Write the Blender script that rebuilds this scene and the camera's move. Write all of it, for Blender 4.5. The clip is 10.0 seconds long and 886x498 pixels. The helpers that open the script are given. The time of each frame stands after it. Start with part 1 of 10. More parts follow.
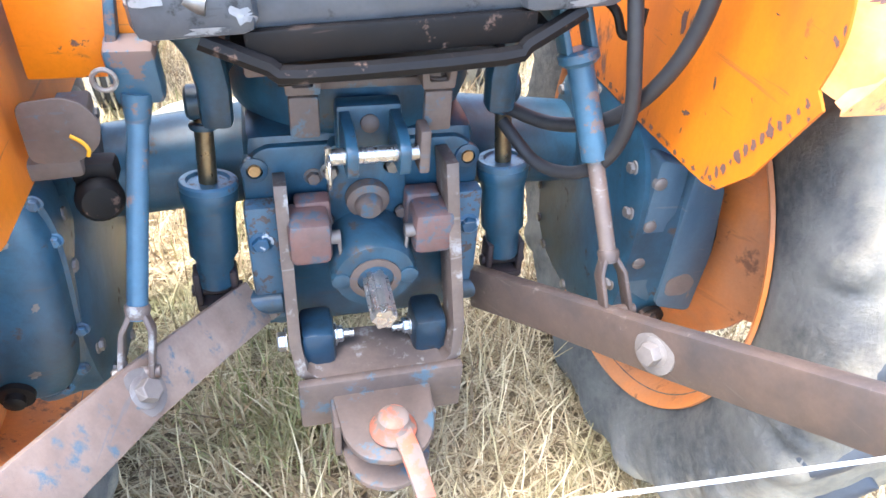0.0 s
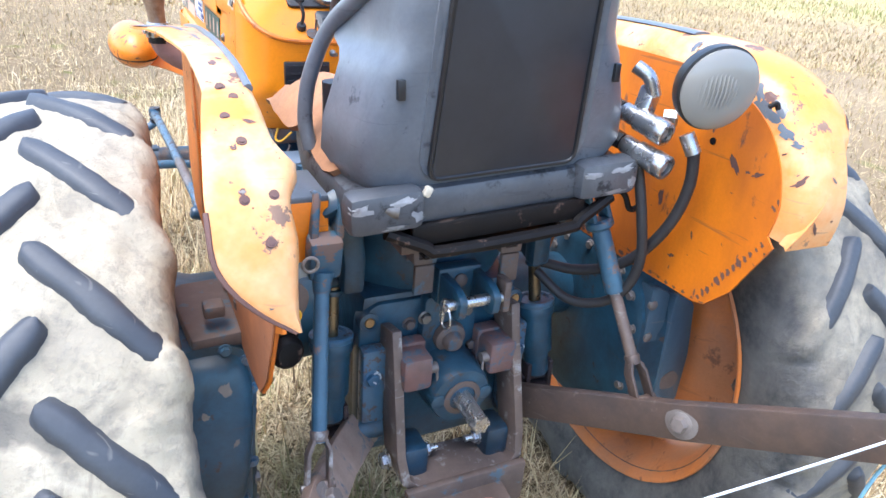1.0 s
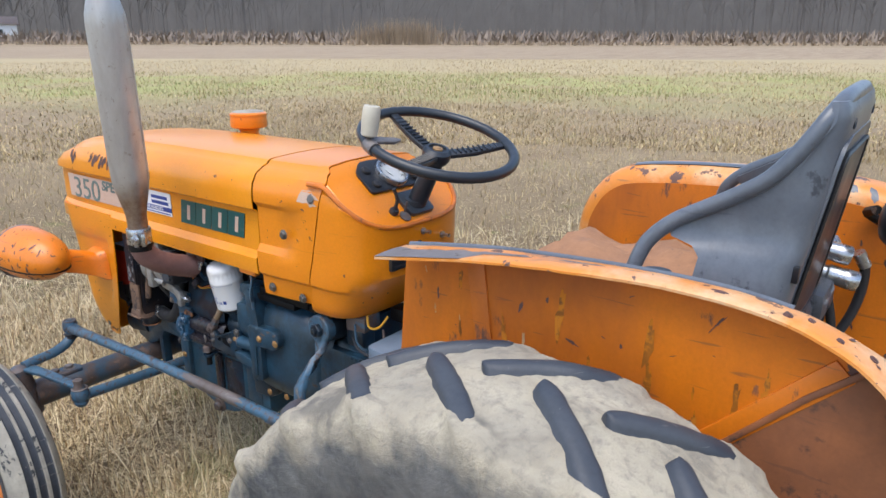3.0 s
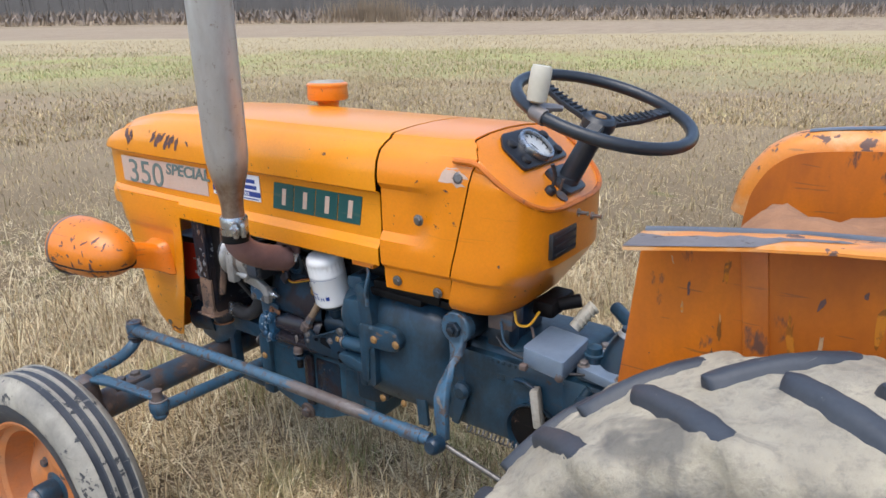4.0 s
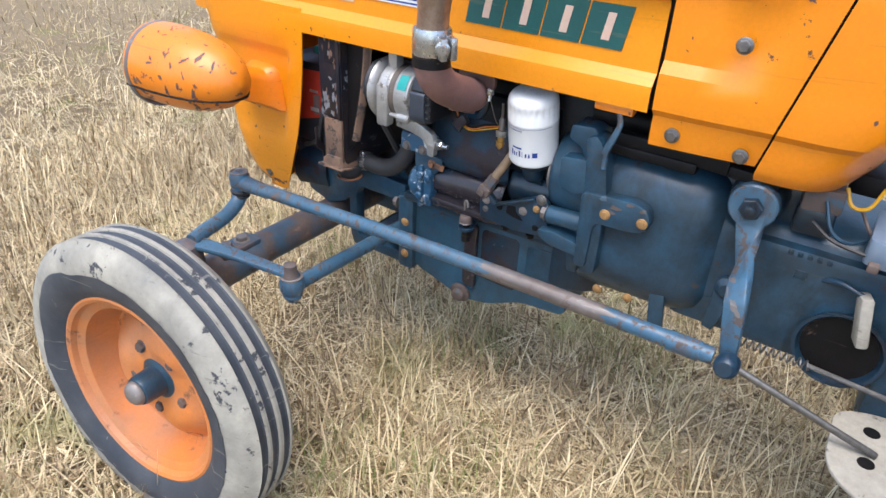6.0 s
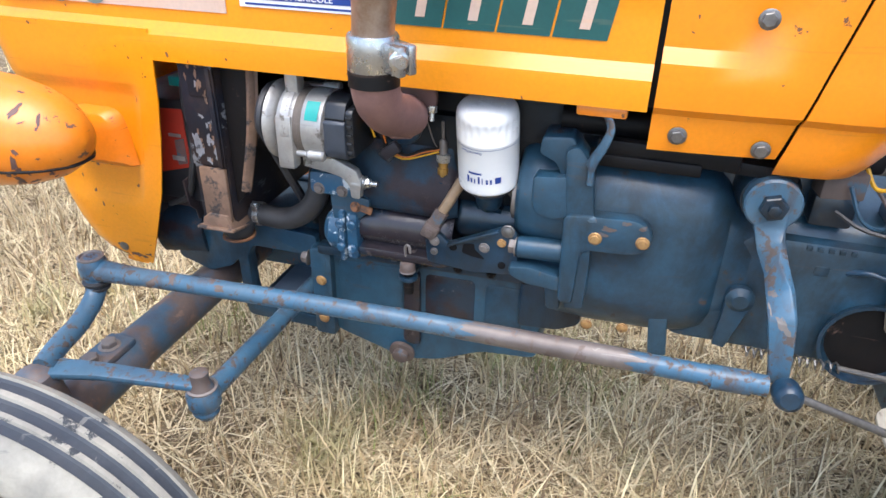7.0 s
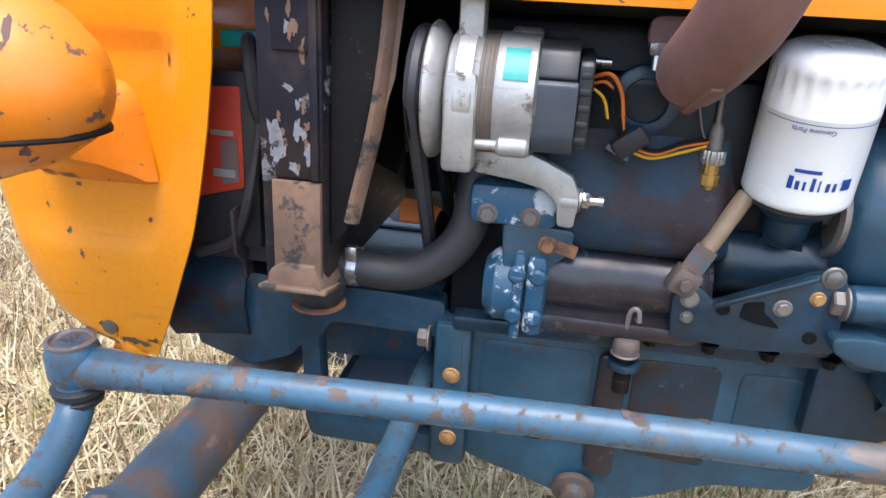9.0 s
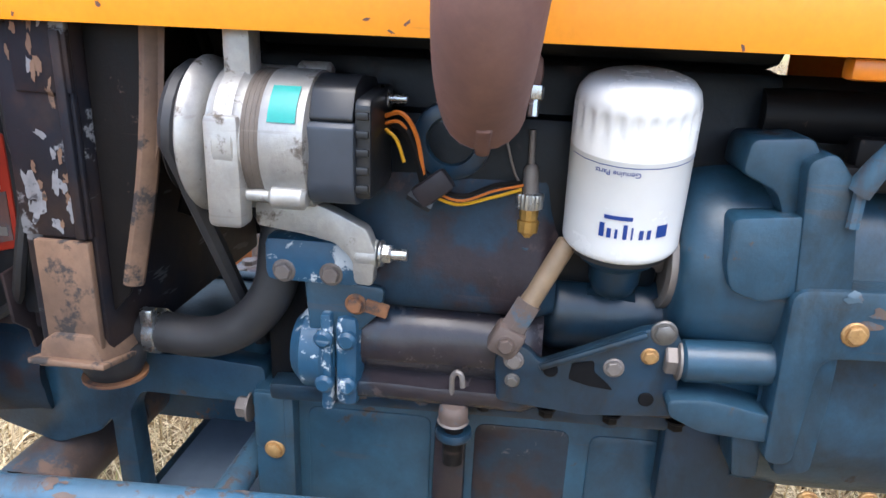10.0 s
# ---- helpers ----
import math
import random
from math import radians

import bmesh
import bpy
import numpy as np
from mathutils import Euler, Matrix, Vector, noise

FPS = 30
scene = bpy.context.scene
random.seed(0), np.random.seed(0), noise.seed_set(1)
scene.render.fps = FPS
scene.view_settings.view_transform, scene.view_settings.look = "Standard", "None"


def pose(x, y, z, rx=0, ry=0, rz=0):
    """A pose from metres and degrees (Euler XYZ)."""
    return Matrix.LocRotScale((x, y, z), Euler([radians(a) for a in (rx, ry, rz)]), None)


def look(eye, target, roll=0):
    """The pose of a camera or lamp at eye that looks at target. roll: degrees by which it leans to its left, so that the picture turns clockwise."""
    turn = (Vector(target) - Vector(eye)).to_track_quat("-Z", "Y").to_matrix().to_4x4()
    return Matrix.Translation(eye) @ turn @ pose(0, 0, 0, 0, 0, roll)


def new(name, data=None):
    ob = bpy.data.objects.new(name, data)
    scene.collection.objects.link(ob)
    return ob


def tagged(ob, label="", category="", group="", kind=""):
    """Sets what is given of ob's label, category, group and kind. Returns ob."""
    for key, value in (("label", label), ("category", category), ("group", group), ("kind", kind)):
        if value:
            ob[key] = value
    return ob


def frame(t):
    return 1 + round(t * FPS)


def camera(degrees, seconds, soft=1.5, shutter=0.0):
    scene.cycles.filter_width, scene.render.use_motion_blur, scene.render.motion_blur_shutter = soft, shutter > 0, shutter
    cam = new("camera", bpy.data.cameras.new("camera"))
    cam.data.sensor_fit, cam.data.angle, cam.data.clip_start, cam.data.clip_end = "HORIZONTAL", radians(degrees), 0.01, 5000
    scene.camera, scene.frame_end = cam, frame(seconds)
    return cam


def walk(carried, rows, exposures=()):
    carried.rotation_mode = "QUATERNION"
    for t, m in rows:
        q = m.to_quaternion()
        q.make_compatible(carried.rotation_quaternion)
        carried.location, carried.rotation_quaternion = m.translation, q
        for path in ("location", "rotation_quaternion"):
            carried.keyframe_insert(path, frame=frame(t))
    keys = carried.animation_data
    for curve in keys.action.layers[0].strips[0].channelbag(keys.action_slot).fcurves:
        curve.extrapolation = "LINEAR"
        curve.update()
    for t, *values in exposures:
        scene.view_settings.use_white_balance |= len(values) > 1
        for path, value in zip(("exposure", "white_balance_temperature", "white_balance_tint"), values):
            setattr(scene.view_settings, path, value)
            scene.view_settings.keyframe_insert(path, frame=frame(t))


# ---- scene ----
cam = camera(66.1, 10.0)
PATH = [
    (0, (-0.119, -1.139, 1.238), (0.328, 0.364, -0.003), 4.6),
    (0.5, (-0.363, -1.286, 1.331), (0.311, 0.285, 0.294), 5.0),
    (1, (-0.513, -1.302, 1.376), (0.306, 0.313, 0.528), 4.6),
    (1.2, (-0.591, -1.236, 1.411), (0.326, 0.363, 0.634), 4.5),
    (1.5, (-0.722, -1.159, 1.462), (0.395, 0.351, 0.775), 4.2),
    (2, (-0.944, -1.033, 1.487), (0.297, 0.412, 0.878), 4.2),
    (2.5, (-1.159, -0.897, 1.502), (0.314, 0.353, 0.986), 1.7),
    (3, (-1.287, -0.649, 1.517), (0.228, 0.528, 0.95), -0.2),
    (3.2, (-1.256, -0.593, 1.483), (0.207, 0.669, 0.963), -1.5),
    (4.3, (-1.37, -0.024, 1.457), (0.184, 1.042, 0.787), -0.4),
    (4.5, (-1.313, 0.065, 1.423), (0.192, 1.169, 0.706), -0.3),
    (5, (-1.216, 0.218, 1.391), (0.163, 1.378, 0.522), 1.9),
    (5.5, (-1.244, 0.349, 1.352), (0.104, 1.418, 0.332), 4.0),
    (5.7, (-1.298, 0.398, 1.331), (0.066, 1.45, 0.315), 3.6),
    (6.8, (-1.202, 0.751, 1.225), (0.436, 1.273, 0.202), 1.3),
    (7, (-1.148, 0.814, 1.221), (0.522, 1.311, 0.237), 1.1),
    (7.5, (-1.053, 0.964, 1.17), (0.729, 1.402, 0.374), 1.5),
    (8, (-0.926, 1.148, 1.068), (0.921, 1.301, 0.315), 3.3),
    (8.5, (-0.879, 1.23, 0.989), (0.962, 1.43, 0.232), 3.4),
    (9, (-0.835, 1.258, 0.943), (1.005, 1.57, 0.225), 3.1),
    (9.5, (-0.792, 1.225, 0.924), (1.074, 1.521, 0.268), 3.0),
    (10, (-0.729, 1.121, 0.949), (1.154, 1.339, 0.311), 2.4),
]
EXPOSURES = [(0.0, 3.3, 6300, 10), (0.6, 2.85, 6100, 10), (1.0, 2.15, 6100, 10), (1.6, 1.3, 6300, 10), (2.5, 1.0, 6450, 10), (4.5, 0.95, 6500, 10), (5.5, 1.2, 6450, 10), (6.8, 1.75, 6400, 10), (7.5, 1.5, 6450, 10), (8.0, 1.42, 6500, 10), (8.6, 1.75, 6400, 10), (10.0, 1.85, 6400, 10)]
walk(cam, [(t, look(eye, target, roll)) for t, eye, target, roll in PATH], EXPOSURES)

# ---- light ----
world = bpy.data.worlds.new("world")
scene.world = world
world.use_nodes = True
wn = world.node_tree
sky = wn.nodes.new("ShaderNodeTexSky")
sky.sky_type = 'NISHITA'
sky.sun_disc = False
sky.sun_elevation = radians(68)
sky.sun_rotation = radians(262)
sky.air_density = 1.0
sky.dust_density = 2.0
sky.ozone_density = 1.0
wn.nodes["Background"].inputs[1].default_value = 0.15
wn.links.new(sky.outputs[0], wn.nodes["Background"].inputs[0])
sun = new("sun", bpy.data.lights.new("sun", 'SUN'))
sun.data.energy = 1.15
sun.data.angle = radians(50)
sun.data.color = (1.0, 0.98, 0.95)
sun.matrix_world = look((-3.2, -0.45, 9), (0, 0, 0))


# ---- materials ----
def nodes_of(name):
    m = bpy.data.materials.new(name)
    m.use_nodes = True
    nt = m.node_tree
    return m, nt, nt.nodes["Principled BSDF"]


def noise_tex(nt, scale, detail=4.0, rough=0.55, stretch=None, offset=0.0, distort=0.0):
    co = nt.nodes.new("ShaderNodeTexCoord")
    mp = nt.nodes.new("ShaderNodeMapping")
    mp.inputs["Location"].default_value = (offset, offset * 0.7, offset * 1.3)
    if stretch:
        mp.inputs["Scale"].default_value = stretch
    nt.links.new(co.outputs["Object"], mp.inputs["Vector"])
    n = nt.nodes.new("ShaderNodeTexNoise")
    n.inputs["Scale"].default_value = scale
    n.inputs["Detail"].default_value = detail
    n.inputs["Roughness"].default_value = rough
    n.inputs["Distortion"].default_value = distort
    nt.links.new(mp.outputs[0], n.inputs["Vector"])
    return n.outputs["Fac"]


def ramp(nt, fac, lo, hi):
    r = nt.nodes.new("ShaderNodeMapRange")
    r.inputs["From Min"].default_value = lo
    r.inputs["From Max"].default_value = hi
    nt.links.new(fac, r.inputs["Value"])
    return r.outputs[0]


def mix(nt, fac, a, b):
    m = nt.nodes.new("ShaderNodeMix")
    m.data_type = 'RGBA'
    for sock, v in ((m.inputs[6], a), (m.inputs[7], b)):
        if isinstance(v, tuple):
            sock.default_value = (*v, 1)
        else:
            nt.links.new(v, sock)
    if isinstance(fac, float):
        m.inputs[0].default_value = fac
    else:
        nt.links.new(fac, m.inputs[0])
    return m.outputs[2]


def mixf(nt, fac, a, b):
    m = nt.nodes.new("ShaderNodeMix")
    m.data_type = 'FLOAT'
    m.inputs[2].default_value = a
    m.inputs[3].default_value = b
    nt.links.new(fac, m.inputs[0])
    return m.outputs[0]


def bump(nt, bsdf, fac, strength, dist=0.002):
    b = nt.nodes.new("ShaderNodeBump")
    b.inputs["Strength"].default_value = strength
    b.inputs["Distance"].default_value = dist
    nt.links.new(fac, b.inputs["Height"])
    nt.links.new(b.outputs[0], bsdf.inputs["Normal"])


def times(nt, a, b):
    m = nt.nodes.new("ShaderNodeMath")
    m.operation = 'MULTIPLY'
    nt.links.new(a, m.inputs[0])
    if isinstance(b, float):
        m.inputs[1].default_value = b
    else:
        nt.links.new(b, m.inputs[1])
    return m.outputs[0]


def worn(name, base, dirty, chip, chip_lo=0.62, chip_hi=0.66, rough=0.4, metal=0.0, big=5.0, small=38.0, dirt_lo=0.4, dirt_hi=0.75, chip_rough=0.8, relief=0.25, coat=0.0, stretch=None, mottle=0.35, scratch=0.3):
    """Paint or metal with broad fading or grime, and chips or stains of a third colour."""
    m, nt, p = nodes_of(name)
    broad = ramp(nt, noise_tex(nt, big, 5, 0.6, stretch), dirt_lo, dirt_hi)
    patch = ramp(nt, noise_tex(nt, big * 1.7, 3, 0.5, None, 7.3), 0.45, 0.7)
    fine = noise_tex(nt, small, 9, 0.68, stretch, 3.1)
    chips = nt.nodes.new("ShaderNodeMath")
    chips.operation = 'ADD'
    nt.links.new(fine, chips.inputs[0])
    nt.links.new(times(nt, patch, 0.10), chips.inputs[1])
    mask = ramp(nt, chips.outputs[0], chip_lo, chip_hi)
    grain = noise_tex(nt, 160, 4, 0.6, None, 11.0)
    col = mix(nt, broad, base, dirty)
    col = mix(nt, times(nt, ramp(nt, grain, 0.35, 0.75), 0.18), col, tuple(0.45 * c for c in base))
    mott = ramp(nt, noise_tex(nt, big * 3.3, 7, 0.7, stretch, 19.0), 0.38, 0.72)
    col = mix(nt, times(nt, mott, mottle), col, tuple(0.42 * a for a in dirty))
    scr = noise_tex(nt, 26, 3, 0.5, (0.5, 0.22, 3.2), 23.0, 0.6)
    col = mix(nt, times(nt, ramp(nt, scr, 0.66, 0.69), scratch), col, chip)
    col = mix(nt, mask, col, chip)
    nt.links.new(col, p.inputs["Base Color"])
    nt.links.new(mixf(nt, mask, rough, chip_rough), p.inputs["Roughness"])
    p.inputs["Metallic"].default_value = metal
    p.inputs["Coat Weight"].default_value = coat
    p.inputs["Coat Roughness"].default_value = 0.2
    bump(nt, p, chips.outputs[0], relief, 0.003)
    return m


def plain(name, col, rough=0.5, metal=0.0, vary=0.25, scale=25.0, relief=0.12):
    m, nt, p = nodes_of(name)
    n = noise_tex(nt, scale, 6, 0.65)
    c = mix(nt, ramp(nt, n, 0.3, 0.75), col, tuple(min(1, v * (1 - vary)) for v in col))
    c = mix(nt, ramp(nt, noise_tex(nt, scale * 0.2, 4, 0.6, None, 5.0), 0.5, 0.85), c, tuple(min(1, v * (1 - 0.8 * vary) + 0.02) for v in col))
    nt.links.new(c, p.inputs["Base Color"])
    nt.links.new(mixf(nt, n, max(0.05, rough - 0.12), min(1, rough + 0.12)), p.inputs["Roughness"])
    p.inputs["Metallic"].default_value = metal
    bump(nt, p, n, relief, 0.002)
    return m


ORANGE = worn("orange_paint", (0.84, 0.296, 0.004), (0.81, 0.268, 0.006), (0.12, 0.05, 0.025), 0.725, 0.745, 0.34, big=3.0, small=48, coat=0.4, relief=0.06, mottle=0.06, scratch=0.12)
ORANGE_DEEP = worn("deep_orange_paint", (0.83, 0.256, 0.004), (0.79, 0.228, 0.006), (0.12, 0.05, 0.025), 0.725, 0.745, 0.34, big=3.0, small=48, coat=0.4, relief=0.06, mottle=0.06, scratch=0.12)
ORANGE_WORN = worn("worn_orange_paint", (0.76, 0.205, 0.005), (0.70, 0.235, 0.04), (0.13, 0.065, 0.042), 0.655, 0.675, 0.38, big=4.5, small=34, dirt_lo=0.45, dirt_hi=0.66, relief=0.15, coat=0.25, mottle=0.08, scratch=0.35)
FLANGE_PALE = worn("bleached_glare_orange_paint", (0.75, 0.26, 0.035), (0.74, 0.47, 0.25), (0.15, 0.085, 0.065), 0.635, 0.655, 0.42, big=6.5, small=26, dirt_lo=0.48, dirt_hi=0.66, relief=0.2, coat=0.15, mottle=0.10, scratch=0.4)
# tail paled further: sky glare painted in on top of the faded paint
nt = FLANGE_PALE.node_tree
p = nt.nodes["Principled BSDF"]
co = nt.nodes.new("ShaderNodeTexCoord")
sep = nt.nodes.new("ShaderNodeSeparateXYZ")
nt.links.new(co.outputs["Object"], sep.inputs[0])
tail_glare = nt.nodes.new("ShaderNodeMath")
tail_glare.operation = 'MULTIPLY_ADD'
nt.links.new(noise_tex(nt, 9, 6, 0.7, None, 51.0), tail_glare.inputs[0])
tail_glare.inputs[1].default_value = -0.30
nt.links.new(sep.outputs[1], tail_glare.inputs[2])
old = p.inputs["Base Color"].links[0].from_socket
nt.links.new(mix(nt, times(nt, ramp(nt, tail_glare.outputs[0], -0.75, -0.88), 0.38), old, (0.68, 0.45, 0.28)), p.inputs["Base Color"])
ORANGE_RUST = worn("rusty_orange_paint", (0.74, 0.195, 0.008), (0.47, 0.125, 0.018), (0.15, 0.066, 0.040), 0.635, 0.69, 0.42, big=5.0, small=15, dirt_lo=0.42, dirt_hi=0.66, relief=0.15, stretch=(1, 1, 0.42), mottle=0.20, scratch=0.5)
ORANGE_RIM = worn("rim_orange_paint", (0.64, 0.205, 0.045), (0.46, 0.20, 0.095), (0.20, 0.095, 0.055), 0.64, 0.71, 0.55, big=5.0, small=22, dirt_lo=0.40, dirt_hi=0.62, mottle=0.25)
BLUE = worn("blue_paint", (0.020, 0.069, 0.118), (0.026, 0.058, 0.086), (0.075, 0.055, 0.047), 0.68, 0.72, 0.34, big=7.0, small=24, relief=0.38, mottle=0.75, scratch=0.3)
BLUE_GREASY = worn("grimy_blue_paint", (0.024, 0.088, 0.145), (0.020, 0.056, 0.086), (0.070, 0.050, 0.042), 0.66, 0.71, 0.38, big=7.0, small=24, dirt_lo=0.40, dirt_hi=0.64, relief=0.32, mottle=0.6, scratch=0.3)
BLUE_DARK = worn("greasy_blue_paint", (0.015, 0.052, 0.098), (0.012, 0.030, 0.048), (0.055, 0.042, 0.038), 0.66, 0.73, 0.30, big=6.0, small=22, dirt_lo=0.35, dirt_hi=0.6, relief=0.3)
BLUE_CHIP = worn("chipped_blue_paint", (0.040, 0.112, 0.185), (0.070, 0.125, 0.172), (0.085, 0.064, 0.056), 0.585, 0.63, 0.34, big=9.0, small=68, relief=0.2, mottle=0.3)
BLUE_LIGHT = worn("flaking_light_blue_paint", (0.045, 0.118, 0.185), (0.040, 0.090, 0.140), (0.16, 0.11, 0.095), 0.575, 0.615, 0.4, big=9.0, small=24, relief=0.2)
STATOR = worn("brown_laminations", (0.13, 0.105, 0.085), (0.09, 0.07, 0.058), (0.2, 0.17, 0.14), 0.6, 0.7, 0.55, big=12.0, small=60, stretch=(1, 8, 1))
RAD_TAN = worn("rusty_tan_strip", (0.21, 0.125, 0.080), (0.10, 0.062, 0.046), (0.035, 0.030, 0.030), 0.57, 0.64, 0.7, big=14.0, small=30)
FLAKE = worn("flaked_grey_metal", (0.25, 0.26, 0.285), (0.14, 0.14, 0.15), (0.05, 0.05, 0.06), 0.60, 0.66, 0.6, big=30.0, small=60)
SLEEVE = plain("brown_sleeve", (0.30, 0.205, 0.125), 0.5, 0.0, 0.4, 40, 0.1)
BLUE_BARE = worn("scraped_blue_paint", (0.022, 0.09, 0.17), (0.016, 0.06, 0.11), (0.5, 0.54, 0.57), 0.575, 0.615, 0.4, big=9.0, small=34)
RUST = worn("rusty_steel", (0.140, 0.100, 0.083), (0.075, 0.056, 0.049), (0.055, 0.095, 0.13), 0.58, 0.65, 0.65, big=8.0, small=25, chip_rough=0.5)
RUST_GREY = worn("worn_steel", (0.24, 0.215, 0.20), (0.13, 0.105, 0.095), (0.33, 0.31, 0.29), 0.66, 0.74, 0.5, 0.35, big=7.0, small=40)
RUST_PIPE = worn("rusted_pipe", (0.15, 0.075, 0.062), (0.10, 0.05, 0.045), (0.07, 0.045, 0.04), 0.66, 0.75, 0.6, big=9.0, small=50)
RUST_ORANGE = worn("orange_rust", (0.30, 0.13, 0.055), (0.18, 0.08, 0.045), (0.08, 0.05, 0.04), 0.6, 0.7, 0.85, big=14.0, small=60)
BROWN = worn("brown_oily_iron", (0.040, 0.028, 0.029), (0.016, 0.022, 0.031), (0.075, 0.045, 0.037), 0.66, 0.74, 0.45, big=8.0, small=40)
SOOT = worn("sooty_black_paint", (0.005, 0.005, 0.006), (0.012, 0.009, 0.008), (0.10, 0.065, 0.05), 0.66, 0.72, 0.55, big=7.0, small=40)
RADIATOR = worn("flaking_radiator_paint", (0.012, 0.014, 0.022), (0.048, 0.030, 0.024), (0.20, 0.21, 0.23), 0.665, 0.70, 0.6, big=11.0, small=20, dirt_lo=0.45, dirt_hi=0.7)
STEEL = plain("zinc_steel", (0.52, 0.53, 0.54), 0.28, 0.9, 0.35, 60)
ALU = worn("cast_aluminium", (0.45, 0.44, 0.42), (0.29, 0.28, 0.265), (0.14, 0.12, 0.10), 0.62, 0.72, 0.42, 0.55, big=14.0, small=60, relief=0.35, mottle=0.25, scratch=0.2)
BRASS = plain("brass", (0.55, 0.33, 0.10), 0.4, 0.8, 0.4, 60)
BRASSBOLT = worn("yellowed_bolt", (0.50, 0.30, 0.12), (0.30, 0.17, 0.08), (0.2, 0.1, 0.06), 0.6, 0.7, 0.5, 0.5, big=60, small=120)
BOLT = plain("grey_bolt", (0.22, 0.21, 0.20), 0.45, 0.7, 0.5, 80)
SEAT = worn("grey_plastic", (0.105, 0.124, 0.150), (0.165, 0.182, 0.206), (0.045, 0.052, 0.064), 0.66, 0.74, 0.30, big=6.0, small=30, relief=0.08, chip_rough=0.5)
SCUFFED = worn("scuffed_pale_plastic", (0.30, 0.31, 0.325), (0.20, 0.21, 0.225), (0.07, 0.075, 0.085), 0.60, 0.68, 0.55, big=14.0, small=40, relief=0.2)
SEAT_LOW = worn("scuffed_dark_plastic", (0.058, 0.066, 0.080), (0.105, 0.115, 0.130), (0.022, 0.024, 0.028), 0.60, 0.68, 0.38, big=9.0, small=24, relief=0.25, mottle=0.5)
BLUE_FADED = worn("faded_pale_blue_paint", (0.072, 0.122, 0.165), (0.036, 0.078, 0.118), (0.20, 0.17, 0.15), 0.64, 0.70, 0.42, big=8.0, small=26, relief=0.25, mottle=0.3, stretch=(1, 1, 0.4))
SEAT_DARK = plain("dark_grey_panel", (0.030, 0.035, 0.045), 0.34, 0.0, 0.3, 20, 0.05)
BLACK = plain("black_plastic", (0.016, 0.018, 0.022), 0.38, 0.0, 0.3, 40, 0.06)
WHEEL_BLACK = plain("dark_blue_black_plastic", (0.022, 0.028, 0.036), 0.36, 0.0, 0.3, 30, 0.06)
RUBBER = plain("black_rubber", (0.024, 0.024, 0.027), 0.55, 0.0, 0.3, 50, 0.12)
LUG = worn("lug_rubber", (0.034, 0.042, 0.056), (0.075, 0.082, 0.092), (0.40, 0.38, 0.33), 0.70, 0.76, 0.55, big=9.0, small=24)


def mud_rubber(name, k, low, high):
    """Tyre rubber with dried mud, thicker towards the tread; k: the mud's paleness."""
    mat, nt, p = nodes_of(name)
    co = nt.nodes.new("ShaderNodeTexCoord")
    mp = nt.nodes.new("ShaderNodeMapping")
    mp.inputs["Location"].default_value = (0, 0.238, -0.565)
    flat_x = nt.nodes.new("ShaderNodeVectorMath")
    flat_x.operation = 'MULTIPLY'
    flat_x.inputs[1].default_value = (0, 1, 1)
    away = nt.nodes.new("ShaderNodeVectorMath")
    away.operation = 'LENGTH'
    nt.links.new(co.outputs["Object"], mp.inputs["Vector"])
    nt.links.new(mp.outputs[0], flat_x.inputs[0])
    nt.links.new(flat_x.outputs[0], away.inputs[0])
    fine = noise_tex(nt, 60, 9, 0.7, None, 3.0)
    lumps = noise_tex(nt, 11, 6, 0.6, None, 8.0)
    stain = ramp(nt, noise_tex(nt, 7, 5, 0.62, None, 15.0), 0.42, 0.68)
    mud = mix(nt, ramp(nt, lumps, 0.35, 0.7), (0.41 * k, 0.360 * k, 0.265 * k), (0.55 * k, 0.490 * k, 0.370 * k))
    mud = mix(nt, times(nt, ramp(nt, fine, 0.50, 0.70), 0.6), mud, (0.18 * k, 0.17 * k, 0.15 * k))
    mud = mix(nt, times(nt, stain, 0.50), mud, (0.185, 0.170, 0.145))
    blot = ramp(nt, noise_tex(nt, 5.5, 4, 0.55, None, 44.0, 0.8), 0.60, 0.68)
    mud = mix(nt, times(nt, blot, 0.7), mud, (0.080, 0.078, 0.074))
    streak = ramp(nt, noise_tex(nt, 26, 7, 0.7, (1.0, 0.35, 0.35), 71.0, 0.6), 0.56, 0.66)
    mud = mix(nt, times(nt, streak, 0.45), mud, (0.13, 0.12, 0.105))
    gum = mix(nt, ramp(nt, fine, 0.4, 0.7), (0.060 * k, 0.066 * k, 0.072 * k), (0.14 * k, 0.14 * k, 0.136 * k))
    film = mix(nt, times(nt, ramp(nt, noise_tex(nt, 6, 4, 0.6, None, 31.0), 0.40, 0.62), 0.75 * k ** 0.5), gum, (0.23 * k, 0.225 * k, 0.21 * k))
    cover = nt.nodes.new("ShaderNodeMath")
    cover.operation = 'MULTIPLY_ADD'
    nt.links.new(lumps, cover.inputs[0])
    cover.inputs[1].default_value = 0.16
    nt.links.new(away.outputs["Value"], cover.inputs[2])
    nt.links.new(mix(nt, ramp(nt, cover.outputs[0], low, high), film, mud), p.inputs["Base Color"])
    p.inputs["Roughness"].default_value = 0.88
    bump(nt, p, fine, 0.7, 0.007)
    return mat


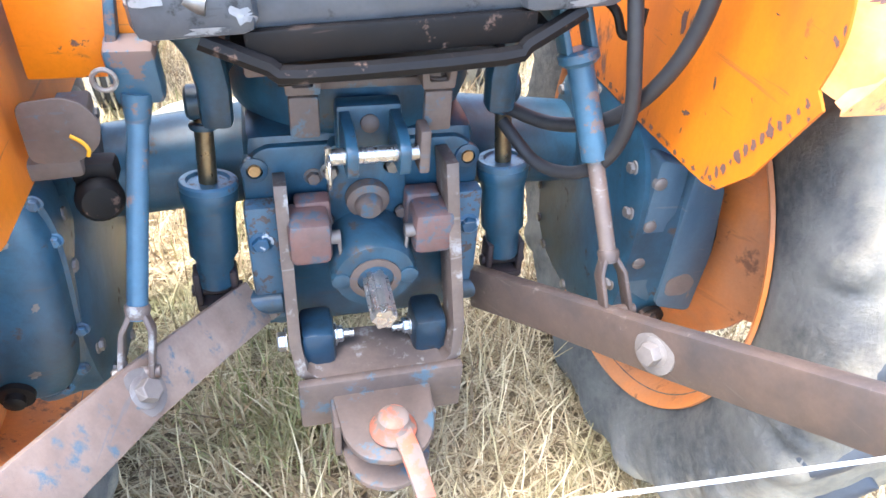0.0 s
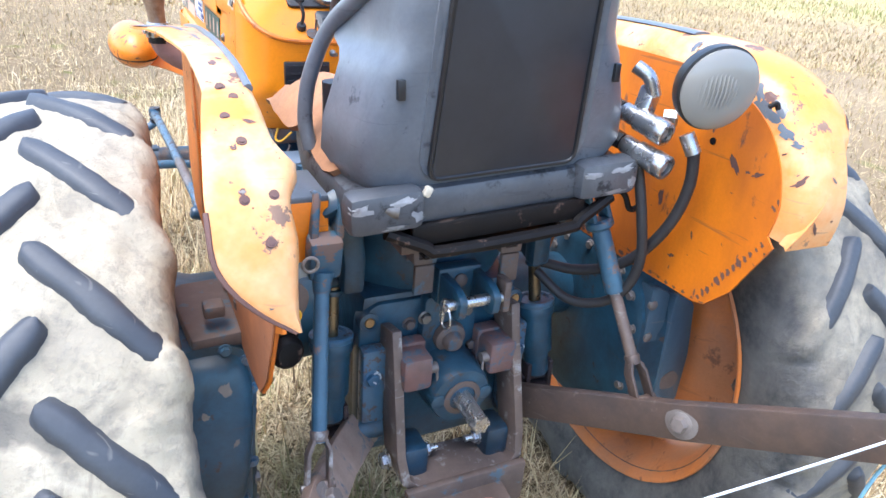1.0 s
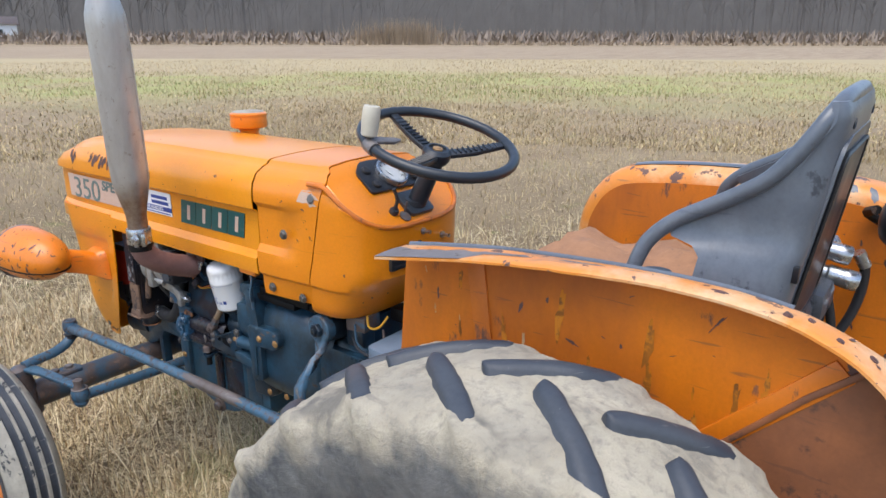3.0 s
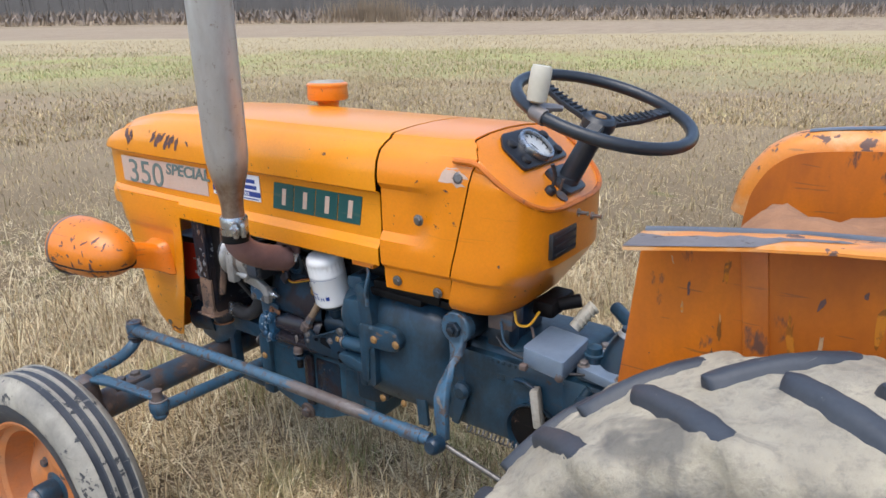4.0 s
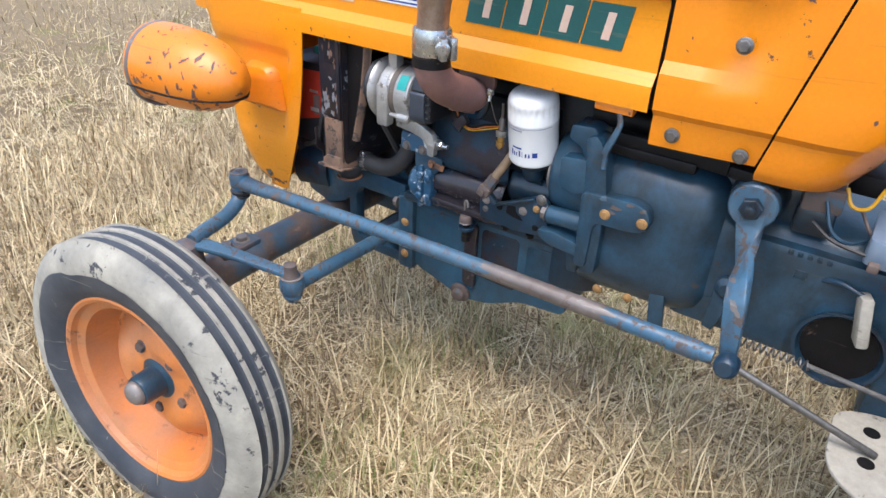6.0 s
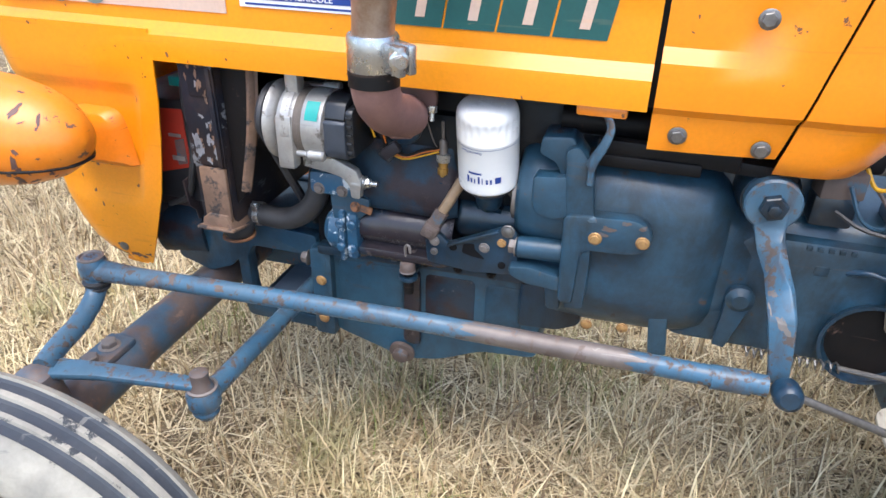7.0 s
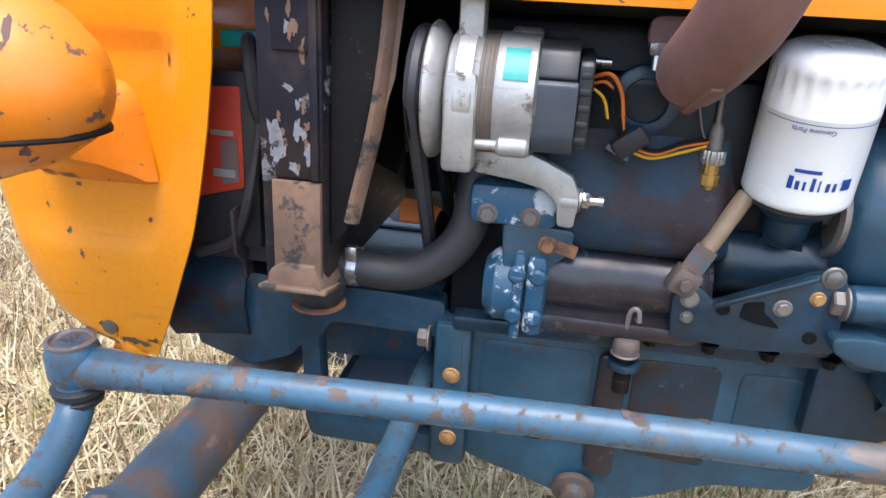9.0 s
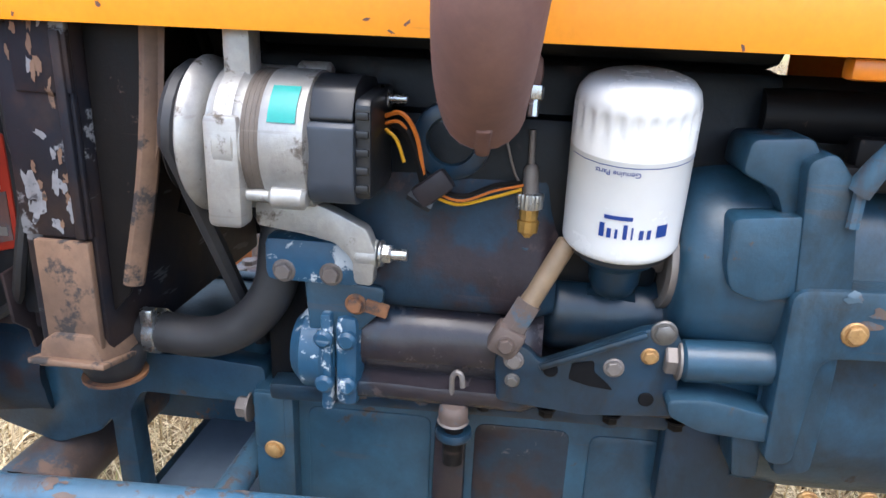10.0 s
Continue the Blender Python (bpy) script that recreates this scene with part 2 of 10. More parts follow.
MUD = mud_rubber("dried_mud_on_rubber", 0.90, 0.555, 0.60)
MUD_THIN = mud_rubber("thin_mud_on_rubber", 0.72, 0.575, 0.655)
FRONT_MUD = worn("front_tyre_mud", (0.40, 0.37, 0.305), (0.22, 0.21, 0.185), (0.040, 0.044, 0.050), 0.625, 0.665, 0.8, big=7.0, small=34, relief=0.3)
FILTER = plain("white_enamel", (0.80, 0.80, 0.79), 0.25, 0.0, 0.08, 18, 0.02)
IVORY = plain("ivory_plastic", (0.60, 0.55, 0.44), 0.35, 0.0, 0.2, 25, 0.05)
TEAL = plain("teal_label", (0.008, 0.30, 0.27), 0.35, 0.0, 0.2, 60, 0.03)
BADGE = worn("green_badge", (0.010, 0.080, 0.078), (0.014, 0.105, 0.10), (0.45, 0.30, 0.16), 0.70, 0.74, 0.4, big=12, small=60, relief=0.05, mottle=0.1, scratch=0.08)
PINK = worn("faded_sticker", (0.60, 0.42, 0.32), (0.56, 0.44, 0.37), (0.74, 0.25, 0.02), 0.72, 0.76, 0.5, big=9, small=40, relief=0.05, mottle=0.08, scratch=0.1)
LETTER = plain("grey_green_ink", (0.15, 0.205, 0.19), 0.5, 0.0, 0.25, 60, 0.02)
WHITE = plain("white_sticker", (0.80, 0.80, 0.80), 0.4, 0.0, 0.06, 50, 0.02)
INK = plain("blue_ink", (0.012, 0.05, 0.26), 0.4, 0.0, 0.15, 50, 0.02)
RED = plain("red_plastic", (0.40, 0.030, 0.014), 0.4, 0.0, 0.35, 18, 0.05)
RED_PAINT = worn("flaking_red_paint", (0.185, 0.085, 0.072), (0.12, 0.085, 0.08), (0.07, 0.10, 0.13), 0.52, 0.62, 0.55, big=14, small=40)
PIN_RED = worn("orange_red_paint", (0.42, 0.11, 0.055), (0.24, 0.11, 0.08), (0.17, 0.13, 0.11), 0.50, 0.56, 0.5, big=14, small=40)
WIRE_ORANGE = plain("orange_wire", (0.55, 0.15, 0.02), 0.45, 0.0, 0.2, 60, 0.02)
YELLOW = plain("yellow_wire", (0.62, 0.32, 0.01), 0.45, 0.0, 0.2, 60, 0.02)
TAN = worn("tan_cloth", (0.40, 0.20, 0.10), (0.30, 0.15, 0.08), (0.22, 0.12, 0.07), 0.62, 0.75, 0.9, big=9, small=60, relief=0.4)
DIAL = plain("dial_face", (0.60, 0.62, 0.62), 0.3, 0.0, 0.1, 40, 0.02)
ARM_PALE = worn("pale_rubbed_steel", (0.34, 0.255, 0.21), (0.20, 0.135, 0.105), (0.10, 0.15, 0.19), 0.60, 0.70, 0.5, 0.15, big=9.0, small=34)
ARM_DARK = worn("dark_rusty_steel", (0.105, 0.072, 0.058), (0.050, 0.046, 0.048), (0.20, 0.165, 0.145), 0.64, 0.74, 0.45, 0.15, big=9.0, small=40)
RAM_STEEL = plain("oily_ram_steel", (0.28, 0.22, 0.14), 0.30, 0.85, 0.5, 60)
ARM_RUST = worn("rubbed_rusty_steel", (0.165, 0.122, 0.102), (0.085, 0.066, 0.060), (0.30, 0.29, 0.28), 0.575, 0.67, 0.5, 0.15, big=7.0, small=30)
BLOCK_IRON = worn("rusting_blue_iron", (0.016, 0.038, 0.064), (0.030, 0.024, 0.028), (0.085, 0.062, 0.060), 0.64, 0.72, 0.27, big=9.0, small=26, dirt_lo=0.46, dirt_hi=0.56, relief=0.3, mottle=0.5)
# greasy iron, with the shade under the bonnet put into its colour
BLOCK_SHADE = worn("greasy_shaded_iron", (0.004, 0.008, 0.013), (0.009, 0.007, 0.007), (0.026, 0.022, 0.022), 0.64, 0.72, 0.42, big=10.0, small=30, relief=0.35, mottle=0.5)
SOOT_STAIN = worn("soot_stained_orange", (0.40, 0.13, 0.01), (0.10, 0.04, 0.015), (0.60, 0.20, 0.01), 0.52, 0.60, 0.5, big=16.0, small=40, relief=0.05)
TAN_SCUFF = worn("pale_scuff", (0.62, 0.40, 0.22), (0.55, 0.30, 0.13), (0.70, 0.24, 0.02), 0.56, 0.62, 0.6, big=20.0, small=60, relief=0.05)
BARE_STEEL = worn("weathered_bare_steel", (0.155, 0.135, 0.130), (0.21, 0.185, 0.175), (0.09, 0.065, 0.055), 0.62, 0.70, 0.5, big=12.0, small=40, relief=0.15)
CAP = plain("slate_plastic", (0.040, 0.050, 0.068), 0.42, 0.0, 0.3, 40, 0.06)
LEDGE_IRON = worn("red_brown_iron", (0.014, 0.034, 0.056), (0.028, 0.019, 0.021), (0.060, 0.042, 0.042), 0.64, 0.70, 0.46, big=11.0, small=22, dirt_lo=0.52, dirt_hi=0.60, relief=0.4, mottle=0.5)
AXLE_BLUE = worn("rubbed_blue_axle", (0.046, 0.098, 0.150), (0.125, 0.088, 0.074), (0.20, 0.130, 0.100), 0.60, 0.66, 0.5, big=9.0, small=20, dirt_lo=0.44, dirt_hi=0.56, relief=0.35, mottle=0.5)
PLATE_RUST = worn("rust_stained_plate", (0.36, 0.130, 0.048), (0.17, 0.075, 0.042), (0.075, 0.045, 0.035), 0.62, 0.70, 0.6, big=5.0, small=14)
# near-black colour standing for the shade inside holes
PIT = plain("painted_hole_shade", (0.004, 0.004, 0.005), 0.9, 0.0, 0.3, 40, 0.1)


def grimed(mat, dark, amount, lo, hi, scale=6.0):
    """Oily film in runs and pools over a painted casting, shinier than the paint."""
    nt = mat.node_tree
    p = nt.nodes["Principled BSDF"]
    film = noise_tex(nt, scale, 8, 0.68, (1.0, 1.0, 0.45), 61.0, 0.8)
    specks = noise_tex(nt, 70, 6, 0.7, None, 67.0)
    both = nt.nodes.new("ShaderNodeMath")
    both.operation = 'MULTIPLY_ADD'
    nt.links.new(specks, both.inputs[0])
    both.inputs[1].default_value = 0.18
    nt.links.new(film, both.inputs[2])
    fac = times(nt, ramp(nt, both.outputs[0], lo, hi), amount)
    nt.links.new(mix(nt, fac, p.inputs["Base Color"].links[0].from_socket, dark), p.inputs["Base Color"])


grimed(BLUE, (0.012, 0.016, 0.019), 0.72, 0.58, 0.74, 7.0)
grimed(BLUE_DARK, (0.010, 0.011, 0.013), 0.75, 0.55, 0.70, 8.0)
grimed(BLUE_GREASY, (0.016, 0.019, 0.023), 0.55, 0.58, 0.74, 8.0)
grimed(SEAT, (0.055, 0.060, 0.068), 0.45, 0.60, 0.76, 9.0)
grimed(BLUE_CHIP, (0.060, 0.045, 0.040), 0.55, 0.62, 0.72, 16.0)
# low specular keeps the engine bay's painted darks from greying
for matte in (BLOCK_SHADE, SOOT, RADIATOR, BROWN, PIT, LEDGE_IRON):
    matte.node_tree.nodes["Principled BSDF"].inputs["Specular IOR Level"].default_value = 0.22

ELBOW = worn("pinkish_rusted_pipe", (0.25, 0.135, 0.118), (0.17, 0.085, 0.072), (0.10, 0.055, 0.048), 0.68, 0.76, 0.62, big=9.0, small=50, mottle=0.3, scratch=0.1)
ROPE = plain("white_rope", (0.62, 0.68, 0.72), 0.8, 0.0, 0.3, 160, 0.5)
ROPE_BLUE = plain("pale_blue_rope", (0.25, 0.52, 0.68), 0.8, 0.0, 0.3, 160, 0.5)
PALE = worn("muddy_tread_plate", (0.42, 0.39, 0.33), (0.30, 0.27, 0.22), (0.12, 0.10, 0.08), 0.64, 0.74, 0.8, big=14, small=40)
SHEET = plain("pale_blue_sheet", (0.22, 0.29, 0.38), 0.32, 0.3, 0.25, 20, 0.06)

EXHAUST, nt, p = nodes_of("browned_silver_exhaust")
co = nt.nodes.new("ShaderNodeTexCoord")
sep = nt.nodes.new("ShaderNodeSeparateXYZ")
nt.links.new(co.outputs["Object"], sep.inputs[0])
edge = nt.nodes.new("ShaderNodeMath")
edge.operation = 'MULTIPLY_ADD'
streaks = noise_tex(nt, 16, 7, 0.65, (1, 1, 0.3), 2.0)
nt.links.new(streaks, edge.inputs[0])
edge.inputs[1].default_value = 0.16
nt.links.new(sep.outputs[2], edge.inputs[2])
silver = mix(nt, ramp(nt, streaks, 0.35, 0.7), (0.55, 0.545, 0.53), (0.40, 0.37, 0.34))
silver = mix(nt, ramp(nt, noise_tex(nt, 60, 6, 0.7, None, 5.0), 0.60, 0.74), silver, (0.24, 0.17, 0.12))
brown = mix(nt, ramp(nt, noise_tex(nt, 30, 6, 0.7, None, 9.0), 0.35, 0.7), (0.22, 0.135, 0.085), (0.36, 0.29, 0.235))
nt.links.new(mix(nt, ramp(nt, edge.outputs[0], 1.20, 1.255), brown, silver), p.inputs["Base Color"])
nt.links.new(mixf(nt, streaks, 0.28, 0.52), p.inputs["Roughness"])
p.inputs["Metallic"].default_value = 0.6
bump(nt, p, noise_tex(nt, 9, 3, 0.5, None, 4.0), 0.25, 0.02)

LENS, lens_nt, lens_p = nodes_of("ribbed_glass")
lens_p.inputs["Base Color"].default_value = (0.34, 0.34, 0.32, 1)
lens_p.inputs["Roughness"].default_value = 0.16
lens_p.inputs["Transmission Weight"].default_value = 0.35
GLASS, glass_nt, glass_p = nodes_of("clear_glass")
glass_p.inputs["Transmission Weight"].default_value = 1.0
glass_p.inputs["Roughness"].default_value = 0.03


from mathutils.bvhtree import BVHTree

# ---- mesh helpers ----
def part(name, bm, mat, parent=None, label="", angle=38, flat=False):
    me = bpy.data.meshes.new(name)
    bmesh.ops.recalc_face_normals(bm, faces=bm.faces)
    bm.to_mesh(me)
    bm.free()
    me.materials.append(mat)
    if not flat:
        me.polygons.foreach_set("use_smooth", [True] * len(me.polygons))
        me.set_sharp_from_angle(angle=radians(angle))
    ob = new(name, me)
    ob.parent = parent
    return tagged(ob, label)


def merge(bm, tmp):
    me = bpy.data.meshes.new("tmp")
    tmp.to_mesh(me)
    tmp.free()
    bm.from_mesh(me)
    bpy.data.meshes.remove(me)


def bevelled(tmp, w, seg=2, sharp=25):
    if w > 0:
        es = [e for e in tmp.edges if len(e.link_faces) == 2 and e.calc_face_angle(0) > radians(sharp)]
        bmesh.ops.bevel(tmp, geom=es, offset=w, segments=seg, affect='EDGES', profile=0.5, clamp_overlap=True)


def box(bm, c, s, bev=0.004, rot=None, taper=1.0):
    """A bevelled block: centre, size, turn in degrees, and how much the top narrows."""
    t = bmesh.new()
    bmesh.ops.create_cube(t, size=1)
    for v in t.verts:
        k = taper if v.co.z > 0 else 1.0
        v.co = Vector((v.co.x * s[0] * k, v.co.y * s[1] * k, v.co.z * s[2]))
    bevelled(t, bev)
    m = pose(*c, *(rot or (0, 0, 0)))
    bmesh.ops.transform(t, matrix=m, verts=t.verts)
    merge(bm, t)
    return bm


def spin(bm, a, axis, prof, seg=24, caps=True):
    """A turned body: profile rows (radius, distance along the axis from a)."""
    axis = Vector(axis).normalized()
    u = axis.orthogonal().normalized()
    w = axis.cross(u)
    a = Vector(a)
    t = bmesh.new()
    rings = []
    for r, h in prof:
        rings.append([t.verts.new(a + axis * h + (u * math.cos(k * math.tau / seg) + w * math.sin(k * math.tau / seg)) * max(r, 1e-5)) for k in range(seg)])
    for p, q in zip(rings, rings[1:]):
        for k in range(seg):
            t.faces.new((p[k], p[(k + 1) % seg], q[(k + 1) % seg], q[k]))
    if caps:
        t.faces.new(rings[0][::-1])
        t.faces.new(rings[-1])
    merge(bm, t)
    return bm


def rod(bm, a, b, r, r2=None, seg=16, bev=0.0):
    a, b = Vector(a), Vector(b)
    d = (b - a).length
    r2 = r if r2 is None else r2
    prof = [(r, 0), (r2, d)] if bev <= 0 else [(r - bev, 0), (r, bev), (r2, d - bev), (r2 - bev, d)]
    return spin(bm, a, b - a, prof, seg)


def bolt(bm, p, n, r=0.010, h=0.009, washer=True):
    """A hexagon head on a washer."""
    n = Vector(n).normalized()
    p = Vector(p)
    if washer:
        spin(bm, p - n * 0.001, n, [(r * 1.35, 0), (r * 1.35, 0.002), (r * 1.2, 0.003)], 16)
    spin(bm, p, n, [(r, 0), (r, h * 0.85), (r * 0.86, h)], 6)
    return bm


def smooth_path(pts, n=8, closed=False):
    P = [Vector(p) for p in pts]
    out = []
    last = len(P) if closed else len(P) - 1
    for i in range(last):
        p0 = P[(i - 1) % len(P)] if closed or i else P[0] * 2 - P[1]
        p1, p2 = P[i], P[(i + 1) % len(P)]
        p3 = P[(i + 2) % len(P)] if closed or i + 2 < len(P) else P[-1] * 2 - P[-2]
        for k in range(n):
            s = k / n
            out.append(0.5 * (2 * p1 + (p2 - p0) * s + (2 * p0 - 5 * p1 + 4 * p2 - p3) * s * s + (3 * p1 - p0 - 3 * p2 + p3) * s ** 3))
    if not closed:
        out.append(P[-1])
    return out


def tube(bm, pts, r, seg=12, n=8, closed=False, curve=True, flatten=1.0, up=None, radii=None):
    """A round (or flattened) bar swept along a smoothed path."""
    P = smooth_path(pts, n, closed) if curve else [Vector(p) for p in pts]
    t = bmesh.new()
    rings = []
    N = len(P)
    ref = Vector(up) if up else None
    u = None
    for i, p in enumerate(P):
        d = (P[(i + 1) % N] - P[i - 1]) if closed else (P[min(i + 1, N - 1)] - P[max(i - 1, 0)])
        d.normalize()
        if ref is not None:
            u = (ref - d * ref.dot(d)).normalized()
        elif u is None:
            u = d.orthogonal().normalized()
        else:
            u = (u - d * u.dot(d)).normalized()
        w = d.cross(u)
        rr = r if radii is None else radii[0] + (radii[1] - radii[0]) * i / (N - 1)
        rings.append([t.verts.new(p + u * math.cos(k * math.tau / seg) * rr + w * math.sin(k * math.tau / seg) * rr * flatten) for k in range(seg)])
    for i in range(N if closed else N - 1):
        a, b = rings[i], rings[(i + 1) % N]
        for k in range(seg):
            t.faces.new((a[k], a[(k + 1) % seg], b[(k + 1) % seg], b[k]))
    if not closed:
        t.faces.new(rings[0][::-1])
        t.faces.new(rings[-1])
    merge(bm, t)
    return bm


def slab(bm, poly, axis, lo, hi, bev=0.003, m=None, holes=()):
    """A plate: its outline in the plane across the axis (x: (y, z), y: (x, z), z: (x, y)), from lo to hi."""
    t = bmesh.new()

    def put(a, b, h):
        return {'x': (h, a, b), 'y': (a, h, b), 'z': (a, b, h)}[axis]
    loop = [t.verts.new(put(a, b, lo)) for a, b in poly]
    face = t.faces.new(loop)
    ex = bmesh.ops.extrude_face_region(t, geom=[face])
    off = Vector(put(0, 0, hi - lo))
    for v in ex["geom"]:
        if isinstance(v, bmesh.types.BMVert):
            v.co += off
    bmesh.ops.recalc_face_normals(t, faces=t.faces)
    bevelled(t, bev)
    if m is not None:
        bmesh.ops.transform(t, matrix=m, verts=t.verts)
    merge(bm, t)
    return bm


def bar(bm, pts, w, th, bev=0.003, side=(1, 0, 0)):
    """A flat bar along a path: th thick towards side, w wide across it."""
    P = [Vector(p) for p in pts]
    side = Vector(side).normalized()
    t = bmesh.new()
    rings = []
    for i, p in enumerate(P):
        d = (P[min(i + 1, len(P) - 1)] - P[max(i - 1, 0)]).normalized()
        s = (side - d * side.dot(d)).normalized()
        v = d.cross(s)
        ww = w[i] if isinstance(w, (list, tuple)) else w
        rings.append([t.verts.new(p + s * a * th / 2 + v * b * ww / 2) for a, b in ((-1, -1), (1, -1), (1, 1), (-1, 1))])
    for a, b in zip(rings, rings[1:]):
        for k in range(4):
            t.faces.new((a[k], a[(k + 1) % 4], b[(k + 1) % 4], b[k]))
    t.faces.new(rings[0][::-1])
    t.faces.new(rings[-1])
    bmesh.ops.recalc_face_normals(t, faces=t.faces)
    bevelled(t, bev)
    merge(bm, t)
    return bm


def grid(bm, rows, closed=False):
    """A skin over rows of points."""
    vs = [[bm.verts.new(p) for p in row] for row in rows]
    for a, b in zip(vs, vs[1:]):
        n = len(a)
        for k in range(n if closed else n - 1):
            q = (a[k], a[(k + 1) % n], b[(k + 1) % n], b[k])
            q = [v for i, v in enumerate(q) if all((v.co - o.co).length > 1e-6 for o in q[:i])]
            if len(q) > 2:
                bm.faces.new(q)
    return vs


def thick(bm, d):
    """Gives a skin thickness: a second skin d behind it, closed along the rim."""
    bmesh.ops.remove_doubles(bm, verts=bm.verts, dist=2e-5)
    bmesh.ops.dissolve_degenerate(bm, dist=1e-5, edges=bm.edges[:])
    bmesh.ops.recalc_face_normals(bm, faces=bm.faces)
    bm.normal_update()
    faces = bm.faces[:]
    rim = [e for e in bm.edges if len(e.link_faces) == 1]
    twin = {v: bm.verts.new(v.co - v.normal * abs(d)) for v in bm.verts[:]}
    for f in faces:
        bm.faces.new([twin[v] for v in reversed(f.verts)])
    for e in rim:
        a, b = e.verts
        bm.faces.new((a, b, twin[b], twin[a]))
    return bm


def disc_poly(r, n=20, c=(0, 0)):
    return [(c[0] + r * math.cos(k * math.tau / n), c[1] + r * math.sin(k * math.tau / n)) for k in range(n)]


def rounded(pts, r, n=4):
    """An outline with its corners rounded."""
    out = []
    N = len(pts)
    for i in range(N):
        p, a, b = Vector(pts[i]), Vector(pts[i - 1]), Vector(pts[(i + 1) % N])
        ra = min(r, (a - p).length * 0.45, (b - p).length * 0.45)
        s, e = p + (a - p).normalized() * ra, p + (b - p).normalized() * ra
        for k in range(n + 1):
            q = k / n
            out.append(tuple(s * (1 - q) ** 2 + p * 2 * q * (1 - q) + e * q * q))
    return out


def text_part(name, body, size, m, mat, parent, sx=1.0, label="", shear=0.0, bold=0.0):
    cu = bpy.data.curves.new(name, 'FONT')
    cu.body = body
    cu.size = size
    cu.extrude = 0.0006
    cu.shear = shear
    cu.offset = bold
    tmp = bpy.data.objects.new("tmp_text", cu)
    me = bpy.data.meshes.new_from_object(tmp)
    bpy.data.objects.remove(tmp)
    bpy.data.curves.remove(cu)
    me.name = name
    me.transform(m @ Matrix.Diagonal((sx, 1, 1, 1)))
    me.materials.clear()
    me.materials.append(mat)
    ob = new(name, me)
    ob.parent = parent
    return tagged(ob, label)


B = bmesh.new
TREES = {}


def mark(name, ob, c, n, size, mat, seed, long=1.0, turn=0.0, label=""):
    """An irregular chip or stain lying on a panel: size in metres, drawn out by long and turned by turn degrees."""
    if ob.name not in TREES:
        me = ob.data
        TREES[ob.name] = BVHTree.FromPolygons([v.co.copy() for v in me.vertices], [tuple(p.vertices) for p in me.polygons])
    c, n = Vector(c), Vector(n).normalized()
    u = (Vector((0, 0, 1)) - n * n.z)
    u = u.normalized() if u.length > 0.05 else n.orthogonal().normalized()
    w = n.cross(u)
    u, w = u * math.cos(radians(turn)) + w * math.sin(radians(turn)), w * math.cos(radians(turn)) - u * math.sin(radians(turn))
    m = 16
    bm = B()
    rings = []
    for k in (0.02, 0.5, 1.0):
        ring = []
        for j in range(m):
            q = j * math.tau / m
            r = size * k * (0.75 + 0.55 * noise.noise((math.cos(q) * 1.7 + seed, math.sin(q) * 1.7, seed * 0.37)) + 0.35 * noise.noise((math.cos(q) * 5 + seed, math.sin(q) * 5, 3.0)))
            p = c + u * (r * math.cos(q) * long) + w * (r * math.sin(q))
            hit = TREES[ob.name].ray_cast(p + n * 0.04, -n, 0.09)
            ring.append(bm.verts.new(hit[0] + (hit[1] if hit[1].dot(n) > 0 else -hit[1]) * (0.0005 + 0.0007 * (seed * 0.613 % 1.0))) if hit[0] is not None else None)
        rings.append(ring)
    faces = 0
    for a, d in zip(rings, rings[1:]):
        for j in range(m):
            quad = (a[j], a[(j + 1) % m], d[(j + 1) % m], d[j])
            if all(quad) and max((quad[0].co - q.co).length for q in quad) < size * long * 1.6 + 0.01:
                bm.faces.new(quad)
                faces += 1
    loose = [v for v in bm.verts if not v.link_faces]
    bmesh.ops.delete(bm, geom=loose, context='VERTS')
    if not faces:
        bm.free()
        return None
    return part(name, bm, mat, ob, label)


# ---- ground ----
SLOPE_X, SLOPE_Y = 0.013, 0.016


def ground_z(x, y):
    return 0.008 + SLOPE_X * (x + 0.03) + SLOPE_Y * (y - 1.28) - 0.085 * math.exp(-((x + 0.72) ** 2 + (y - 1.65) ** 2) / 0.18)


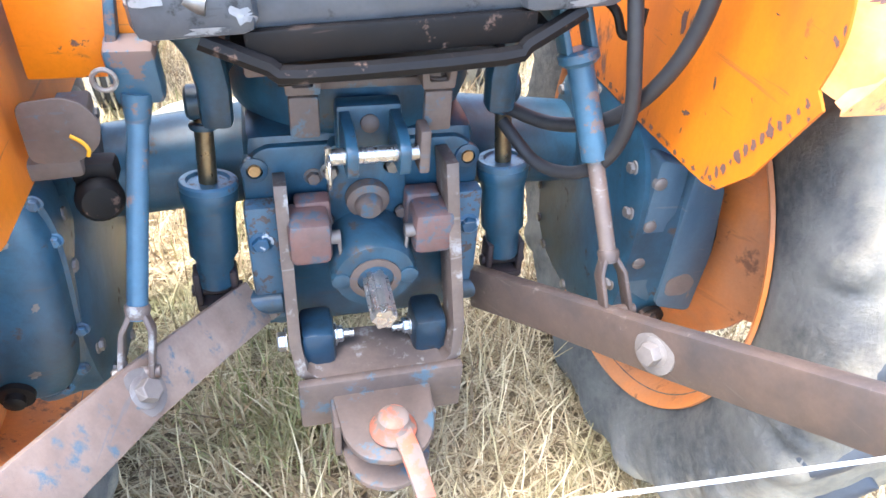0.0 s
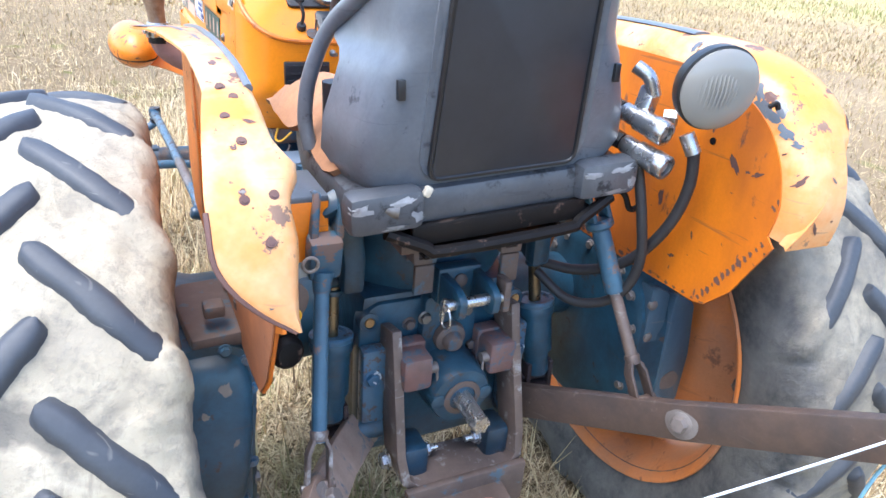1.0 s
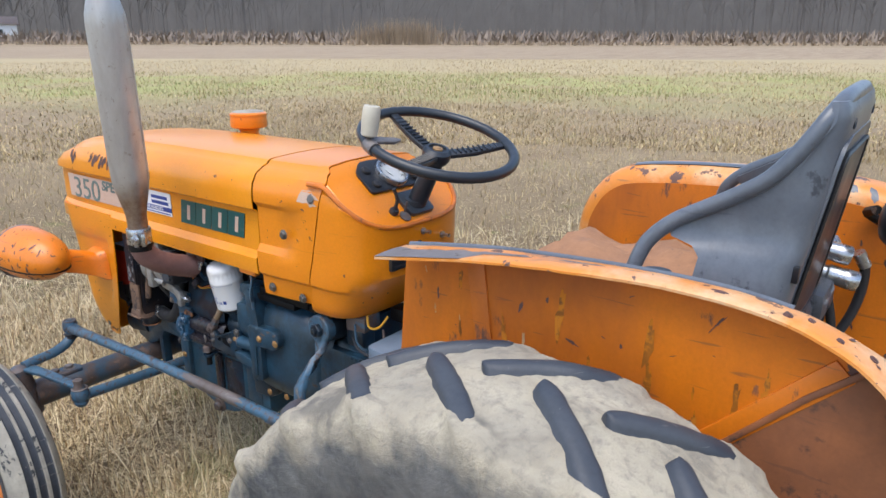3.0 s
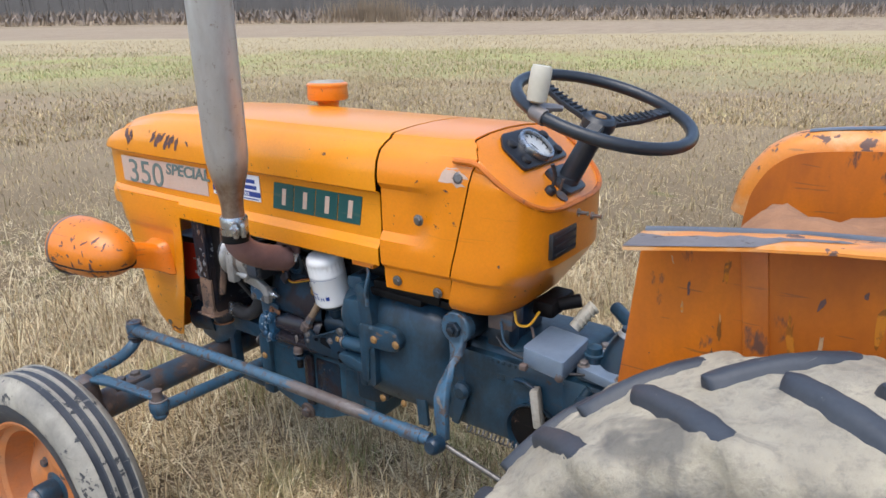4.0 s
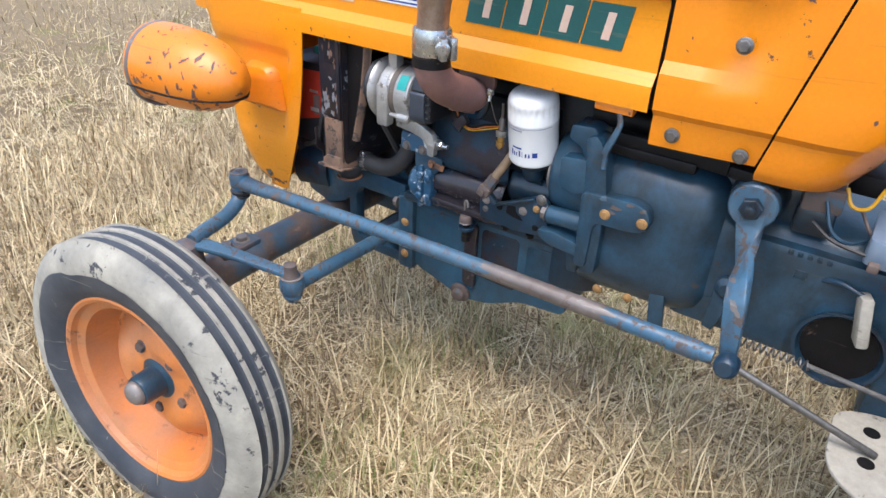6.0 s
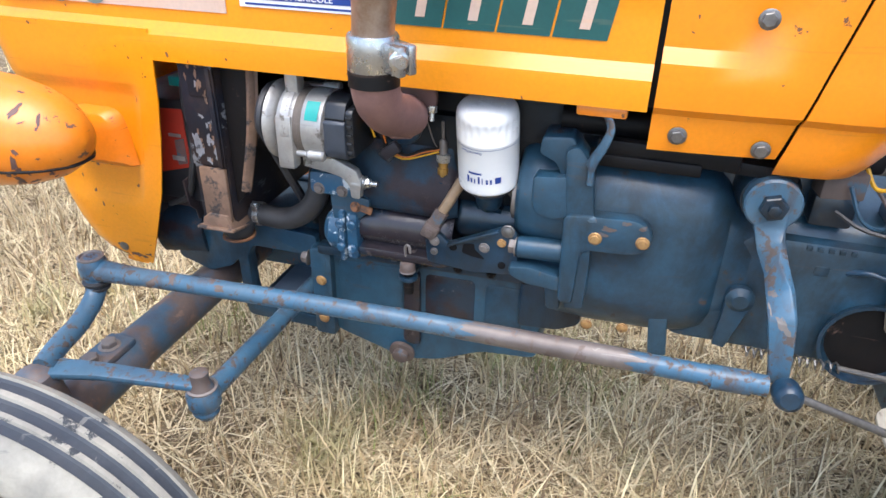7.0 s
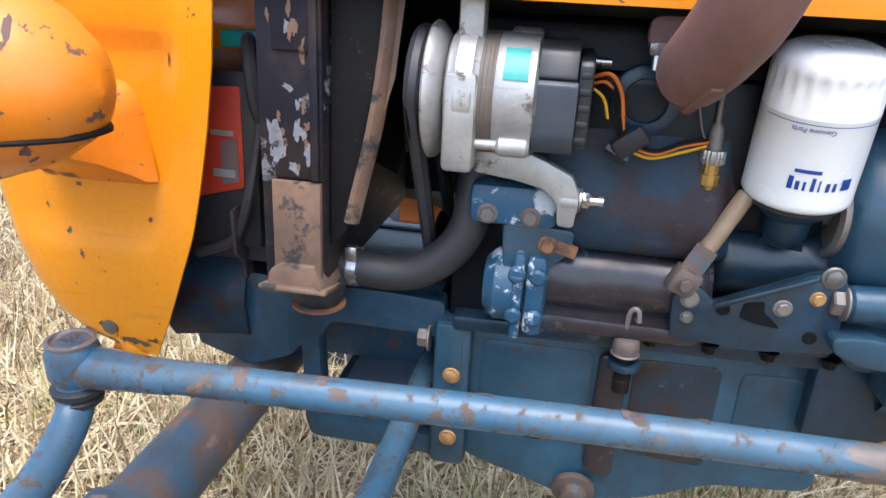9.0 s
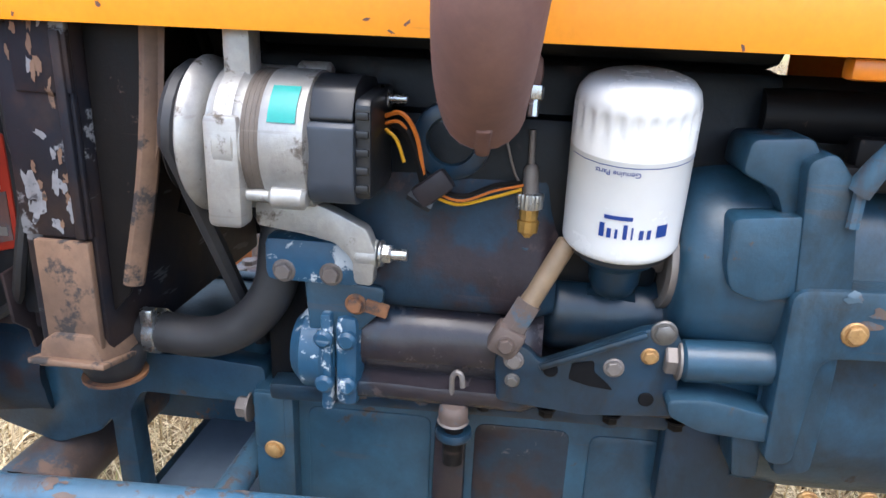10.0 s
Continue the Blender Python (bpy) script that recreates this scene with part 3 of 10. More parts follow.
def field_material():
    m, nt, p = nodes_of("dry_field")
    co = nt.nodes.new("ShaderNodeTexCoord")
    sep = nt.nodes.new("ShaderNodeSeparateXYZ")
    nt.links.new(co.outputs["Object"], sep.inputs[0])

    def lin(a, b, c):
        ma = nt.nodes.new("ShaderNodeMath")
        ma.operation = 'MULTIPLY_ADD'
        nt.links.new(sep.outputs[0], ma.inputs[0])
        ma.inputs[1].default_value = a
        ma.inputs[2].default_value = c
        mb = nt.nodes.new("ShaderNodeMath")
        mb.operation = 'MULTIPLY_ADD'
        nt.links.new(sep.outputs[1], mb.inputs[0])
        mb.inputs[1].default_value = b
        nt.links.new(ma.outputs[0], mb.inputs[2])
        return mb.outputs[0]
    d = lin(0.79, 0.61, 1.3)
    wob = noise_tex(nt, 0.12, 4, 0.6)
    dd = nt.nodes.new("ShaderNodeMath")
    dd.operation = 'MULTIPLY_ADD'
    nt.links.new(wob, dd.inputs[0])
    dd.inputs[1].default_value = 14.0
    nt.links.new(d, dd.inputs[2])
    dd = dd.outputs[0]
    straw = mix(nt, noise_tex(nt, 26, 8, 0.75, None, 2.0), (0.27, 0.205, 0.125), (0.10, 0.072, 0.044))
    straw = mix(nt, ramp(nt, noise_tex(nt, 1.3, 5, 0.6), 0.45, 0.7), straw, (0.22, 0.165, 0.10))
    near = mix(nt, ramp(nt, noise_tex(nt, 3.2, 4, 0.6, None, 9.0), 0.62, 0.72), straw, (0.13, 0.135, 0.04))
    brown = mix(nt, ramp(nt, noise_tex(nt, 0.7, 6, 0.7), 0.35, 0.7), (0.33, 0.26, 0.165), (0.25, 0.19, 0.125))
    green = mix(nt, ramp(nt, noise_tex(nt, 0.25, 6, 0.7, None, 4.0), 0.42, 0.62), (0.35, 0.345, 0.15), (0.37, 0.30, 0.175))
    pale = mix(nt, noise_tex(nt, 0.5, 6, 0.7), (0.47, 0.39, 0.24), (0.36, 0.29, 0.18))
    soil = mix(nt, ramp(nt, noise_tex(nt, 0.8, 6, 0.75, (0.3, 2.2, 1)), 0.4, 0.65), (0.37, 0.295, 0.205), (0.27, 0.205, 0.145))
    c = mix(nt, ramp(nt, d, 4.0, 9.0), near, brown)
    c = mix(nt, ramp(nt, dd, 20.0, 25.0), c, green)
    c = mix(nt, ramp(nt, dd, 33.0, 36.0), c, pale)
    c = mix(nt, ramp(nt, d, 43.0, 45.0), c, soil)
    c = mix(nt, ramp(nt, d, 80.0, 84.0), c, brown)
    nt.links.new(c, p.inputs["Base Color"])
    p.inputs["Roughness"].default_value = 1.0
    p.inputs["Specular IOR Level"].default_value = 0.1
    bump(nt, p, noise_tex(nt, 40, 6, 0.7), 0.6, 0.03)
    return m


FIELD = field_material()
bm = B()
radii = [0, 0.25, 0.5, 0.75, 1, 1.25, 1.5, 2, 3, 4, 6, 8, 11, 15, 20, 27, 36, 50, 70, 100, 140, 200, 300, 500, 900, 1600]
rows = []
for r in radii:
    row = []
    for k in range(64):
        a = k * math.tau / 64
        x, y = r * math.cos(a), 0.8 + r * math.sin(a)
        lump = 0 if r < 1 else 0.018 * noise.noise((x * 0.9, y * 0.9, 0)) + (0.05 * noise.noise((x * 0.15, y * 0.15, 3)) if r > 5 else 0)
        row.append((x, y, ground_z(x, y) + lump - 0.012))
    rows.append(row)
grid(bm, rows, closed=True)
bmesh.ops.remove_doubles(bm, verts=bm.verts, dist=1e-4)
tagged(part("ground", bm, FIELD), "dry straw-coloured winter field with green and ploughed strips", "field", kind="structure")


# ---- tractor ----
tractor = tagged(new("tractor"), "old orange and blue farm tractor parked on a dry field", "tractor")


# -- bonnet --
def bonnet_profile(k=1.0, top=1.246, grow=0.0):
    """Half of the bonnet's cross-section from the lower edge to the middle of its top."""
    s = top - 1.246
    return [(0.221, 0.936), (0.223, 0.965), (0.222, 0.978), (0.208, 0.997), (0.207, 1.05), (0.207, 1.100), (0.210, 1.107), (0.222, 1.114), (0.223, 1.150 + s * 0.3),
            (0.218, 1.182 + s * 0.6), (0.204, 1.207 + s * 0.8), (0.180, 1.222 + s), (0.166, 1.227 + s), (0.158, 1.236 + s), (0.148, 1.239 + s), (0.08, 1.244 + s), (0.0, 1.246 + s)]


def mirrored(prof):
    return [(-x, z) for x, z in prof] + [(x, z) for x, z in prof[-2::-1]]


def bonnet():
    bm = B()
    rows = []
    for y, kx, dz in ((0.809, 1, 0), (1.0, 1, 0.001), (1.25, 1, 0.002), (1.50, 1, 0.001), (1.66, 0.998, -0.004), (1.76, 0.99, -0.014), (1.85, 0.97, -0.032), (1.92, 0.945, -0.055), (1.955, 0.92, -0.075), (1.972, 0.89, -0.098)):
        rows.append([(x * kx, y, z) for x, z in mirrored(bonnet_profile(1, 1.246 + dz))])
    rows.append([(x * 0.85, 1.978, min(z, 1.120)) for x, z in mirrored(bonnet_profile(1, 1.246 - 0.11))])
    grid(bm, rows)
    thick(bm, -0.003)
    ob = part("bonnet", bm, ORANGE, tractor, "orange painted bonnet with a recessed side stripe", 30)
    return ob


hood = bonnet()


def nose():
    bm = B()
    rows = []
    table = [(0.986, 0.2225, 1.955, 1.588), (0.93, 0.221, 1.94, 1.589), (0.86, 0.219, 1.925, 1.596), (0.77, 0.215, 1.910, 1.612), (0.68, 0.210, 1.898, 1.636), (0.61, 0.203, 1.884, 1.664), (0.56, 0.197, 1.862, 1.685), (0.535, 0.193, 1.835, 1.697), (0.520, 0.190, 1.800, 1.704), (0.512, 0.188, 1.765, 1.708)]
    for z, dent in ((0.986, 0), (0.975, 0), (0.93, 0), (0.895, 0), (0.886, 0.25), (0.874, 0.9), (0.865, 1), (0.80, 1), (0.74, 1), (0.69, 1), (0.676, 0.9), (0.655, 0.3), (0.642, 0), (0.60, 0), (0.56, 0), (0.535, 0), (0.520, 0), (0.512, 0)):
        k = max(i for i in range(len(table) - 1) if table[i][0] >= z)
        q = (table[k][0] - z) / (table[k][0] - table[k + 1][0])
        w, f, r = [a + (b - a) * q for a, b in zip(table[k][1:], table[k + 1][1:])]
        c = min(0.06, (f - r) * 0.6)
        d = dent * 0.011
        m = f - c
        half = [(-w, r), (-w, r + 0.034), (-w + d * 0.2, r + 0.040), (-w + d * 0.9, r + 0.052), (-w + d, r + 0.060), (-w + d, (r + m) / 2 + 0.02), (-w + d, m - 0.012), (-w + d * 0.8, m)]
        half += [(-w + c * (1 - math.cos(a)) + d * 0.4, f - c + c * math.sin(a)) for a in (0.4, 0.8, 1.2)] + [(-w + c, f), (-w * 0.3, f)]
        rows.append([(x, y, z) for x, y in half] + [(-x, y, z) for x, y in half[::-1]])
    grid(bm, rows)
    thick(bm, -0.003)
    ob = part("nose_panel", bm, ORANGE, tractor, "orange nose panel with chipped lower edge", 30)
    bm = B()
    spin(bm, (-0.194, 1.762, 0.546), (-1, 0, -0.15), [(0.010, 0), (0.010, 0.003), (0.004, 0.005)], 14)
    part("bolt", bm, BOLT, ob)
    return ob


nose_ob = nose()


def cowl():
    # side panel between the bonnet and the dash shell, with its pressed recess
    prof = [(0.206, 0.880), (0.209, 0.90), (0.210, 0.932), (0.222, 0.944), (0.224, 0.975), (0.223, 1.003), (0.211, 1.022), (0.211, 1.07), (0.211, 1.122), (0.222, 1.136), (0.223, 1.155), (0.218, 1.184), (0.204, 1.208), (0.18, 1.222), (0.166, 1.227), (0.158, 1.236), (0.148, 1.239), (0.08, 1.244), (0.0, 1.246)]
    plain_prof = [(x if not 0.99 < z < 1.13 else 0.222, z) for x, z in prof]

    def seam(z):
        return max(0.634 - max(0, z - 0.872) * 0.24, 0.425 + (z - 1.105) / 0.80)
    bm = B()
    rows = []
    for s in (0, 0.12, 0.30, 0.55, 0.72, 0.82, 0.92, 1.0):
        k = 0 if s < 0.6 else min(1, (s - 0.55) / 0.27)
        row = []
        for (xa, z), (xb, _) in zip(prof, plain_prof):
            y = 0.801 + (seam(z) - 0.801) * s
            taper = 1 - 0.05 * s * s - 0.04 * max(0, (0.95 - z) / 0.07) * s
            row.append(((xa + (xb - xa) * k) * taper, y, z))
        rows.append([(-x, y, z) for x, y, z in row] + [(x, y, z) for x, y, z in row[-2::-1]])
    grid(bm, rows)
    thick(bm, -0.003)
    side = part("cowl_panel", bm, ORANGE_DEEP, tractor, "orange cowl panel with bolts and a pressed recess", 30)
    # dash shell, rounded at the back and cut by the sloping dash
    bm = B()
    N, M = len(prof), 14
    rows = []
    half = [(x * 0.95, z) for x, z in plain_prof]
    half = [(0.182, 0.856), (0.192, 0.868)] + half
    for j in range(M + 1):
        th = j / M * math.pi / 2
        cx, sy = max(math.cos(th), 0.0) ** 0.55, math.sin(th) ** 0.55 if j else 0.0
        row = []
        for x, z in half:
            y0 = seam(z) - 0.004
            back = 0.415 + max(0, 0.97 - z) * 0.75
            y = y0 - (y0 - back) * sy
            row.append((x * cx, y, min(z, dash_z(y))))
        rows.append(row)
    full = [[(-x, y, z) for x, y, z in r] for r in rows] + [[(x, y, z) for x, y, z in r] for r in rows[-2::-1]]
    grid(bm, full)
    thick(bm, -0.003)
    shell = part("dash_shell", bm, ORANGE_DEEP, tractor, "rounded orange dash shell with a worn rim", 30)
    # worn rim round the dash
    bm = B()
    edge = []
    for j in range(-24, 25):
        th = math.pi / 2 * (1 - abs(j) / 24)
        x = 0.210 * math.cos(th) ** 0.55 if th < math.pi / 2 else 0
        y0 = 0.60
        y = y0 - (y0 - 0.415) * (math.sin(th) ** 0.55 if th > 0 else 0)
        edge.append((math.copysign(x, j) if j else 0, y, dash_z(y) + 0.001))
    edge = [(x, y, min(z, 1.236 - max(0, abs(x) - 0.10) * 0.30)) for x, y, z in edge]
    tube(bm, edge, 0.0065, 8, 1, curve=False)
    part("dash_rim", bm, ORANGE_RUST, shell, "rubbed brown edge of the dash")
    bm = B()
    for p, n in (((-0.2245, 0.686, 1.066), (-1, 0, 0)), ((-0.210, 0.764, 0.905), (-1, 0, -0.1)), ((-0.201, 0.655, 0.895), (-1, 0, -0.1)), ((-0.211, 0.588, 1.168), (-1, -0.3, 0.2))):
        b2 = B()
        bolt(b2, p, n, 0.0095, 0.007)
        part("bolt", b2, BOLT, side)
    return shell, side


def dash_z(y):
    return 1.105 + (y - 0.425) * 0.80


shell, cowl_side = cowl()
# added black backing stands for the shade in the bonnet seam
bm = B()
rows = []
for y in (0.770, 0.845):
    rows.append([(max(-0.204, min(0.204, x)) * 0.965, y, z - (0.012 if z > 1.17 else 0)) for x, z in mirrored(bonnet_profile())])
grid(bm, rows)
thick(bm, 0.002)
part("seam_backing", bm, SOOT, hood, "black strip added behind the bonnet seam to keep the gap dark")
# the same added dark backing for the cowl's sloping seam
bm = B()
rows = []
for dy in (0.03, -0.03):
    row = []
    for z in [0.89 + 0.026 * k for k in range(11)]:
        y = max(0.634 - max(0, z - 0.872) * 0.24, 0.425 + (z - 1.105) / 0.80)
        row.append((-0.186 + 0.012 * max(0, (0.95 - z) / 0.06), y + dy, z))
    rows.append(row)
grid(bm, rows)
thick(bm, 0.002)
part("seam_backing", bm, SOOT, cowl_side, "black strip added behind the cowl seam to keep the gap dark")


def dash():
    tilt = math.degrees(math.atan(0.80))
    m0 = pose(0.015, 0.535, dash_z(0.535) + 0.003, tilt, 0, 0)
    bm = B()
    slab(bm, rounded([(-0.105, -0.043), (0.10, -0.043), (0.10, 0.03), (0.06, 0.062), (-0.07, 0.062), (-0.105, 0.03)], 0.012), 'z', -0.002, 0.006, 0.002, m0)
    panel = part("instrument_plate", bm, BLACK, tractor, "black instrument plate with a round gauge")
    bm = B()
    spin(bm, m0 @ Vector((0, 0.004, 0.004)), m0.to_3x3() @ Vector((0, 0, 1)), [(0.045, 0), (0.046, 0.012), (0.044, 0.016), (0.039, 0.016), (0.038, 0.010)], 32, caps=False)
    part("gauge_bezel", bm, STEEL, panel, "chromed gauge bezel")
    bm = B()
    spin(bm, m0 @ Vector((0, 0.004, 0.006)), m0.to_3x3() @ Vector((0, 0, 1)), [(0.040, 0), (0.040, 0.004)], 32)
    part("gauge_face", bm, DIAL, panel, "pale gauge face")
    bm = B()
    for a in range(-120, 121, 30):
        box(bm, m0 @ Vector((0.031 * math.sin(radians(a)), 0.004 + 0.031 * math.cos(radians(a)), 0.011)), (0.002, 0.008, 0.001), 0, (tilt, 0, -a))
    box(bm, m0 @ Vector((-0.009, 0.0, 0.0115)), (0.0025, 0.03, 0.001), 0, (tilt, 0, 60))
    part("gauge_needle", bm, BLACK, panel)
    for x, y in ((-0.073, 0.028), (-0.073, -0.020), (0.075, 0.028), (0.075, -0.020)):
        bm = B()
        spin(bm, m0 @ Vector((x, y, 0.005)), m0.to_3x3() @ Vector((0, 0, 1)), [(0.013, 0), (0.013, 0.004), (0.011, 0.008), (0.004, 0.010)], 20)
        part("indicator_lamp", bm, RUBBER, panel)
    bm = B()
    c = Vector((-0.07, 0.452, dash_z(0.452)))
    spin(bm, c, (0, -0.62, 0.78), [(0.012, 0), (0.012, 0.010), (0.009, 0.014)], 16)
    tube(bm, [c + Vector((0, -0.006, 0.01)), c + Vector((0.003, -0.012, 0.035)), c + Vector((-0.004, -0.008, 0.062))], 0.0045, 8)
    part("key", bm, BLACK, tractor, "black ignition key in its switch")
    bm = B()
    tube(bm, [(-0.035, 0.445, dash_z(0.445)), (-0.035, 0.436, dash_z(0.445) + 0.03)], 0.003, 8, curve=False)
    spin(bm, (-0.045, 0.437, dash_z(0.437) - 0.002), (0, -0.62, 0.78), [(0.014, 0), (0.016, 0.006), (0.006, 0.009)], 14)
    part("glow_lever", bm, RUST, tractor)
    for x, z in ((0.0, 1.072), (0.078, 1.046)):
        bm = B()
        spin(bm, (x, 0.418, z), (0.05, -1, 0), [(0.009, 0), (0.009, 0.006), (0.005, 0.007), (0.004, 0.022), (0.0055, 0.026)], 14)
        part("switch", bm, STEEL, tractor, "small chrome toggle switch")
    bm = B()
    box(bm, (-0.065, 0.4265, 1.022), (0.115, 0.03, 0.058), 0.004)
    part("rear_vent", bm, BLACK, tractor, "black recessed fuse box in the dash")
    bm = B()
    for k in range(3):
        box(bm, (-0.065, 0.411, 1.004 + 0.018 * k), (0.10, 0.003, 0.005), 0)
    part("vent_lip", bm, RUBBER, tractor)


dash()


def steering():
    c = Vector((0.021, 0.378, 1.297))
    ax = Vector((-0.085, -0.33, 1.0)).normalized()
    u = Vector((1, 0, 0)) - ax * ax.x
    u.normalize()
    w = ax.cross(u)

    def on(a, r, h=0.0):
        return c + u * math.cos(a) * r + w * math.sin(a) * r + ax * h
    bm = B()
    tube(bm, [on(k * math.tau / 40, 0.188) for k in range(40)], 0.0130, 12, 1, closed=True, curve=False)
    wheel = part("steering_wheel", bm, WHEEL_BLACK, tractor, "worn dark plastic three-spoke steering wheel")
    for a in (math.radians(82), math.radians(196), math.radians(-28)):
        bm = B()
        bar(bm, [on(a, 0.03, -0.032), on(a, 0.10, -0.024), on(a, 0.182, -0.004)], [0.034, 0.030, 0.026], 0.012, 0.003, ax)
        d = on(a, 0.1) - on(a, 0.0)
        for k in range(9):
            p = on(a, 0.045 + 0.014 * k, -0.0225 + 0.0022 * k)
            side_v = ax.cross(d).normalized()
            tube(bm, [p - side_v * 0.013, p + side_v * 0.013], 0.0024, 6, curve=False)
        part("spoke", bm, WHEEL_BLACK, wheel)
    bm = B()
    spin(bm, on(0, 0, -0.052), ax, [(0.030, 0), (0.036, 0.012), (0.036, 0.028), (0.029, 0.036), (0.022, 0.037), (0.020, 0.031)], 28)
    part("hub", bm, WHEEL_BLACK, wheel)
    bm = B()
    spin(bm, on(0, 0, -0.022), ax, [(0.013, 0), (0.012, 0.006), (0.006, 0.008)], 16)
    part("hub_nut", bm, BRASSBOLT, wheel)
    # spinner knob
    k = math.radians(158)
    bm = B()
    bar(bm, [on(k, 0.191, 0.010), on(k, 0.13, 0.006), on(k - 0.3, 0.10, -0.006)], [0.030, 0.028, 0.016], 0.008, 0.002, ax)
    tube(bm, [on(k, 0.188), on(k + 0.09, 0.188), on(k + 0.18, 0.188)], 0.0165, 12, 4)
    part("knob_clamp", bm, RUST_GREY, wheel, "worn steel clamp of the spinner knob")
    bm = B()
    spin(bm, on(k, 0.189, 0.018), (0.06, -0.14, 0.99), [(0.013, 0), (0.019, 0.004), (0.021, 0.040), (0.0205, 0.062), (0.018, 0.070), (0.010, 0.071), (0.009, 0.064)], 24)
    part("spinner_knob", bm, IVORY, wheel, "ivory plastic spinner knob")
    # column
    base = Vector((0.018, 0.462, dash_z(0.462)))
    bm = B()
    rod(bm, base - ax * 0.04, on(0, 0, -0.05), 0.026, 0.0225, 24)
    col = part("steering_column", bm, WHEEL_BLACK, tractor)
    bm = B()
    tilt = math.degrees(math.atan(0.80))
    slab(bm, rounded([(-0.046, -0.04), (0.046, -0.04), (0.046, 0.036), (-0.046, 0.036)], 0.014), 'z', -0.002, 0.012, 0.003, pose(*base, tilt, 0, 0))
    spin(bm, base + ax * 0.004, ax, [(0.034, 0), (0.03, 0.014)], 20)
    part("column_base", bm, WHEEL_BLACK, col)
    bm = B()
    spin(bm, base + Vector((0.052, 0.01, 0.0)), (0, -0.3, 1), [(0.013, 0), (0.013, 0.03), (0.009, 0.038)], 16)
    part("light_switch", bm, BLACK, col)
    bm = B()
    tube(bm, [(0.058, 0.455, 1.14), (0.064, 0.45, 1.19), (0.068, 0.445, 1.235)], 0.0045, 8)
    spin(bm, (0.068, 0.445, 1.23), (0.1, 0, 1), [(0.007, 0), (0.009, 0.012), (0.007, 0.026)], 12)
    part("throttle_lever", bm, RUST_GREY, tractor)


steering()


def precleaner():
    bm = B()
    z = 1.216
    spin(bm, (0.187, 1.346, z - 0.03), (0, 0, 1), [(0.036, 0), (0.034, 0.03), (0.032, 0.055), (0.036, 0.064), (0.060, 0.070), (0.063, 0.076), (0.061, 0.108), (0.063, 0.110), (0.063, 0.116), (0.050, 0.124), (0.0, 0.128)], 36, caps=False)
    ob = part("air_precleaner", bm, ORANGE_WORN, tractor, "orange mushroom air pre-cleaner with a bare dusty lid")
    bm = B()
    spin(bm, (0.187, 1.346, z + 0.0865), (0, 0, 1), [(0.060, 0), (0.050, 0.0085), (0.0, 0.0125)], 36, caps=False)
    part("lid", bm, PALE, ob, "grey dusty lid")


precleaner()


# scars in the paint of the bonnet's shoulder
def scars():
    rng = random.Random(9)
    for y, z, a, s in ((1.815, 1.165, 20, 0.008), (1.80, 1.150, -20, 0.006), (1.785, 1.168, 35, 0.006), (1.665, 1.168, -40, 0.007), (1.645, 1.160, -35, 0.008), (1.625, 1.168, -50, 0.006), (1.60, 1.158, -30, 0.008), (1.575, 1.164, -45, 0.007), (1.552, 1.155, -20, 0.006), (1.50, 1.160, 40, 0.003), (1.30, 1.150, 10, 0.003)):
        mark("paint_scar", hood, (-0.215, y, z), (-1, 0, 0.35), s * 1.7, RUST_PIPE, y * 31, 2.4, a)
    for k in range(28):
        y, z = 0.84 + 1.05 * rng.random(), rng.choice((0.925, 0.93, 0.94, 1.11, 1.13, 1.16, 1.0, 1.18))
        mark("paint_chip", hood, (-0.215, y, z + 0.01 * rng.random()), (-1, 0, 0.1), 0.0012 + 0.0026 * rng.random() ** 2, RUST_PIPE, k * 1.7, 1 + 2.2 * rng.random(), 180 * rng.random())
    for k in range(18):
        y, z = 1.64 + 0.25 * rng.random(), 0.54 + 0.34 * rng.random()
        mark("paint_chip", nose_ob, (-0.21, y, z), (-1, 0, -0.1), 0.0012 + 0.003 * rng.random() ** 2, RUST_PIPE, k * 2.3 + 70, 1 + 2 * rng.random(), 180 * rng.random())
    for k in range(16):
        mark("rust_chip", nose_ob, (-0.19, 1.66 + 0.012 * k, 0.525 + 0.012 * rng.random()), (-1, 0, -0.2), 0.004 + 0.004 * rng.random(), RUST_PIPE, k * 3.1 + 20, 1.6, 90)
    for k in range(9):
        y, z = 0.60 + 0.19 * rng.random(), 0.89 + 0.3 * rng.random()
        mark("paint_chip", cowl_side, (-0.21, y, z), (-1, 0, 0.1), 0.0012 + 0.0024 * rng.random() ** 2, RUST_PIPE, k * 2.9 + 40, 1 + 2 * rng.random(), 180 * rng.random())
    for k in range(6):
        a = math.pi * rng.random()
        mark("paint_chip", shell, (-0.2 * math.sin(a), 0.5 - 0.02 * math.cos(a), 0.88 + 0.2 * rng.random()), (-math.sin(a), -0.8, 0.05), 0.0012 + 0.0022 * rng.random(), RUST_PIPE, k * 4.3, 1.5, 180 * rng.random())
    mark("bare_patch", cowl_side, (-0.208, 0.600, 1.166), (-0.95, -0.1, 0.3), 0.026, PINK, 5.2, 1.7, 75, "bare rubbed patch round a bolt")


scars()


# -- lettering and stickers on the bonnet's side --
def side_m(y, z, x=-0.2085):
    """Places flat work on the bonnet's left side: x of the art runs to the back, y up."""
    return Matrix.Translation((x, y, z)) @ Matrix(((0, 0, -1, 0), (-1, 0, 0, 0), (0, 1, 0, 0), (0, 0, 0, 1)))


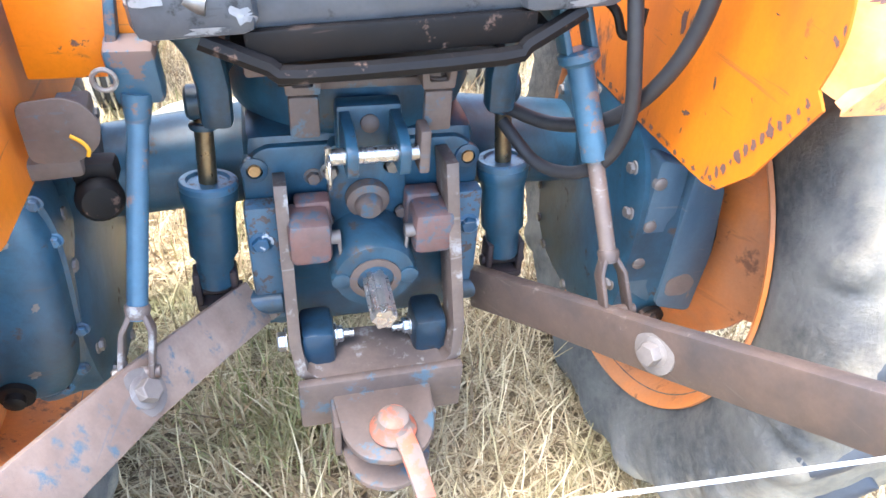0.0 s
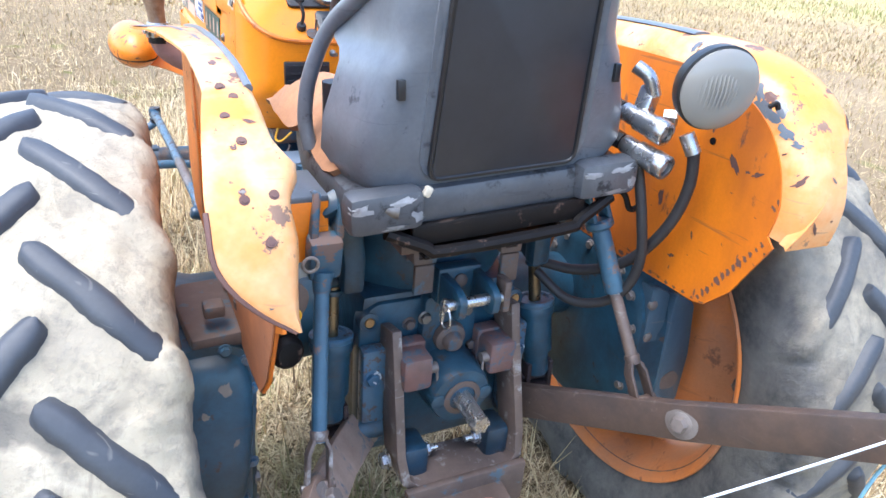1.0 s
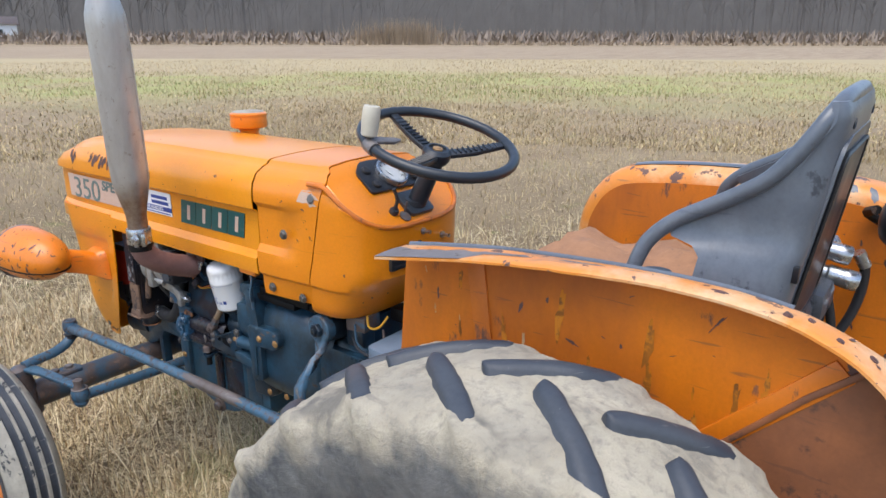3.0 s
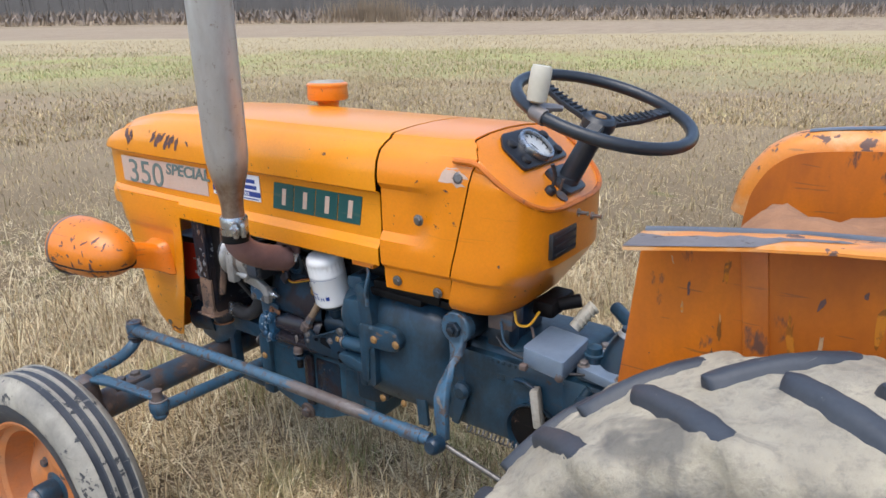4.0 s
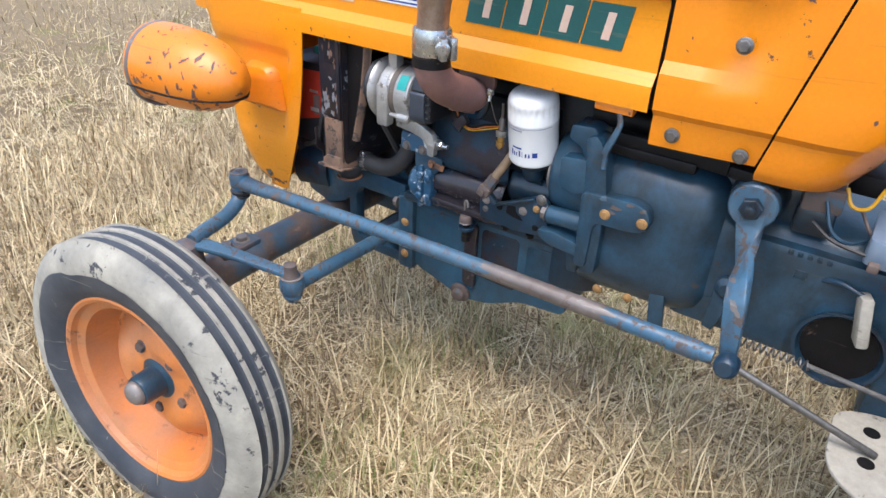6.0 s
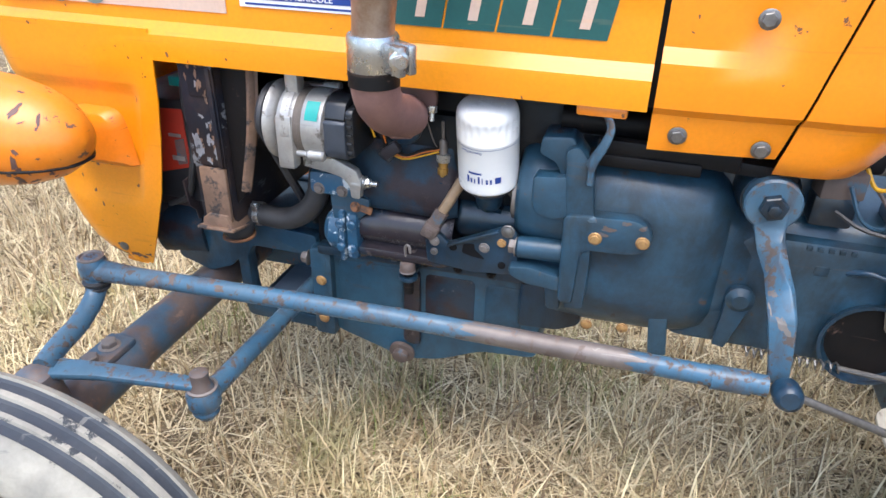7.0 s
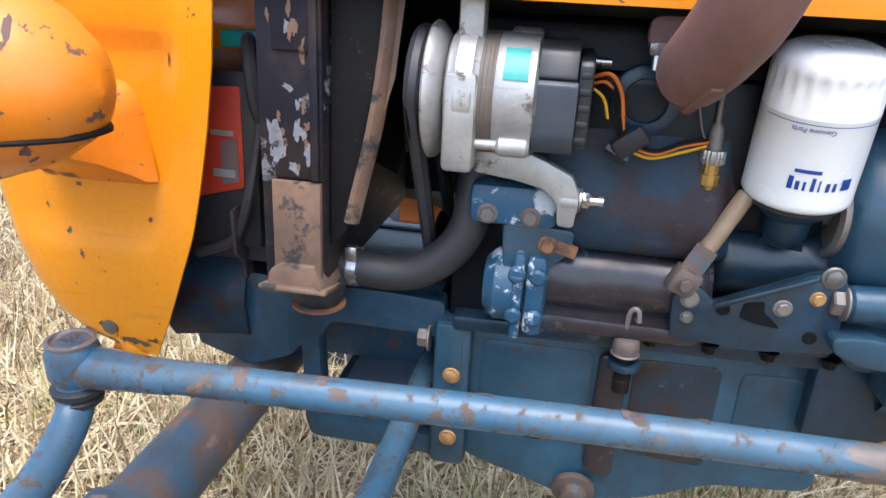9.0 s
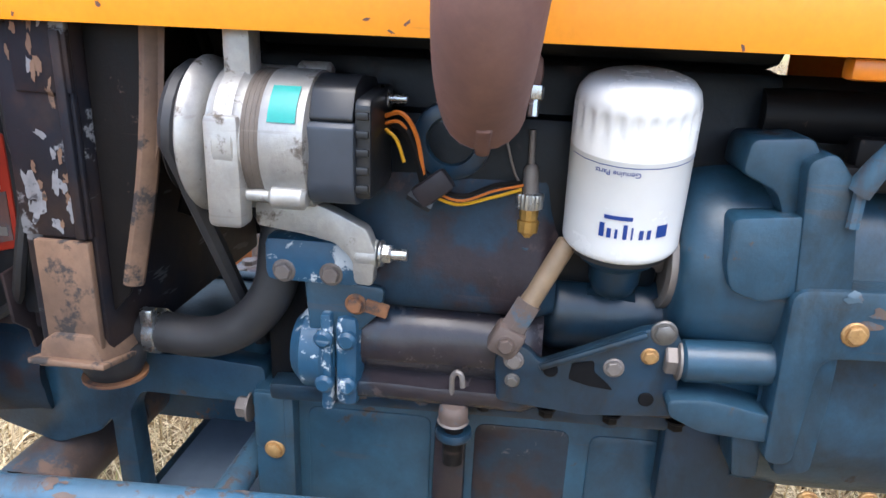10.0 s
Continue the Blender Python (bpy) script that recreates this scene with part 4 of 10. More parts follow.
def sticker(name, y0, y1, z0, z1, mat, parent, label="", lift=0.0, slant=0.0):
    bm = B()
    pts = [(y0, z0), (y1 - slant * 0, z0), (y1 - slant, z1), (y0 - slant, z1)]
    slab(bm, pts, 'x', -0.2086 - lift - 0.0008, -0.2072 - lift, 0)
    return part(name, bm, mat, parent, label, flat=True)


sticker("faded_strip", 1.446, 1.875, 1.017, 1.096, PINK, hood, "faded pinkish sticker strip")
text_part("model_number", "350", 0.104, side_m(1.846, 1.017, -0.2102), LETTER, hood, 1.22, "grey model number", 0.05)
text_part("model_word", "SPECIAL", 0.045, side_m(1.640, 1.062, -0.2102), LETTER, hood, 1.28, "grey lettering", 0.16, 0.0012)
sticker("dealer_sticker", 1.222, 1.420, 1.030, 1.100, WHITE, hood, "white and blue dealer sticker", 0.0006)
sticker("blue_stripe", 1.222, 1.420, 1.0415, 1.0555, INK, hood, "", 0.0014)
text_part("dealer_text", "MACCHINE AGRICOLE", 0.0145, side_m(1.410, 1.0437, -0.2112), WHITE, hood, 0.98)
for y0, y1, z in ((1.24, 1.328, 1.078), (1.235, 1.328, 1.0615)):
    sticker("text_bar", y0, y1, z, z + 0.010, INK, hood, "", 0.0014)
sticker("text_bar", 1.23, 1.410, 1.0335, 1.0365, INK, hood, "", 0.0014)
for k in range(4):
    y1 = 1.176 - 0.0765 * k
    badge = sticker("badge_square", y1 - 0.073, y1, 1.022, 1.092, BADGE, hood, "dark green maker's badge square", 0.0, 0.012)
    bm = B()
    slab(bm, [(y1 - 0.049, 1.035), (y1 - 0.035, 1.035), (y1 - 0.043, 1.079), (y1 - 0.057, 1.079)], 'x', -0.2104, -0.2090, 0)
    part("badge_mark", bm, PINK, badge, flat=True)


# -- headlamp --
def headlamp():
    bm = B()
    c = Vector((-0.410, 1.572, 0.862))
    spin(bm, c, (-0.05, 1, 0.02), [(0.0, 0), (0.020, 0.004), (0.040, 0.016), (0.060, 0.042), (0.076, 0.080), (0.086, 0.13), (0.090, 0.19), (0.089, 0.250), (0.084, 0.255), (0.083, 0.246)], 40, caps=False)
    for v in bm.verts:
        v.co.z = 0.862 + (v.co.z - 0.862) * (1.0 if v.co.z > 0.862 else 0.88)
    lamp = part("headlamp", bm, ORANGE_WORN, tractor, "orange headlamp pod with scratched paint")
    prof = [(0.011, 0.033), (0.016, 0.040), (0.042, 0.060), (0.080, 0.076), (0.13, 0.086), (0.19, 0.090), (0.250, 0.089)]
    bm = B()
    line = []
    for h, r in prof:
        line.append((c.x - 0.05 * h - math.sqrt((r + 0.0004) ** 2 - 0.032 ** 2), c.y + h, 0.862 - 0.028 + 0.02 * h))
    back = [(2 * (c.x - 0.05 * (p[1] - c.y)) - p[0], p[1], p[2]) for p in line]
    tube(bm, line[::-1] + back, 0.0028, 8, 3, flatten=0.8)
    part("seam", bm, SOOT, lamp, "chipped seam of the pod")
    bm = B()
    spin(bm, c + Vector((-0.012, 0.246, 0.004)), (-0.05, 1, 0.02), [(0.083, 0), (0.072, 0.004), (0.04, 0.007), (0.0, 0.008)], 32)
    part("lens", bm, LENS, lamp, "ribbed glass lens")
    bm = B()
    spin(bm, c + Vector((-0.011, 0.233, 0.004)), (-0.05, 1, 0.02), [(0.0885, 0), (0.0905, 0.002), (0.0905, 0.012), (0.087, 0.020), (0.083, 0.022)], 40, caps=False)
    part("bezel", bm, RUST_GREY, lamp, "dull grey lamp bezel")
    rng = random.Random(4)
    for k in range(70):
        a = radians(95 + 190 * rng.random()) if k < 45 else radians(195 + 70 * rng.random())
        d = Vector((math.cos(a), -0.25 - 0.4 * rng.random(), math.sin(a) + 0.1))
        mark("paint_chip", lamp, c + Vector((0.075 * math.cos(a), 0.02 + 0.20 * rng.random(), 0.07 * math.sin(a))), d, 0.0016 + 0.0042 * rng.random() ** 2, RUST_PIPE, k * 3.3, 1 + 2.5 * rng.random(), 180 * rng.random())
    bm = B()
    rows = []
    # a pressed wedge: flat below, rounded over its top, widest on the nose panel
    for x, y0, y1, z0, z1 in ((-0.205, 1.672, 1.800, 0.736, 0.842), (-0.222, 1.676, 1.796, 0.740, 0.838), (-0.232, 1.682, 1.792, 0.748, 0.834), (-0.270, 1.690, 1.785, 0.768, 0.846), (-0.310, 1.697, 1.778, 0.784, 0.860), (-0.345, 1.700, 1.775, 0.794, 0.872), (-0.370, 1.702, 1.774, 0.800, 0.878)):
        r = 0.028
        ring = [(y0, z0), (y0 + 0.004, z0 - 0.003), ((y0 + y1) / 2, z0 - 0.004), (y1 - 0.004, z0 - 0.003), (y1, z0)]
        ring += [(y1 - 0.006 - r + r * math.cos(a), z1 - r + r * math.sin(a)) for a in (0, 0.5, 1.05, 1.57)]
        ring += [(y0 + 0.010 + r - r * math.cos(a), z1 - r + r * math.sin(a)) for a in (1.57, 1.05, 0.5, 0)]
        rows.append([(x, y, z) for y, z in ring])
    grid(bm, rows, closed=True)
    part("bracket", bm, ORANGE_WORN, lamp, "orange lamp bracket")


headlamp()


# -- exhaust --
def exhaust():
    x, y = -0.360, 1.143
    lean = Vector((-0.070, -0.095, 1.0)).normalized()
    bm = B()
    spin(bm, (x, y, 1.035), lean, [(0.0265, 0), (0.0265, 0.03), (0.028, 0.05), (0.033, 0.075), (0.039, 0.10), (0.044, 0.125), (0.0475, 0.15), (0.0485, 0.18), (0.0485, 0.54), (0.0465, 0.57), (0.038, 0.60), (0.029, 0.622), (0.024, 0.63), (0.022, 0.66), (0.019, 0.66)], 32)
    muf = part("exhaust_silencer", bm, EXHAUST, tractor, "dented silver exhaust silencer, browned at its foot")
    bm = B()
    tube(bm, [Vector((x, y, 1.035)) + lean * h + Vector((0.60, -0.80, 0)) * r for h, r in ((0.10, 0.0385), (0.125, 0.0435), (0.15, 0.047), (0.18, 0.048), (0.36, 0.048), (0.54, 0.048), (0.57, 0.046))], 0.0030, 6)
    part("seam", bm, EXHAUST, muf)
    bm = B()
    spin(bm, (x, y, 0.995), (0, 0, 1), [(0.031, 0), (0.033, 0.003), (0.033, 0.042), (0.031, 0.046)], 28)
    box(bm, (x - 0.028, y - 0.038, 1.018), (0.012, 0.034, 0.036), 0.003, (0, 0, -35))
    box(bm, (x - 0.012, y - 0.046, 1.018), (0.012, 0.034, 0.036), 0.003, (0, 0, -35))
    clamp = part("clamp", bm, STEEL, muf, "zinc pipe clamp")
    bm = B()
    bolt(bm, (x - 0.038, y - 0.048, 1.02), (-0.8, -0.5, 0), 0.009, 0.010)
    part("clamp_bolt", bm, STEEL, muf)
    bm = B()
    tube(bm, [(x, y, 1.02), (x + 0.002, y, 0.985), (x + 0.016, y + 0.003, 0.957), (x + 0.046, y + 0.006, 0.932), (x + 0.085, y + 0.009, 0.912), (x + 0.125, y + 0.011, 0.897), (x + 0.155, y + 0.012, 0.887)], 0.031, 20, 6, radii=(0.0315, 0.0325))
    spin(bm, (x + 0.150, y + 0.012, 0.888), (1, 0.03, -0.30), [(0.0325, 0), (0.030, 0.018), (0.020, 0.028), (0.0, 0.030)], 20)
    bar(bm, [(x + 0.075, y + 0.006, 0.884), (x + 0.125, y + 0.010, 0.866), (x + 0.165, y + 0.012, 0.852)], 0.010, 0.012, 0.004, (0, 1, 0))
    pipe = part("exhaust_elbow", bm, ELBOW, tractor, "rusty brown exhaust elbow pipe")
    bm = B()
    spin(bm, (x, y, 0.978), (0, 0, 1), [(0.033, 0), (0.033, 0.020)], 24)
    part("sleeve", bm, SOOT, pipe)
    bm = B()
    slab(bm, rounded([(1.112, 0.900), (1.155, 0.880), (1.196, 0.902), (1.196, 0.930), (1.112, 0.930)], 0.012), 'x', -0.194, -0.184, 0.003)
    part("flange", bm, RUST_PIPE, pipe)
    for yy, zz in ((1.186, 0.906), (1.118, 0.904)):
        bm = B()
        bolt(bm, (-0.197, yy, zz), (-0.2, 0, -1), 0.0078, 0.010, False)
        rod(bm, (-0.197, yy, zz), (-0.201, yy, zz - 0.022), 0.0042, seg=8)
        part("flange_nut", bm, STEEL, pipe)


exhaust()


# -- engine and front frame --
def engine():
    # block, wall and head take the iron with bay shade painted in
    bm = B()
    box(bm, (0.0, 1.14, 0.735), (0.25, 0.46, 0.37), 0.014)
    block = part("engine_block", bm, BLOCK_SHADE, tractor, "oily engine block, its colour darkened for the bay's shade")
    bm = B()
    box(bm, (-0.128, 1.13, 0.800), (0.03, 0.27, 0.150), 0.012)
    part("side_cover", bm, BLOCK_SHADE, block, "greasy engine side wall with bay shade in its colour")
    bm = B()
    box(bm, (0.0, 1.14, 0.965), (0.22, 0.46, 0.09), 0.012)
    part("cylinder_head", bm, BLOCK_SHADE, block, "greasy cylinder head with bay shade in its colour")
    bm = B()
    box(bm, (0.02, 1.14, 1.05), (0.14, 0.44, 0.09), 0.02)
    part("rocker_cover", bm, BLOCK_SHADE, block)
    bm = B()
    rod(bm, (-0.135, 1.30, 0.985), (-0.135, 1.00, 0.985), 0.024, seg=16)
    part("manifold", bm, RUST_PIPE, block, "rusty exhaust manifold")
    bm = B()
    spin(bm, (-0.140, 1.185, 0.850), (-1, 0, 0), [(0.035, 0), (0.034, 0.006), (0.031, 0.008), (0.022, 0.008), (0.020, 0.002), (0.0, 0.003)], 32)
    part("core_plug", bm, BLUE_DARK, block, "round core plug")
    def casting(name, prof, y0, y1, mat, label, rough):
        """A cast side wall: a profile (x, z) drawn along y, lightly uneven."""
        bm = B()
        rows = []
        n = 26
        for k in range(n + 1):
            y = y0 + (y1 - y0) * k / n
            end = 0.012 * max(0, 1 - min(k, n - k) / 2.0)
            rows.append([(x + end * (1 if 0 < i < len(prof) - 1 else 0) - rough * noise.noise((y * 22, z * 30, 2.0)) - 0.6 * rough * noise.noise((y * 60, z * 60, 5.0)), y, z) for i, (x, z) in enumerate(prof)])
        grid(bm, rows)
        return part(name, bm, mat, block, label, 50)
    casting("ledge", [(-0.138, 0.830), (-0.1445, 0.815), (-0.147, 0.795), (-0.152, 0.776), (-0.159, 0.758), (-0.165, 0.742), (-0.168, 0.730), (-0.168, 0.712), (-0.166, 0.703), (-0.160, 0.698), (-0.140, 0.696)], 1.290, 1.085, LEDGE_IRON, "sloping red-brown block side with blue traces", 0.0016)
    casting("cam_gallery", [(-0.140, 0.698), (-0.152, 0.694), (-0.162, 0.688), (-0.169, 0.678), (-0.173, 0.664), (-0.173, 0.652), (-0.169, 0.642), (-0.160, 0.635), (-0.158, 0.630), (-0.166, 0.627), (-0.176, 0.625), (-0.178, 0.620), (-0.177, 0.610), (-0.172, 0.606), (-0.140, 0.605)], 1.290, 1.092, BLOCK_IRON, "rounded gallery casting with a lip, half rusted", 0.0022)
    casting("gallery_rear", [(-0.110, 0.735), (-0.128, 0.728), (-0.142, 0.716), (-0.150, 0.700), (-0.150, 0.684), (-0.144, 0.668), (-0.130, 0.655), (-0.110, 0.650)], 1.094, 0.962, BLUE_DARK, "rounded blue gallery casting", 0.0015)
    bm = B()
    box(bm, (-0.140, 1.145, 0.618), (0.040, 0.36, 0.024), 0.006)
    part("block_flange", bm, BLOCK_IRON, block)
    for k in range(6):
        bm = B()
        bolt(bm, (-0.152, 1.262 - k * 0.060, 0.604), (0, 0, -1), 0.0075, 0.010)
        part("bolt", bm, RUST if k < 2 else SOOT, block)
    # gallery rail with its bracket
    bm = B()
    slab(bm, rounded([(1.130, 0.622), (1.134, 0.664), (1.128, 0.676), (1.116, 0.681), (1.104, 0.676), (1.094, 0.664), (1.060, 0.680), (1.006, 0.706), (0.990, 0.708), (0.976, 0.700), (0.972, 0.624), (1.05, 0.616)], 0.006), 'x', -0.182, -0.170, 0.003)
    bracket_ob = part("pump_bracket", bm, BLUE_DARK, block, "dark greenish cast bracket with bolts")
    bm = B()
    bar(bm, [(-0.185, 1.094, 0.662), (-0.186, 1.060, 0.678), (-0.186, 1.006, 0.703)], 0.006, 0.006, 0.002, (1, 0, 0))
    part("raised_edge", bm, BLUE_DARK, bracket_ob)
    # flat dark patch drawn for the shade of a casting opening
    bm = B()
    slab(bm, rounded([(1.068, 0.652), (1.066, 0.668), (1.047, 0.672), (1.046, 0.661), (1.036, 0.653), (1.028, 0.645), (1.05, 0.647)], 0.003), 'x', -0.1829, -0.1815, 0)
    part("cast_opening", bm, PIT, bracket_ob)
    # PIT rows are thin dark discs in place of bored holes
    for y, z, mt, r in ((1.117, 0.665, RUST_GREY, 0.0068), (1.117, 0.645, BOLT, 0.0052), (1.030, 0.667, RUST_GREY, 0.0068), (1.001, 0.681, BRASSBOLT, 0.0058), (1.084, 0.659, PIT, 0.0050), (0.999, 0.639, PIT, 0.0050), (0.992, 0.704, BOLT, 0.0085)):
        bm = B()
        bolt(bm, (-0.182, y, z), (-1, 0, 0), r, 0.005 if mt is not PIT else 0.0012)
        part("bolt" if mt is not PIT else "hole", bm, mt, bracket_ob)
    # sump
    bm = B()
    slab(bm, rounded([(1.372, 0.565), (1.372, 0.43), (1.335, 0.392), (1.25, 0.368), (1.20, 0.350), (1.12, 0.366), (1.04, 0.405), (0.93, 0.415), (0.93, 0.60), (1.30, 0.575)], 0.02), 'x', -0.128, 0.128, 0.012)
    sump = part("sump", bm, BLUE_GREASY, tractor, "oily blue cast sump")
    bm = B()
    box(bm, (-0.132, 1.14, 0.592), (0.034, 0.44, 0.020), 0.006, (-1.5, 0, 0))
    part("sump_flange", bm, BLUE_DARK, sump)
    for k in range(6):
        bm = B()
        box(bm, (-0.137, 1.262 - k * 0.060, 0.590), (0.022, 0.020, 0.016), 0.006)
        part("flange_boss", bm, BLUE_DARK, sump)
    for y0, y1, z0, mt in ((1.325, 1.195, 0.44, BLUE_GREASY), (1.150, 1.055, 0.435, BLOCK_IRON), (1.035, 0.965, 0.445, BLUE)):
        bm = B()
        slab(bm, rounded([(y0, z0), (y0, 0.562), (y1, 0.564), (y1, z0 - 0.004)], 0.012), 'x', -0.1296, -0.126, 0.0015)
        part("sump_panel", bm, mt, sump)
    bm = B()
    slab(bm, rounded([(1.192, 0.405), (1.190, 0.568), (1.158, 0.568), (1.158, 0.40)], 0.012), 'x', -0.140, -0.126, 0.008)
    part("sump_rib", bm, BLOCK_IRON, sump, "oil-stained rib below the dipstick")
    bm = B()
    spin(bm, (-0.126, 1.198, 0.372), (-1, 0, -0.25), [(0.026, 0), (0.026, 0.008), (0.016, 0.010), (0.016, 0.020), (0.013, 0.022)], 20)
    part("drain_plug", bm, RUST, sump, "rusty sump drain plug")
    # dipstick
    bm = B()
    spin(bm, (-0.172, 1.168, 0.572), (0, 0, 1), [(0.0125, 0.004), (0.0165, 0.002), (0.0175, 0.006), (0.0165, 0.010), (0.0125, 0.009)], 22)
    box(bm, (-0.155, 1.168, 0.579), (0.026, 0.020, 0.007), 0.002)
    part("dipstick_socket", bm, BLUE_DARK, block, "oily ring socket of the dipstick")
    bm = B()
    rod(bm, (-0.172, 1.168, 0.545), (-0.172, 1.168, 0.592), 0.0095, seg=14)
    part("dipstick_tube", bm, SOOT, block)
    bm = B()
    spin(bm, (-0.174, 1.169, 0.590), (0, 0, 1), [(0.010, -0.002), (0.0135, 0), (0.0140, 0.010), (0.0135, 0.016), (0.011, 0.019), (0.003, 0.020)], 22)
    stick = part("dipstick", bm, RUST, block, "dipstick with a rusty grey-brown cap")
    bm = B()
    spin(bm, (-0.174, 1.169, 0.5905), (0, 0, 1), [(0.0142, 0), (0.0152, 0.001), (0.0142, 0.0025)], 22)
    part("cap_rim", bm, RUST_GREY, stick)
    bm = B()
    tube(bm, [(-0.174, 1.171, 0.608), (-0.176, 1.1715, 0.630), (-0.178, 1.171, 0.640), (-0.180, 1.167, 0.646), (-0.181, 1.1625, 0.643), (-0.181, 1.161, 0.632)], 0.0026, 8)
    part("wire_hook", bm, RUST_GREY, stick, "bent wire hook")
    # oil pressure sender
    SX, SY, SZ = -0.146, 1.114, 0.766
    bm = B()
    spin(bm, (SX, SY, SZ - 0.008), (-0.35, 0, 1), [(0.011, -0.012), (0.0125, -0.004), (0.0125, 0.004), (0.010, 0.008)], 18)
    part("sender_boss", bm, BLOCK_IRON, block)
    bm = B()
    spin(bm, (SX, SY, SZ + 0.008), (0, 0, 1), [(0.0080, -0.008), (0.0085, 0), (0.0105, 0.001), (0.0105, 0.011), (0.0085, 0.012), (0.0085, 0.026)], 12)
    part("oil_pressure_sender", bm, BRASS, block, "brass oil pressure sender", 25)
    bm = B()
    rows = []
    for r, h in ((0.008, 0.029), (0.0118, 0.030), (0.0122, 0.032), (0.0122, 0.041), (0.0118, 0.043), (0.0065, 0.044)):
        rows.append([(SX + (r - 0.0008 * (k % 2)) * math.cos(k * math.tau / 40), SY + (r - 0.0008 * (k % 2)) * math.sin(k * math.tau / 40), SZ + h) for k in range(40)])
    grid(bm, rows, closed=True)
    part("knurled_nut", bm, STEEL, block, "knurled steel nut", 20)
    bm = B()
    spin(bm, (SX, SY, SZ + 0.043), (0, 0.04, 1), [(0.0068, 0), (0.0068, 0.020), (0.0052, 0.024), (0.0030, 0.026), (0.0028, 0.055)], 14)
    part("sender_plug", bm, RUST_GREY, block)
    bm = B()
    a, b = Vector((-0.176, 1.125, 0.682)), Vector((-0.158, 1.078, 0.772))
    rod(bm, a.lerp(b, 0.35), b, 0.0092, seg=16, bev=0.002)
    part("fuel_union", bm, SLEEVE, block, "brown sleeve on the oil pipe union")
    bm = B()
    rod(bm, a.lerp(b, 0.12), a.lerp(b, 0.38), 0.0125, seg=6)
    box(bm, a, (0.024, 0.028, 0.028), 0.005, (25, 0, 0))
    bolt(bm, a + Vector((-0.011, 0, 0)), (-1, 0, 0), 0.0070, 0.007)
    part("union_nut", bm, RUST, block, "rusty pipe union")
    bm = B()
    tube(bm, [b, b + Vector((0.006, -0.006, 0.02)), b + Vector((0.018, -0.012, 0.03))], 0.0035, 8)
    part("oil_pipe", bm, STEEL, block)


engine()


def oil_filter():
    a = Vector((-0.1515, 1.035, 0.775))
    ax = Vector((-0.19, 0.02, 1)).normalized()
    big = 1.035
    u = ax.orthogonal().normalized()
    w = ax.cross(u)
    bm = B()
    rows = []
    for r, h in ((0.038, 0), (0.0450, 0.001), (0.0470, 0.004), (0.0472, 0.008), (0.0470, 0.012), (0.0470, 0.090), (0.0472, 0.0905), (0.0472, 0.0915), (0.0470, 0.092), (0.0470, 0.108), (0.0470, 0.110), (0.0468, 0.124), (0.0464, 0.127), (0.0445, 0.135), (0.040, 0.141), (0.032, 0.1445), (0.018, 0.146), (0.002, 0.146)):
        row = []
        for k in range(96):
            q = k * math.tau / 96
            rr = r - (0.0020 if (k // 2) % 2 and 0.109 < h < 0.125 else 0.0)
            row.append(a + (u * math.cos(q) + w * math.sin(q)) * rr * big + ax * h * 0.98)
        rows.append(row)
    vs = grid(bm, rows, closed=True)
    bm.faces.new(vs[-1])
    f = part("oil_filter", bm, FILTER, tractor, "white spin-on oil filter with blue print", 50)
    bm = B()
    spin(bm, a - ax * 0.008, ax, [(0.038, 0), (0.043, 0.003), (0.043, 0.008)], 32)
    part("filter_seal", bm, RUBBER, f)
    bm = B()
    spin(bm, a - ax * 0.056, ax, [(0.010, 0), (0.018, 0.006), (0.022, 0.016), (0.023, 0.034), (0.034, 0.042), (0.036, 0.047)], 28)
    rod(bm, (-0.09, 1.03, 0.735), (-0.142, 1.034, 0.715), 0.022, seg=16)
    part("filter_head", bm, BLUE_DARK, f, "dark blue filter head casting")

    x_dir = (Vector((-1, 0, 0)) - ax * -ax.x).normalized()
    y_dir = x_dir.cross(ax)
    y_dir = y_dir if y_dir.y < 0 else -y_dir

    def wrap(a0, a1, h0, h1, name):
        bm = B()
        n = 8
        rows = []
        for h in (h0, h1):
            rows.append([a + (x_dir * math.sin(q) + y_dir * math.cos(q)) * 0.0478 * big + ax * h * 0.98 for q in [a0 + (a1 - a0) * k / n for k in range(n + 1)]])
        grid(bm, rows)
        part(name, bm, INK, f)
    for k, (wd, hh) in enumerate(((0.085, 0.0125), (0.070, 0.0085), (0.045, 0.0085), (0.065, 0.0130), (0.030, 0.0110), (0.070, 0.0085), (0.065, 0.0085))):
        a0 = 2.06 - k * 0.128
        wrap(a0 - wd, a0, 0.026, 0.026 + hh, "print_bar")
    wrap(0.93, 1.13, 0.0265, 0.0375, "print_bar")
    wrap(1.55, 2.00, 0.0425, 0.0460, "print_bar")
    wrap(0.3, 2.8, 0.0865, 0.0872, "print_line")
    # the one line of plain words on the can, printed upside down and bent round it
    flat = text_part("printed_words", "Genuine Parts", 0.0062, Matrix.Identity(4), INK, f, 1.0)
    for v in flat.data.vertices:
        q = 1.52 + v.co.x / (0.0478 * big)
        v.co = a + (x_dir * math.sin(q) + y_dir * math.cos(q)) * (0.0478 * big + max(v.co.z, 0) * 0.3) + ax * (0.082 - v.co.y)


oil_filter()


